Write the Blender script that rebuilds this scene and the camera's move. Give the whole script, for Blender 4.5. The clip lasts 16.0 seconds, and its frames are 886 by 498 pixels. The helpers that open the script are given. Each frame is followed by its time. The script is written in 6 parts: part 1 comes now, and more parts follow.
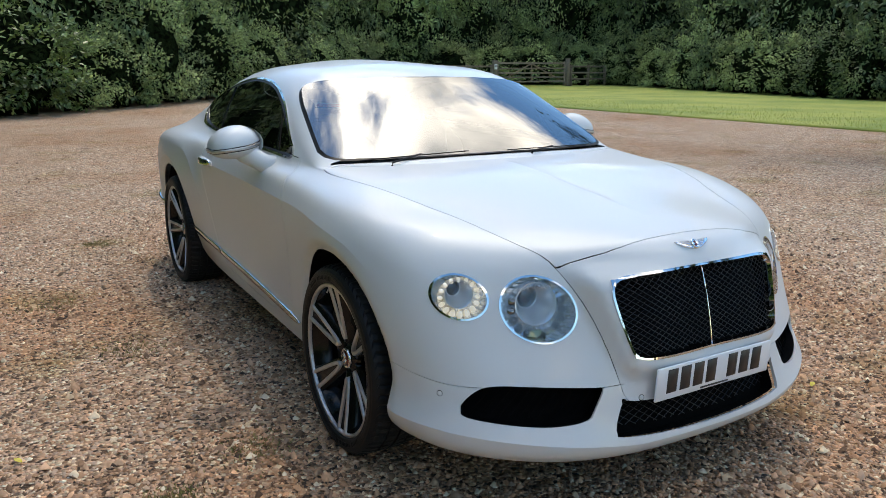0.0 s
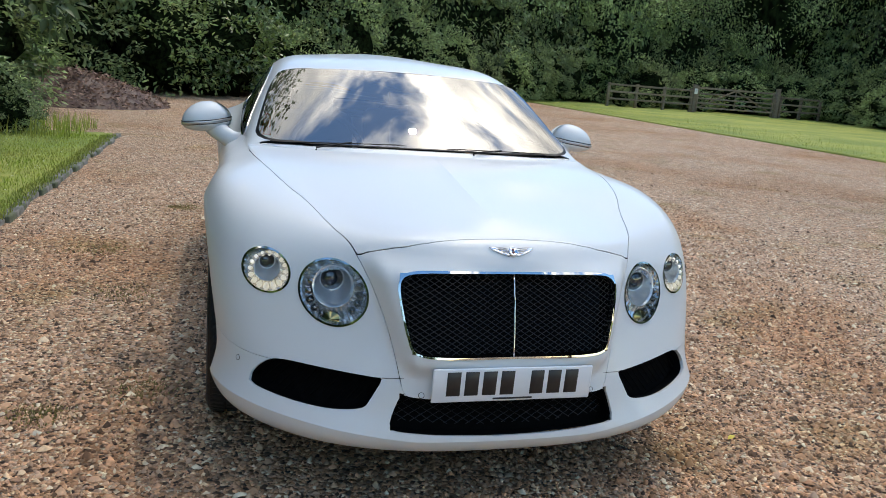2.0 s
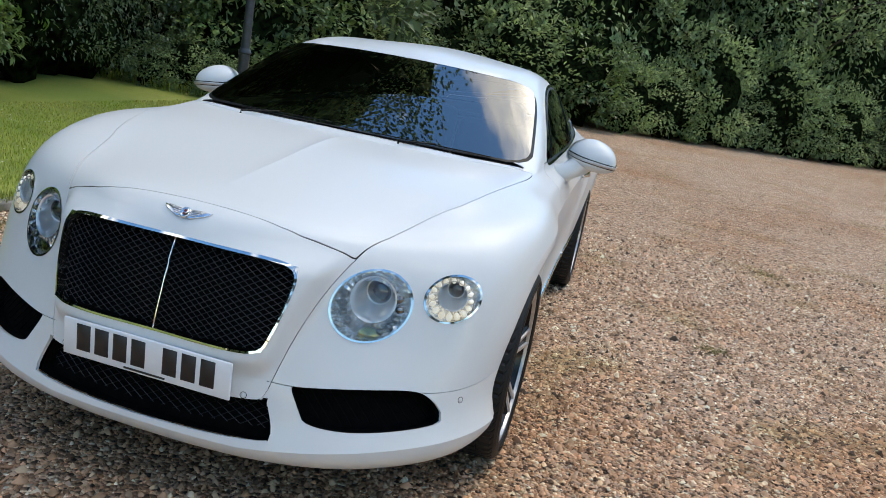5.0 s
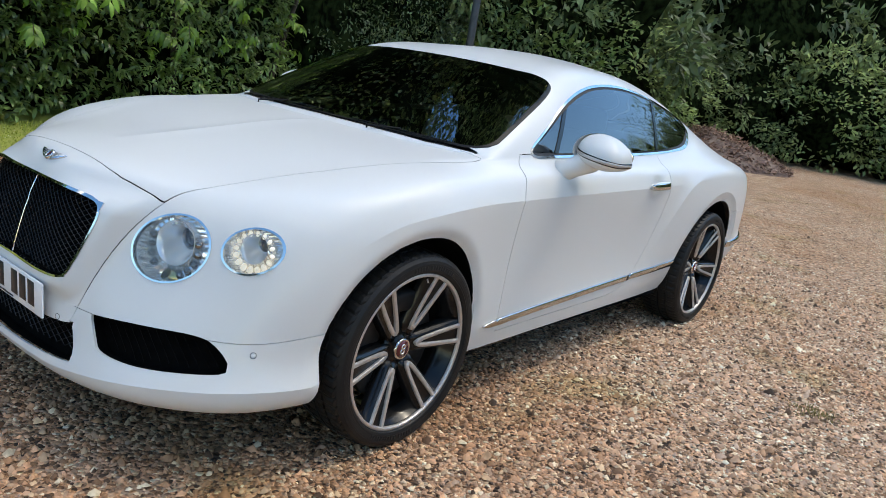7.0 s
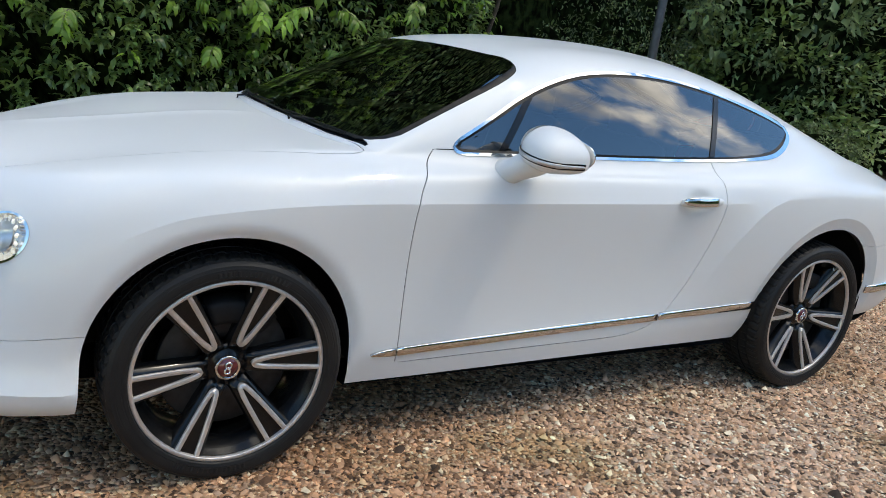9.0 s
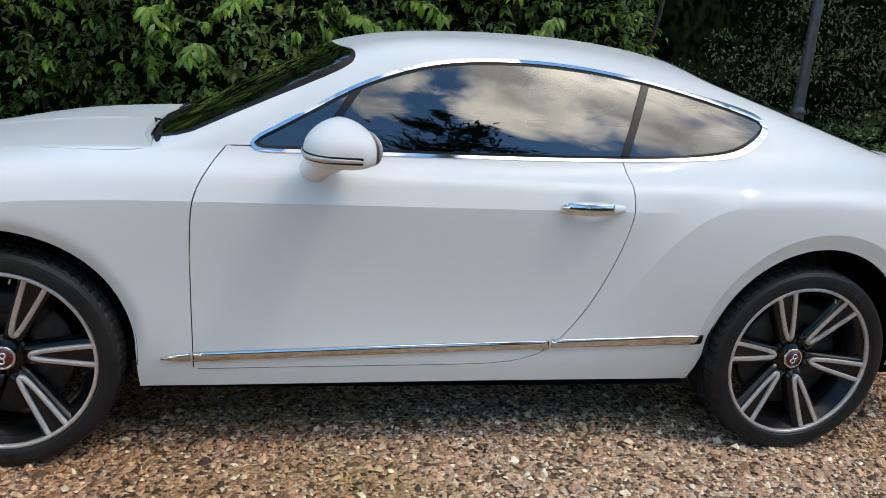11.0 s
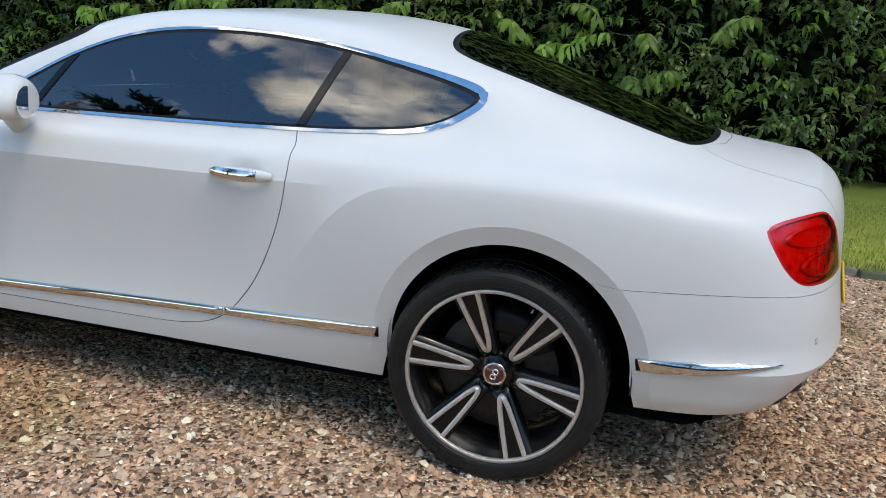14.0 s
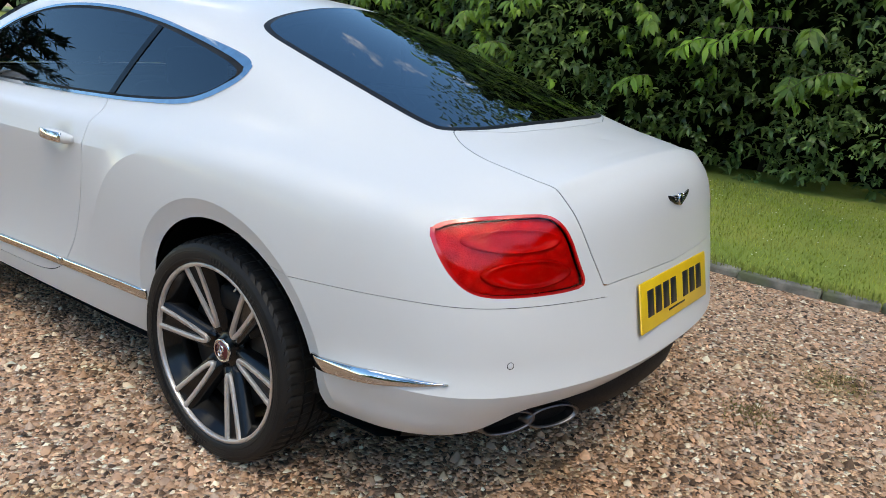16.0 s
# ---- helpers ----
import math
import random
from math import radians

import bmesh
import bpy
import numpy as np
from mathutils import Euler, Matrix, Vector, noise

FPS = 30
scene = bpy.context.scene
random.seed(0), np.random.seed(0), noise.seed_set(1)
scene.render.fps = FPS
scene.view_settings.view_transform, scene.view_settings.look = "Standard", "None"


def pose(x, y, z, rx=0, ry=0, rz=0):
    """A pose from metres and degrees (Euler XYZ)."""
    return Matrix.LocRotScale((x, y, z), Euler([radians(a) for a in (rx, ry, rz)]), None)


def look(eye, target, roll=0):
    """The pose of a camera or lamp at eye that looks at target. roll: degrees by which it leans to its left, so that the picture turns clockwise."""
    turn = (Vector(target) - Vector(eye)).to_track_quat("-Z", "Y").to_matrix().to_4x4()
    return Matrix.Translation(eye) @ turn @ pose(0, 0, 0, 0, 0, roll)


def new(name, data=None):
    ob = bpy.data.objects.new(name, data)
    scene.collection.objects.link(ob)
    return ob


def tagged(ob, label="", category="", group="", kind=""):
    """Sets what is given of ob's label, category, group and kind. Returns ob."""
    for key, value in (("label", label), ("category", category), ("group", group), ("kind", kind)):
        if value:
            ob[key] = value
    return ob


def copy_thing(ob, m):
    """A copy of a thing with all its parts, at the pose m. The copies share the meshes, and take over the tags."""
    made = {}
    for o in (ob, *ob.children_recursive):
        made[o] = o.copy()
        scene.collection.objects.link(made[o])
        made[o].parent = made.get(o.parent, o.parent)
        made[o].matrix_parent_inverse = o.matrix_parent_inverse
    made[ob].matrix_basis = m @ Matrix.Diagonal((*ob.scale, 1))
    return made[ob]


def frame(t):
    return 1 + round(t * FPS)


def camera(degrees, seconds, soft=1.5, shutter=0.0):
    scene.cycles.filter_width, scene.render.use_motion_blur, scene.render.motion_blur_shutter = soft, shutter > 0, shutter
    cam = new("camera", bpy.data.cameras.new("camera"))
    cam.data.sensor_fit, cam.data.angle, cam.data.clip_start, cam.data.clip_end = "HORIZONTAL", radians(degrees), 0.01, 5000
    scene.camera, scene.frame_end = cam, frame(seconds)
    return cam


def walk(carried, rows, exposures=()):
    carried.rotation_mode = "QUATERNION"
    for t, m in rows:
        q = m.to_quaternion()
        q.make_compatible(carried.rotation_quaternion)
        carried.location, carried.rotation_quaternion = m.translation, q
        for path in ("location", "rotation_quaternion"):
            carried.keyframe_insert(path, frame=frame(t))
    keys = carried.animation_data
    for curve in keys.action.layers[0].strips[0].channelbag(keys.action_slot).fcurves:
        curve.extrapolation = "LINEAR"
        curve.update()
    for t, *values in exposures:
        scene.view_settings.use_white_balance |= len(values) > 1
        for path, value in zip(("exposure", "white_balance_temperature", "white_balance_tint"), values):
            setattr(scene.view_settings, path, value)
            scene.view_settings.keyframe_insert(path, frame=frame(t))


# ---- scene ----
cam = camera(59.7, 16.0, soft=.75)
PATH = [
    (0, (-1.961, -3.911, 1.432), (-0.976, -2.233, 0.968), 0.1),
    (0.5, (-1.704, -4.028, 1.415), (-0.812, -2.299, 0.955), 0.6),
    (1, (-1.435, -4.113, 1.393), (-0.655, -2.328, 0.939), 1.7),
    (1.5, (-1.144, -4.263, 1.401), (-0.486, -2.428, 0.953), 3.3),
    (2, (-0.877, -4.445, 1.411), (-0.338, -2.572, 0.958), 4.7),
    (2.5, (-0.555, -4.455, 1.389), (-0.148, -2.551, 0.931), 5.9),
    (3, (-0.209, -4.452, 1.404), (0.061, -2.525, 0.941), 6.9),
    (3.5, (0.172, -4.464, 1.399), (0.295, -2.522, 0.938), 7.8),
    (4, (0.506, -4.3, 1.408), (0.454, -2.36, 0.925), 9.4),
    (4.2, (0.608, -4.256, 1.412), (0.5, -2.317, 0.931), 9.7),
    (6.3, (2.156, -3.732, 1.388), (1.197, -2.042, 0.915), 10.2),
    (6.5, (2.268, -3.651, 1.376), (1.242, -2.0, 0.903), 9.9),
    (7, (2.507, -3.35, 1.371), (1.331, -1.805, 0.891), 9.6),
    (7.5, (2.788, -3.1, 1.387), (1.486, -1.667, 0.887), 9.3),
    (8, (2.932, -2.816, 1.385), (1.51, -1.503, 0.882), 8.9),
    (8.2, (2.951, -2.63, 1.385), (1.474, -1.381, 0.875), 8.7),
    (10.3, (3.283, -1.032, 1.369), (1.447, -0.418, 0.866), 5.8),
    (10.5, (3.325, -0.872, 1.393), (1.469, -0.327, 0.885), 5.3),
    (11, (3.307, -0.504, 1.39), (1.412, -0.115, 0.883), 4.6),
    (11.5, (3.286, -0.197, 1.436), (1.384, 0.115, 0.903), 4.7),
    (12, (3.427, 0.227, 1.442), (1.505, 0.431, 0.929), 4.2),
    (12.5, (3.425, 0.602, 1.385), (1.489, 0.688, 0.89), 4.0),
    (13, (3.397, 1.006, 1.388), (1.46, 0.929, 0.896), 4.0),
    (13.5, (3.351, 1.447, 1.383), (1.437, 1.153, 0.882), 3.9),
    (14, (3.136, 1.789, 1.368), (1.274, 1.279, 0.848), 3.9),
    (14.5, (2.99, 2.135, 1.349), (1.186, 1.451, 0.82), 4.0),
    (15, (2.81, 2.495, 1.372), (1.08, 1.653, 0.827), 4.1),
    (15.5, (2.51, 2.832, 1.387), (0.864, 1.841, 0.833), 4.3),
    (16, (2.285, 3.225, 1.395), (0.739, 2.089, 0.831), 4.4),
]
walk(cam, [(t, look(eye, target, roll)) for t, eye, target, roll in PATH], [(0, .56, 7650, 9.5), (4.2, .53, 7650, 9.5), (6.3, .63, 7650, 9.5), (12, .46, 7550, 9), (16, .53, 7650, 9.5)])


# ---- daylight: a bright broken sky, the sun veiled by thin cloud ----
SUN_TURN, SUN_HEIGHT = 28.0, 61.5   # degrees: from +y clockwise seen from above, and above the horizon
world = bpy.data.worlds.new("sky")
scene.world = world
world.use_nodes = True
wn, wl = world.node_tree.nodes, world.node_tree.links
wn.clear()
sky = wn.new("ShaderNodeTexSky")
sky.sky_type, sky.sun_disc = "NISHITA", False
sky.sun_elevation, sky.sun_rotation = radians(SUN_HEIGHT), radians(SUN_TURN)
sky.altitude, sky.air_density, sky.dust_density, sky.ozone_density = 60, 1.0, .05, 1.2
spot = wn.new("ShaderNodeTexCoord")
cloud = wn.new("ShaderNodeTexNoise")
cloud.inputs["Scale"].default_value, cloud.inputs["Detail"].default_value, cloud.inputs["Roughness"].default_value = 3.6, 9, .56
cloud.inputs["Distortion"].default_value = .25
cloud.noise_dimensions = "4D"
cloud.inputs["W"].default_value = 2.7
wl.new(spot.outputs["Generated"], cloud.inputs["Vector"])
cover = wn.new("ShaderNodeValToRGB")
cover.color_ramp.elements[0].position, cover.color_ramp.elements[1].position = .485, .575
# a bank of high cumulus over the far end of the drive
bank = wn.new("ShaderNodeVectorMath")
bank.operation = "DOT_PRODUCT"
wl.new(spot.outputs["Generated"], bank.inputs[0])
bank.inputs[1].default_value = (.304, .434, .848)
massed = wn.new("ShaderNodeMapRange")
massed.inputs["From Min"].default_value, massed.inputs["From Max"].default_value, massed.inputs["To Max"].default_value = .895, .985, .12
massed.inputs["To Min"].default_value = -.01
wl.new(bank.outputs["Value"], massed.inputs["Value"])
thick = wn.new("ShaderNodeMath")
wl.new(cloud.outputs["Fac"], thick.inputs[0])
wl.new(massed.outputs[0], thick.inputs[1])
# the lower sky is clearer
height = wn.new("ShaderNodeSeparateXYZ")
wl.new(spot.outputs["Generated"], height.inputs[0])
clearer = wn.new("ShaderNodeMapRange")
clearer.inputs["From Min"].default_value, clearer.inputs["From Max"].default_value = .25, .90
clearer.inputs["To Min"].default_value, clearer.inputs["To Max"].default_value = -.12, .005
wl.new(height.outputs["Z"], clearer.inputs["Value"])
massing = wn.new("ShaderNodeMath")
wl.new(thick.outputs[0], massing.inputs[0])
wl.new(clearer.outputs[0], massing.inputs[1])
wl.new(massing.outputs[0], cover.inputs[0])
body_noise = wn.new("ShaderNodeTexNoise")
body_noise.inputs["Scale"].default_value, body_noise.inputs["Detail"].default_value = 5.5, 7
wl.new(spot.outputs["Generated"], body_noise.inputs["Vector"])
tone = wn.new("ShaderNodeValToRGB")
tone.color_ramp.elements[0].position, tone.color_ramp.elements[1].position = .38, .62
tone.color_ramp.elements[0].color, tone.color_ramp.elements[1].color = (9, 9.6, 10.6, 1), (27, 27.2, 27.2, 1)
wl.new(body_noise.outputs["Fac"], tone.inputs[0])
aim = wn.new("ShaderNodeVectorMath")
aim.operation = "DOT_PRODUCT"
wl.new(spot.outputs["Generated"], aim.inputs[0])
aim.inputs[1].default_value = (math.sin(radians(SUN_TURN)) * math.cos(radians(SUN_HEIGHT)), math.cos(radians(SUN_TURN)) * math.cos(radians(SUN_HEIGHT)), math.sin(radians(SUN_HEIGHT)))
near_sun = wn.new("ShaderNodeMapRange")
near_sun.inputs["From Min"].default_value, near_sun.inputs["From Max"].default_value = .84, 1.0
near_sun.inputs["To Min"].default_value, near_sun.inputs["To Max"].default_value = 0, 1
wl.new(aim.outputs["Value"], near_sun.inputs["Value"])
power = wn.new("ShaderNodeMath")
power.operation, power.inputs[1].default_value = "POWER", 3.0
wl.new(near_sun.outputs[0], power.inputs[0])
gain = wn.new("ShaderNodeMath")
gain.operation, gain.inputs[1].default_value, gain.inputs[2].default_value = "MULTIPLY_ADD", .8, 1.0
wl.new(power.outputs[0], gain.inputs[0])
lit = wn.new("ShaderNodeVectorMath")
lit.operation = "SCALE"
wl.new(tone.outputs[0], lit.inputs[0])
wl.new(gain.outputs[0], lit.inputs["Scale"])
blend = wn.new("ShaderNodeMixRGB")
wl.new(cover.outputs[0], blend.inputs[0])
deep = wn.new("ShaderNodeHueSaturation")
deep.inputs["Hue"].default_value, deep.inputs["Saturation"].default_value, deep.inputs["Value"].default_value = .50, 1.26, 2.1
wl.new(sky.outputs[0], deep.inputs["Color"])
wl.new(deep.outputs[0], blend.inputs[1])
wl.new(lit.outputs[0], blend.inputs[2])
ground_glow = wn.new("ShaderNodeBackground")
ground_glow.inputs["Strength"].default_value = .125
wl.new(blend.outputs[0], ground_glow.inputs["Color"])
wout = wn.new("ShaderNodeOutputWorld")
wl.new(ground_glow.outputs[0], wout.inputs["Surface"])

sun = new("sun", bpy.data.lights.new("sun", "SUN"))
sun.data.energy, sun.data.angle, sun.data.color = .5, radians(.6), (1, .95, .87)
_a, _e = radians(SUN_TURN), radians(SUN_HEIGHT)
sun.matrix_world = look((math.sin(_a) * math.cos(_e) * 60, math.cos(_a) * math.cos(_e) * 60, math.sin(_e) * 60), (0, 0, 0))


# ---- materials ----
def material(name, colour, rough=.5, metal=0.0, second=None, scale=8.0, blend=(.35, .65), bump=0.0, bump_scale=60.0, coat=0.0,
             islands=0.0, objects=0.0, detail=5, spec=.5, sheen=0.0, third=None, third_scale=1.0, third_blend=(.5, .7)):
    """A principled surface; second and third: colours mixed in by noise at two scales; islands and objects: spread of brightness."""
    m = bpy.data.materials.new(name)
    m.use_nodes = True
    n, l = m.node_tree.nodes, m.node_tree.links
    p = n["Principled BSDF"]
    p.inputs["Roughness"].default_value, p.inputs["Metallic"].default_value = rough, metal
    p.inputs["Specular IOR Level"].default_value = spec
    p.inputs["Coat Weight"].default_value, p.inputs["Coat Roughness"].default_value = coat, .02
    p.inputs["Coat IOR"].default_value = 1.5
    p.inputs["Sheen Weight"].default_value = sheen
    rgb = n.new("ShaderNodeRGB")
    rgb.outputs[0].default_value = (*colour, 1)
    out = rgb.outputs[0]
    where = n.new("ShaderNodeTexCoord")

    def noise_mix(out, col, size, ends, det):
        t = n.new("ShaderNodeTexNoise")
        t.inputs["Scale"].default_value, t.inputs["Detail"].default_value = size, det
        l.new(where.outputs["Object"], t.inputs["Vector"])
        r = n.new("ShaderNodeMapRange")
        r.inputs["From Min"].default_value, r.inputs["From Max"].default_value = ends
        l.new(t.outputs["Fac"], r.inputs["Value"])
        mix = n.new("ShaderNodeMixRGB")
        mix.inputs[2].default_value = (*col, 1)
        l.new(r.outputs[0], mix.inputs[0])
        l.new(out, mix.inputs[1])
        return mix.outputs[0]

    if second:
        out = noise_mix(out, second, scale, blend, detail)
    if third:
        out = noise_mix(out, third, third_scale, third_blend, 4)
    for spread_by, node, socket in ((islands, "ShaderNodeNewGeometry", "Random Per Island"), (objects, "ShaderNodeObjectInfo", "Random")):
        if spread_by:
            g = n.new(node)
            r = n.new("ShaderNodeMapRange")
            r.inputs["To Min"].default_value, r.inputs["To Max"].default_value = 1 - spread_by, 1 + spread_by
            l.new(g.outputs[socket], r.inputs["Value"])
            h = n.new("ShaderNodeHueSaturation")
            l.new(r.outputs[0], h.inputs["Value"])
            l.new(out, h.inputs["Color"])
            out = h.outputs[0]
    l.new(out, p.inputs["Base Color"])
    if bump:
        t = n.new("ShaderNodeTexNoise")
        t.inputs["Scale"].default_value, t.inputs["Detail"].default_value = bump_scale, 4
        l.new(where.outputs["Object"], t.inputs["Vector"])
        b = n.new("ShaderNodeBump")
        b.inputs["Strength"].default_value, b.inputs["Distance"].default_value = bump, .01
        l.new(t.outputs["Fac"], b.inputs["Height"])
        l.new(b.outputs[0], p.inputs["Normal"])
    return m


def pane_material(name, tint, ior=1.6, rough=.0):
    """A thin pane: tinted clear, with a mirror's gloss by Fresnel."""
    m = bpy.data.materials.new(name)
    m.use_nodes = True
    n, l = m.node_tree.nodes, m.node_tree.links
    n.clear()
    clear, gloss, mix, fresnel, out = (n.new("ShaderNode" + k) for k in ("BsdfTransparent", "BsdfGlossy", "MixShader", "Fresnel", "OutputMaterial"))
    clear.inputs[0].default_value = (*tint, 1)
    gloss.inputs["Color"].default_value = (1, 1, 1, 1)
    gloss.inputs["Roughness"].default_value = rough
    fresnel.inputs[0].default_value = ior
    l.new(fresnel.outputs[0], mix.inputs[0])
    l.new(clear.outputs[0], mix.inputs[1])
    l.new(gloss.outputs[0], mix.inputs[2])
    l.new(mix.outputs[0], out.inputs[0])
    return m


PAINT = material("white_paint", (.645, .65, .64), .38, 0, (.62, .625, .615), 900, (.3, .7), coat=.42, spec=.15)
CHROME = material("chrome", (.66, .655, .64), .05, 1.0, (.58, .575, .56), 30)
SATIN = material("machined_alloy", (.58, .545, .52), .36, .65, (.50, .47, .45), 60)
GLOSS_BLACK = material("gloss_black", (.004, .004, .0045), .2, 0, (.007, .007, .007), 20, coat=.08, spec=.25)
BLACK = material("black_plastic", (.006, .006, .0065), .6, 0, (.010, .010, .0105), 40, bump=.1, bump_scale=300, spec=.2)
# colour taken almost to black, so the ducts' shade lies in the surface
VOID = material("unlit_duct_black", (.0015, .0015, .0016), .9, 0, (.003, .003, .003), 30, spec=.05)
SEAL = material("black_rubber_seal", (.005, .005, .0055), .5, 0, (.008, .008, .008), 60, spec=.2)
RUBBER = material("tyre_rubber", (.0105, .0105, .011), .46, 0, (.015, .0148, .0145), 12, bump=.15, bump_scale=160, third=(.018, .017, .016), third_scale=3.0, spec=.2)
DISC = material("brake_steel", (.045, .045, .047), .5, .8, (.028, .027, .026), 30)
STEEL = material("exhaust_steel", (.20, .20, .21), .30, 1.0, (.15, .15, .155), 25)
HIDE = material("dark_leather", (.022, .022, .024), .5, 0, (.03, .03, .032), 40, bump=.2, bump_scale=180)
TRIM_GREY = material("grey_trim", (.11, .11, .115), .45, 0, (.08, .08, .085), 30)
SILVER = material("silver_badge", (.75, .76, .78), .16, .95, (.6, .6, .62), 90)
MAROON = material("dark_red_enamel", (.10, .012, .016), .2, 0, (.08, .01, .012), 30, coat=.6)
PLATE_WHITE = material("white_plate", (.74, .75, .76), .35, 0, (.69, .70, .71), 14, coat=.3)
PLATE_YELLOW = material("yellow_plate", (.80, .52, .02), .35, 0, (.74, .46, .015), 14, coat=.3)
PLATE_INK = material("black_ink", (.012, .012, .014), .4, 0, (.02, .02, .02), 30)
LAMP_GLOW = bpy.data.materials.new("lit_led")
LAMP_GLOW.use_nodes = True
LAMP_GLOW.node_tree.nodes["Principled BSDF"].inputs["Emission Color"].default_value = (1, .93, .72, 1)
LAMP_GLOW.node_tree.nodes["Principled BSDF"].inputs["Emission Strength"].default_value = .26
GLASS_FRONT = pane_material("windscreen_glass", (.32, .365, .38), 2.3)
GLASS_SIDE = pane_material("tinted_side_glass", (.17, .195, .21), 1.92)
GLASS_REAR = pane_material("dark_rear_glass", (.05, .055, .06), 2.2)
LENS = pane_material("clear_lens", (.96, .97, .97), 1.45)
RED_LENS = material("red_lamp_lens", (.80, .022, .025), .16, 0, (.60, .010, .014), 40, (.4, .6), coat=.6, bump=.25, bump_scale=220)
BRIGHT = material("bright_reflector", (.92, .93, .94), .16, .75, (.82, .83, .84), 40)
LAMP_BOWL = material("pale_lamp_bowl", (.86, .87, .89), .2, .45, (.78, .79, .81), 30, coat=.8)
LAMP_EYE = material("dark_projector_lens", (.035, .036, .05), .04, 0, (.02, .02, .03), 20, coat=1.0, spec=.8)
JEWEL = material("dark_clear_jewel", (.30, .305, .31), .06, .85, (.05, .05, .055), 120, (.4, .6), coat=1.0)
AMBER = material("amber_mirror", (.30, .25, .12), .10, .9, (.2, .17, .08), 30)
RED_DEEP = material("dark_red_lens", (.66, .016, .02), .12, 0, (.56, .012, .016), 40, coat=.9)


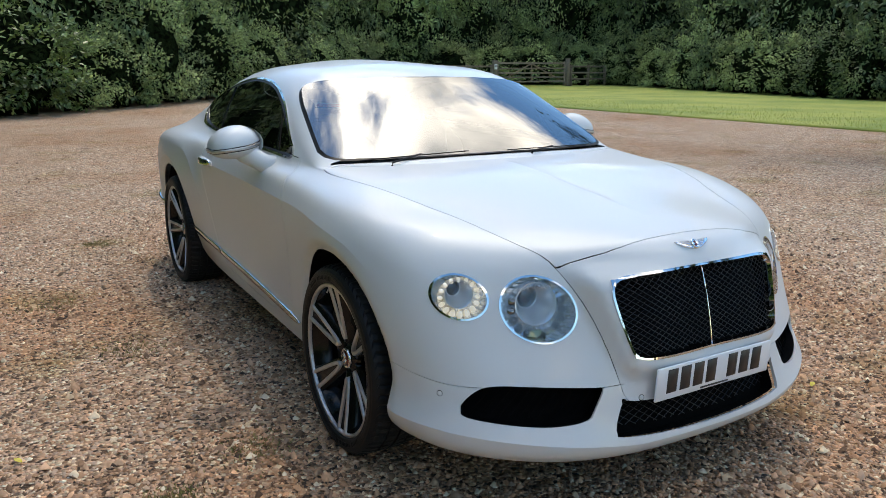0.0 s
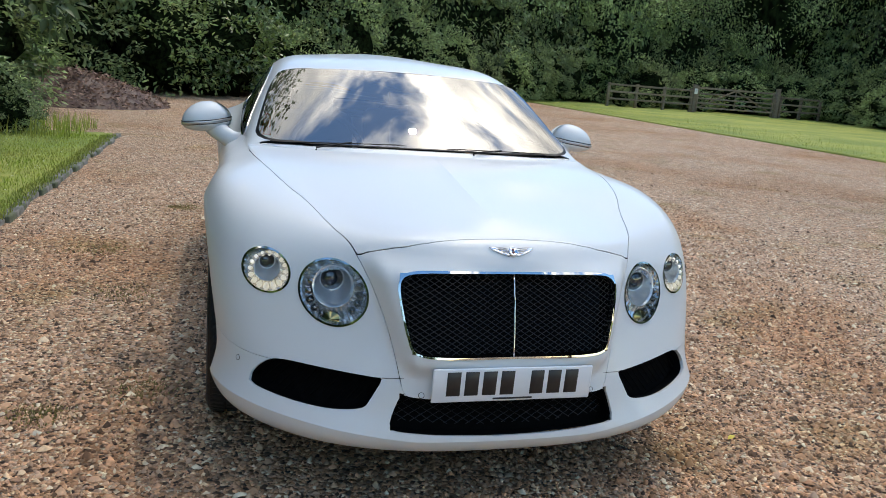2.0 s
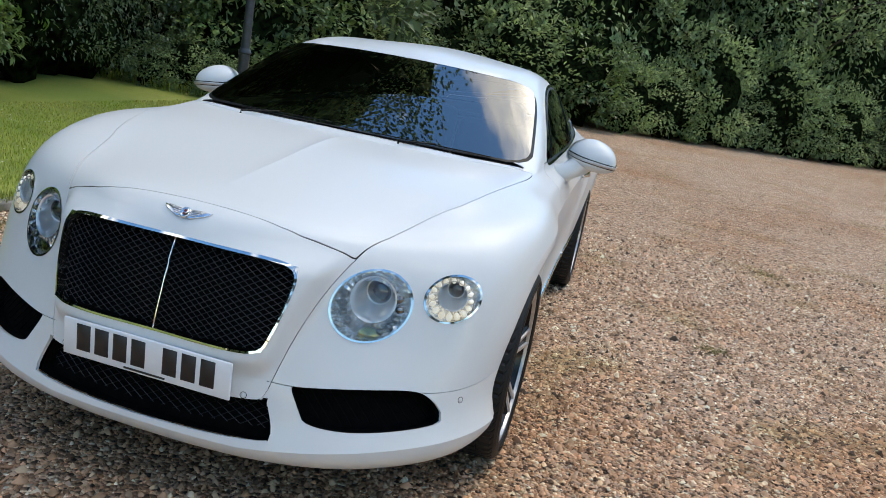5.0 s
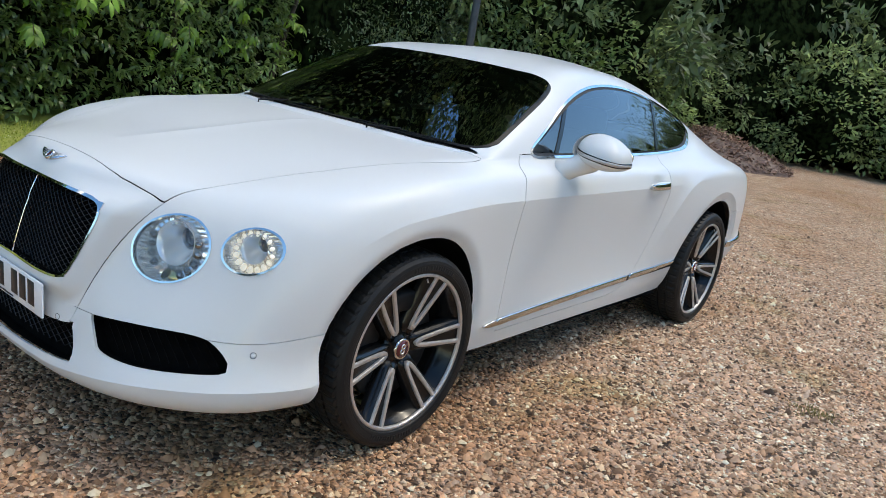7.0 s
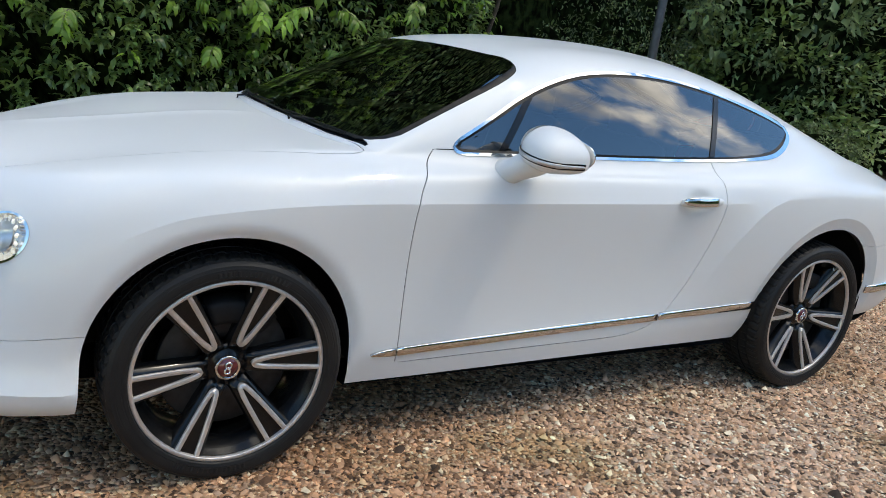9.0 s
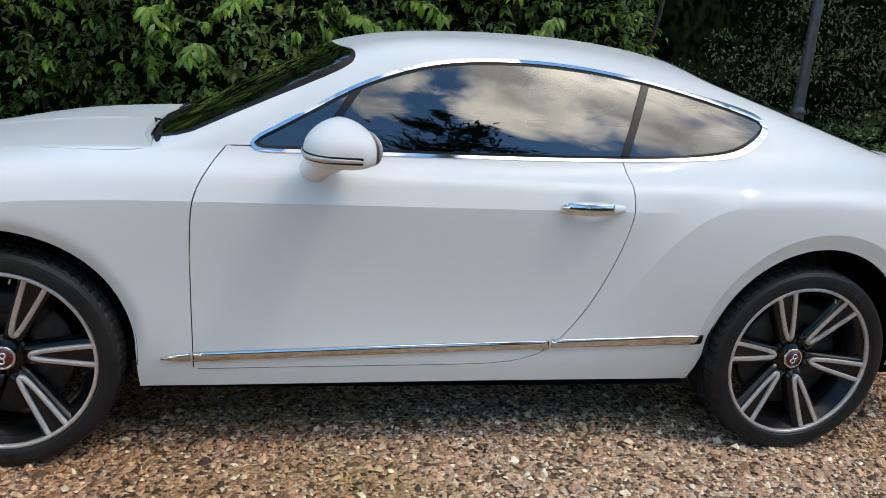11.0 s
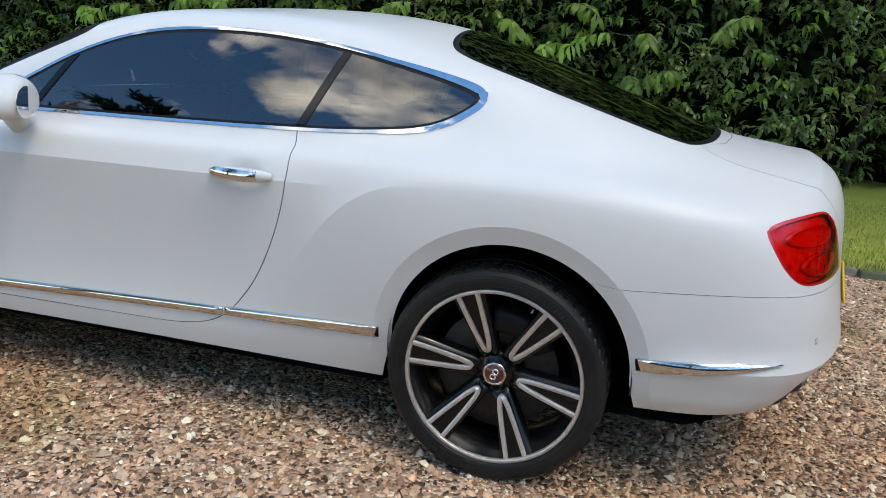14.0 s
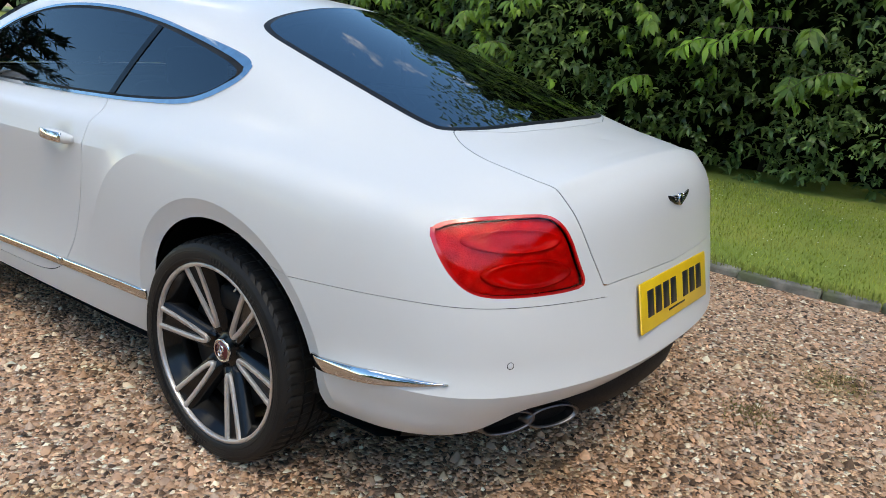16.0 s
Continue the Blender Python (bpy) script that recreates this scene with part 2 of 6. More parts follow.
# ---- the car's outer surface: ten feature lines from nose centre to tail centre ----
# each line: (x, y, z) from the nose's centre line round the side to the tail's centre line
LINES = {
    "bottom_edge": [(0, -2.25, .215), (.28, -2.235, .215), (.55, -2.165, .222), (.77, -2.0, .236), (.872, -1.78, .252), (.90, -1.37, .25), (.86, -.95, .245),
                    (.86, -.6, .248), (.86, -.2, .253), (.86, .3, .258), (.845, .7, .253), (.822, 1.02, .246), (.83, 1.45, .262), (.828, 1.86, .296),
                    (.79, 2.11, .325), (.60, 2.26, .34), (.3, 2.36, .38), (0, 2.38, .39)],
    "lip": [(0, -2.29, .28), (.28, -2.275, .28), (.55, -2.205, .285), (.795, -2.025, .295), (.90, -1.78, .31), (.93, -1.37, .34), (.888, -.95, .345),
            (.882, -.6, .35), (.88, -.2, .352), (.88, .3, .356), (.878, .7, .36), (.872, 1.04, .362), (.905, 1.45, .37), (.876, 1.86, .375),
            (.82, 2.155, .40), (.6, 2.33, .45), (.3, 2.425, .475), (0, 2.442, .48)],
    "bumper": [(0, -2.295, .44), (.28, -2.265, .44), (.56, -2.16, .44), (.80, -1.985, .45), (.902, -1.755, .46), (.95, -1.37, .5), (.90, -.95, .47),
               (.882, -.6, .46), (.875, -.2, .46), (.877, .3, .47), (.89, .7, .49), (.91, 1.05, .5), (.94, 1.45, .52), (.902, 1.87, .52),
               (.82, 2.178, .54), (.6, 2.343, .56), (.3, 2.424, .58), (0, 2.436, .58)],
    "flank": [(0, -2.28, .56), (.28, -2.235, .58), (.56, -2.085, .60), (.80, -1.935, .60), (.915, -1.74, .62), (.952, -1.37, .68), (.905, -.95, .65),
              (.89, -.6, .64), (.88, -.2, .63), (.882, .3, .64), (.90, .7, .68), (.935, 1.05, .72), (.952, 1.45, .75), (.912, 1.87, .73),
              (.812, 2.17, .71), (.6, 2.32, .70), (.3, 2.402, .70), (0, 2.414, .70)],
    "waist": [(0, -2.225, .76), (.28, -2.185, .76), (.54, -2.045, .745), (.755, -1.905, .768), (.885, -1.71, .815), (.938, -1.37, .868), (.905, -.95, .875),
              (.897, -.6, .88), (.892, -.2, .885), (.892, .3, .89), (.895, .7, .895), (.912, 1.05, .92), (.922, 1.45, .93), (.888, 1.87, .90),
              (.80, 2.114, .87), (.60, 2.284, .855), (.3, 2.386, .86), (0, 2.402, .86)],
    "shoulder": [(0, -2.165, .85), (.27, -2.135, .845), (.47, -2.03, .832), (.655, -1.87, .858), (.80, -1.68, .895), (.865, -1.37, .945), (.86, -.95, .95),
                 (.862, -.6, .955), (.858, -.2, .962), (.853, .3, .968), (.85, .7, .975), (.855, 1.05, .99), (.86, 1.45, .995), (.82, 1.87, .965),
                 (.735, 2.098, .938), (.56, 2.264, .935), (.28, 2.366, .945), (0, 2.386, .95)],
    "belt": [(0, -2.11, .875), (.25, -2.09, .87), (.42, -2.0, .86), (.54, -1.83, .882), (.65, -1.65, .92), (.73, -1.37, .965), (.79, -.92, .99),
             (.80, -.6, 1.005), (.797, -.2, 1.02), (.79, .3, 1.03), (.775, .7, 1.045), (.75, 1.05, 1.075), (.75, 1.45, 1.05), (.71, 1.87, 1.0),
             (.65, 2.085, .978), (.50, 2.238, .982), (.26, 2.330, 1.0), (0, 2.348, 1.007)],
    "roof_rail": [(0, -2.06, .885), (.2, -2.04, .885), (.36, -1.96, .88), (.47, -1.8, .895), (.56, -1.62, .925), (.65, -1.37, .97), (.752, -.93, 1.0),
                  (.716, -.62, 1.15), (.660, -.25, 1.292), (.642, .2, 1.338), (.630, .65, 1.310), (.634, 1.0, 1.248), (.622, 1.4, 1.158), (.588, 1.85, 1.052),
                  (.52, 2.05, 1.022), (.4, 2.182, 1.020), (.22, 2.265, 1.027), (0, 2.280, 1.032)],
    "roof_mid": [(0, -2.0, .895), (.13, -1.99, .895), (.24, -1.9, .9), (.32, -1.75, .915), (.38, -1.58, .945), (.42, -1.33, .98), (.46, -1.0, 1.0),
                 (.43, -.70, 1.145), (.40, -.32, 1.34), (.38, .15, 1.397), (.38, .6, 1.394), (.40, 1.0, 1.337), (.42, 1.4, 1.224), (.40, 1.87, 1.088),
                 (.34, 2.03, 1.05), (.26, 2.12, 1.045), (.14, 2.182, 1.046), (0, 2.196, 1.046)],
    "centre": [(0, -1.95, .905), (0, -1.9, .91), (0, -1.82, .92), (0, -1.7, .935), (0, -1.53, .955), (0, -1.3, .985), (0, -1.03, 1.003),
               (0, -.73, 1.145), (0, -.36, 1.355), (0, .12, 1.424), (0, .57, 1.434), (0, 1.0, 1.390), (0, 1.42, 1.262), (0, 1.9, 1.110),
               (0, 2.0, 1.078), (0, 2.06, 1.065), (0, 2.1, 1.057), (0, 2.13, 1.051)],
}


def spread(net):
    """Two more stations hard by the foot of the windscreen, to keep that fold crisp."""
    near = np.where(np.arange(len(net)) > 6, 1, 0)[:, None]
    before, after = net[:, 6] + (.36 - .20 * near) * (net[:, 5] - net[:, 6]), net[:, 6] + (.36 - .22 * near) * (net[:, 7] - net[:, 6])
    return np.concatenate([net[:, :6], before[:, None], net[:, 6:7], after[:, None], net[:, 7:]], 1)


def ghosts(net):
    """The net with one more row on each side: mirrored across the centre plane, run on at the bottom."""
    flip = np.array([-1, 1, 1.0])
    net = np.concatenate([2 * net[:1] - net[1:2], net, net[-2:-1] * flip], 0)
    return np.concatenate([net[:, 1:2] * flip, net, net[:, -2:-1] * flip], 1)


def weights(s, count):
    """Rows of cubic B-spline weights at the places s of a line of count points (plus its two ghosts)."""
    k = np.clip(np.floor(s).astype(int), 0, count - 2)
    f = s - k
    w = np.zeros((len(s), count + 2))
    for j, c in enumerate(((1 - f) ** 3, 3 * f ** 3 - 6 * f * f + 4, -3 * f ** 3 + 3 * f * f + 3 * f + 1, f ** 3)):
        w[np.arange(len(s)), k + j] += c / 6
    return w


def steps(points, size):
    """Places along a line of points, about one every size metres."""
    out = [0.0]
    for i, d in enumerate(np.linalg.norm(np.diff(points, axis=0), axis=1)):
        n = max(2, math.ceil(d / size))
        out += [i + (j + 1) / n for j in range(n)]
    return np.array(out)


def surface(size=.016):
    """The half body: points of a grid [across, along], from the bottom edge up to the centre line."""
    goal = spread(np.array(list(LINES.values()), float))
    net = goal.copy()
    across, along = np.arange(goal.shape[0], dtype=float), np.arange(goal.shape[1], dtype=float)
    wv, wu = weights(across, len(across)), weights(along, len(along))
    for _ in range(3):
        net = net + .75 * (goal - np.einsum("ai,ijk,bj->abk", wv, ghosts(net), wu))
    v = steps(goal[:, 9], size)
    u = steps(goal[3], size)
    return np.einsum("ai,ijk,bj->abk", weights(v, len(across)), ghosts(net), weights(u, len(along)))


# ---- building helpers ----
def part(name, shape, material_, parent=None, label="", smooth=True):
    """Links a bmesh or mesh as one object, under a thing or a part."""
    me = shape
    if isinstance(shape, bmesh.types.BMesh):
        me = bpy.data.meshes.new(name)
        shape.to_mesh(me)
        shape.free()
        if smooth:
            me.polygons.foreach_set("use_smooth", [True] * len(me.polygons))
    if not me.materials:
        me.materials.append(material_)
    ob = new(name, me)
    if parent:
        ob.parent = parent
    return tagged(ob, label) if label else ob


def box(w, d, h, at=(0, 0, 0), bevel=.0, turn=None, bm=None, segs=2):
    """A bevelled block, centred at a place."""
    bm = bm or bmesh.new()
    made = bmesh.ops.create_cube(bm, size=1)["verts"]
    bmesh.ops.scale(bm, vec=(w, d, h), verts=made)
    if bevel:
        edges = list({e for v in made for e in v.link_edges})
        res = bmesh.ops.bevel(bm, geom=edges, offset=bevel, segments=segs, affect="EDGES", profile=.5)
        made = list({v for f in res["faces"] for v in f.verts} | {v for v in made if v.is_valid})
    bmesh.ops.transform(bm, matrix=Matrix.Translation(at) @ (turn or Matrix()), verts=made)
    return bm


def lathe(profile, steps_=48, axis="x", bm=None, close=False):
    """Turns (along, radius) pairs about an axis."""
    bm = bm or bmesh.new()
    rings = []
    for k in range(steps_):
        a = 2 * math.pi * k / steps_
        c, s = math.cos(a), math.sin(a)
        rings.append([bm.verts.new((p, r * c, r * s) if axis == "x" else (r * c, r * s, p)) for p, r in profile])
    for k in range(steps_):
        a, b = rings[k], rings[(k + 1) % steps_]
        for i in range(len(profile) - 1 + (1 if close else 0)):
            j = (i + 1) % len(profile)
            bm.faces.new((a[i], a[j], b[j], b[i]))
    bmesh.ops.remove_doubles(bm, verts=bm.verts, dist=1e-5)
    bmesh.ops.recalc_face_normals(bm, faces=bm.faces)
    return bm


def tube(points, radius, sides=8, bm=None, closed=False, caps=True):
    """A round bar along points; radius may be a list."""
    bm = bm or bmesh.new()
    pts = [Vector(p) for p in points]
    rings, n = [], len(pts)
    up = Vector((0, 0, 1))
    for i, p in enumerate(pts):
        ahead = (pts[(i + 1) % n] - pts[i - 1]) if closed or 0 < i < n - 1 else (pts[1] - pts[0] if i == 0 else pts[-1] - pts[-2])
        ahead.normalize()
        s = ahead.cross(up if abs(ahead.z) < .95 else Vector((1, 0, 0))).normalized()
        t = ahead.cross(s)
        r = radius[i] if isinstance(radius, (list, tuple)) else radius
        rings.append([bm.verts.new(p + (s * math.cos(a) + t * math.sin(a)) * r) for a in (2 * math.pi * k / sides for k in range(sides))])
    for i in range(n if closed else n - 1):
        a, b = rings[i], rings[(i + 1) % n]
        for k in range(sides):
            bm.faces.new((a[k], a[(k + 1) % sides], b[(k + 1) % sides], b[k]))
    if caps and not closed:
        bm.faces.new(rings[0])
        bm.faces.new(rings[-1][::-1])
    bmesh.ops.recalc_face_normals(bm, faces=bm.faces)
    return bm


def slab(outline, front, thick, bevel=.002, holes=()):
    """A flat plate with this outline (list of 2D points); front maps (a, b, depth) to a place; depth 0 is the face."""
    bm = bmesh.new()
    top = [bm.verts.new(front(a, b, 0)) for a, b in outline]
    low = [bm.verts.new(front(a, b, thick)) for a, b in outline]
    bm.faces.new(top)
    bm.faces.new(low[::-1])
    for i in range(len(outline)):
        j = (i + 1) % len(outline)
        bm.faces.new((top[j], top[i], low[i], low[j]))
    bmesh.ops.recalc_face_normals(bm, faces=bm.faces)
    if bevel:
        edges = [e for e in bm.edges if all(v in top for v in e.verts)]
        bmesh.ops.bevel(bm, geom=edges, offset=bevel, segments=2, affect="EDGES", profile=.5)
    bmesh.ops.triangulate(bm, faces=[f for f in bm.faces if len(f.verts) > 4])
    return bm


# ---- cutting the surface into panels ----
def rounded(points, closed=True, times=3):
    """Corner cutting: a smooth line from a few points."""
    p = np.array(points, float)
    for _ in range(times):
        q = np.roll(p, -1, 0) if closed else p[1:]
        a = p if closed else p[:-1]
        mid = np.stack([.75 * a + .25 * q, .25 * a + .75 * q], 1).reshape(-1, 2)
        p = mid if closed else np.concatenate([p[:1], mid, p[-1:]])
    return p


def segments(p, line, closed):
    """For each place: distance to the line, and the side of its nearest piece."""
    a = line if closed else line[:-1]
    b = np.roll(line, -1, 0) if closed else line[1:]
    best = np.full(len(p), 1e9)
    side = np.zeros(len(p))
    for s, e in zip(a, b):
        d = e - s
        t = np.clip(((p - s) @ d) / (d @ d + 1e-15), 0, 1)
        off = p - s - t[:, None] * d
        far = np.hypot(off[:, 0], off[:, 1])
        near = far < best - 1e-12
        best[near] = far[near]
        side[near] = (d[0] * (p[:, 1] - s[1]) - d[1] * (p[:, 0] - s[0]))[near]
    return best, side


def inside(p, line):
    """Signed distance to a closed line: negative within."""
    far, _ = segments(p, line, True)
    odd = np.zeros(len(p), bool)
    for s, e in zip(line, np.roll(line, -1, 0)):
        cross = (s[1] > p[:, 1]) != (e[1] > p[:, 1])
        with np.errstate(divide="ignore", invalid="ignore"):
            at = s[0] + (p[:, 1] - s[1]) / (e[1] - s[1]) * (e[0] - s[0])
        odd ^= cross & (p[:, 0] < at)
    return np.where(odd, -far, far)


SIDE = lambda p: p[:, [1, 2]]
FRONT = lambda p: p[:, [0, 2]]
TOP = lambda p: p[:, [0, 1]]
BACK = lambda p: np.stack([p[:, 0], p[:, 1] - p[:, 2]], 1)


class Shell:
    """A surface of many small faces that can be cut along lines; every face carries the name of its panel."""

    def __init__(self, grid):
        rows, cols = grid.shape[:2]
        self.points = grid.reshape(-1, 3).copy()
        du, dv = np.gradient(grid, axis=1), np.gradient(grid, axis=0)
        nrm = np.cross(du, dv)
        nrm /= np.linalg.norm(nrm, axis=2, keepdims=True) + 1e-12
        self.faces = [(r * cols + c, r * cols + c + 1, (r + 1) * cols + c + 1, (r + 1) * cols + c) for r in range(rows - 1) for c in range(cols - 1)]
        self.names = ["body"] * len(self.faces)
        self.folds = []

    def fold(self, field, where):
        """A crease: the faces are cut along field = 0, and the shading breaks there."""
        self.cut(field, ("body",), where)
        self.folds.append((np.abs(field(self.points)) < 2e-4) & where(self.points))

    def on_fold(self):
        """For each fold, the points that lie on it."""
        return [set(np.nonzero(f)[0].tolist()) for f in self.folds]

    def table(self, which):
        wide = max(len(self.faces[i]) for i in which)
        return np.array([self.faces[i] + (self.faces[i][0],) * (wide - len(self.faces[i])) for i in which])

    def cut(self, field, names, where=None):
        """Splits the faces of these panels along field = 0."""
        which = [i for i, n in enumerate(self.names) if n in names]
        if not which:
            return
        tab = self.table(which)
        if where is not None:
            mid = self.points[tab].mean(1)
            keep = where(mid)
            which, tab = [w for w, k in zip(which, keep) if k], tab[keep]
            if not which:
                return
        used = np.unique(tab)
        value = np.full(len(self.points), np.nan)
        value[used] = field(self.points[used])
        value[np.abs(value) < 1.5e-4] = 0
        v = value[tab]
        hit = (v.min(1) < 0) & (v.max(1) > 0)
        fresh, made, value = [], {}, list(value)
        base = len(self.points)
        for i in (w for w, h in zip(which, hit) if h):
            face, low, high = self.faces[i], [], []
            for a, b in zip(face, face[1:] + face[:1]):
                va, vb = value[a], value[b]
                if va <= 0:
                    low.append(a)
                if va >= 0:
                    high.append(a)
                if va * vb < 0:
                    key = (min(a, b), max(a, b))
                    if key not in made:
                        t = va / (va - vb)
                        made[key] = base + len(fresh)
                        fresh.append(self.points[a] * (1 - t) + self.points[b] * t)
                        value.append(0.0)
                    low.append(made[key])
                    high.append(made[key])
            if len(low) > 2 and len(high) > 2:
                self.faces[i] = tuple(low)
                self.faces.append(tuple(high))
                self.names.append(self.names[i])
        if fresh:
            self.points = np.concatenate([self.points, fresh])

    def take(self, field, names, name, where=None, level=0.0):
        """Cuts, and gives the part where field < level the panel name."""
        self.cut(lambda p: field(p) - level, names, where)
        which = [i for i, n in enumerate(self.names) if n in names]
        if not which:
            return
        mid = self.points[self.table(which)].mean(1)
        ok = field(mid) < level
        if where is not None:
            ok &= where(mid)
        for i, o in zip(which, ok):
            if o:
                self.names[i] = name

    def panel(self, view, line, names, name, where=None, gap=.0028, ring=None):
        """A closed outline in a view becomes a panel with a shut line round it."""
        field = lambda p: inside(view(p), line)
        self.take(field, names, name, where)
        if gap:
            self.take(field, (name,), name + "!", where, -gap)
            self.names = ["gap" if n == name else name if n == name + "!" else n for n in self.names]

    def seam(self, view, line, names, where=None, gap=.0009):
        """An open shut line."""
        def field(p):
            far, side = segments(view(p), line, False)
            return far * np.sign(side)
        near = (lambda p: (segments(view(p), line, False)[0] < .06) & (True if where is None else where(p)))
        for level in (0, gap, -gap):
            self.cut(lambda p, k=level: field(p) - k, names, near)
        which = [i for i, n in enumerate(self.names) if n in names]
        mid = self.points[self.table(which)].mean(1)
        ok = (segments(view(mid), line, False)[0] < gap) & (True if where is None else where(mid))
        for i, o in zip(which, ok):
            if o:
                self.names[i] = "gap"

    def even(self, panel, across, along, height, degree):
        """Lays a pane on one smooth polynomial sheet, so that it mirrors without waves; its rim is drawn along."""
        mine = sorted({i for f, n in zip(self.faces, self.names) if n in panel for i in f})
        p = self.points[mine]
        u, v = p[:, across], p[:, along]
        u = u * u if across == 0 else (u - u.mean()) / np.ptp(u)
        v = (v - v.mean()) / np.ptp(v)
        terms = np.stack([u ** i * v ** j for i in range(degree + 1) for j in range(degree + 1 - i)], 1)
        p[:, height] = terms @ np.linalg.lstsq(terms, p[:, height], rcond=None)[0]
        self.points[mine] = p

    def mesh(self, name, panel, both=False, mirror=False, flange=.003, lift=0.0, where=None):
        """One panel as a mesh, with edges turned inwards; both: with its mirror image, welded on the centre plane."""
        chosen = [f for f, n in zip(self.faces, self.names) if n in panel]
        if where is not None:
            chosen = [f for f in chosen if where(self.points[list(f)].mean(0))]
        used = sorted({i for f in chosen for i in f})
        order = {u: k for k, u in enumerate(used)}
        pts = self.points[used].copy()
        faces = [tuple(order[i] for i in f) for f in chosen]
        # smooth normals
        nrm = np.zeros_like(pts)
        for f in faces:
            q = pts[list(f)]
            nrm[list(f)] += np.cross(q[1] - q[0], q[2] - q[0]) + np.cross(q[2] - q[0], q[-1] - q[0])
        nrm /= np.linalg.norm(nrm, axis=1, keepdims=True) + 1e-12
        pts = pts + nrm * lift
        edges = {}
        for f in faces:
            for a, b in zip(f, f[1:] + f[:1]):
                edges[(a, b)] = 1
        rim = [(a, b) for a, b in edges if (b, a) not in edges and not (pts[a][0] < 2e-3 and pts[b][0] < 2e-3 and both)]
        all_pts, all_faces, n = [p for p in pts], list(faces), len(pts)
        inner = {}
        for a, b in rim if flange else ():
            for k in (a, b):
                if k not in inner:
                    inner[k] = (len(all_pts), len(all_pts) + 1)
                    all_pts += [pts[k], pts[k] - nrm[k] * flange]
            all_faces.append((inner[b][0], inner[a][0], inner[a][1], inner[b][1]))
        arr = np.array(all_pts)
        if mirror or both:
            flipped = arr * (-1, 1, 1)
            ff = [f[::-1] for f in all_faces]
            if mirror:
                arr, all_faces = flipped, ff
            else:
                mid = {i: i for i in range(len(arr)) if abs(arr[i][0]) < 1e-3}
                shift = {i: (i if i in mid else len(arr) + i) for i in range(len(arr))}
                all_faces = all_faces + [tuple(shift[i] for i in f) for f in ff]
                arr = np.concatenate([arr, flipped])
        me = bpy.data.meshes.new(name)
        me.from_pydata([tuple(p) for p in arr], [], all_faces)
        me.polygons.foreach_set("use_smooth", [True] * len(me.polygons))
        me.update(calc_edges=True)
        total = len(all_pts)
        for fold in self.on_fold():
            mine = {order[i] for i in fold if i in order}
            if mine:
                for e in me.edges:
                    a, b = e.vertices
                    if a % total in mine and b % total in mine:
                        e.use_edge_sharp = True
        me.update()
        if both:
            bm = bmesh.new()
            bm.from_mesh(me)
            bmesh.ops.delete(bm, geom=[v for v in bm.verts if not v.link_faces], context="VERTS")
            bm.to_mesh(me)
            bm.free()
        return me


# ---- the car ----
GRID = surface()


WAIST = rounded([(-1.76, .69), (-1.66, .755), (-1.58, .792), (-1.5, .822), (-1.34, .846), (-1.2, .856), (-.95, .860), (-.2, .868), (.55, .878), (.80, .884)], False, 2)
HAUNCH = rounded([(.60, .50), (.68, .64), (.77, .765), (.87, .86), (1.0, .915), (1.2, .942), (1.4, .947), (1.7, .934), (2.05, .90)], False)
TAIL_FOLD = lambda p: p[:, 2] - .478
CHIN_FOLD = lambda p: p[:, 2] - .268 - .058 * np.clip((p[:, 0] - .30) / .55, 0, 1)
ARCHES = ((-1.362, .368, .396), (1.386, .396, .382))
FLARE = .058


def arch(p, k):
    """Signed distance from the edge of a wheel arch: round above the axle, nearly upright below it."""
    y, z, r = ARCHES[k]
    low = np.clip(z - p[:, 2], 0, 1)
    return np.hypot(p[:, 1] - y, np.maximum(p[:, 2] - z, 0)) - r - low * (.06, .26)[k]


def crest(p, line, above, below, height):
    """A folded crest along a line in the side view: falls off quickly on one side of it and slowly on the other."""
    far, side = segments(p[:, [1, 2]], line, False)
    return height * np.clip(1 - far / np.where(side > 0, above, below), 0, 1) ** 2


def fade(x, a, b, c, d):
    return np.clip((x - a) / (b - a), 0, 1) * np.clip((d - x) / (d - c), 0, 1)


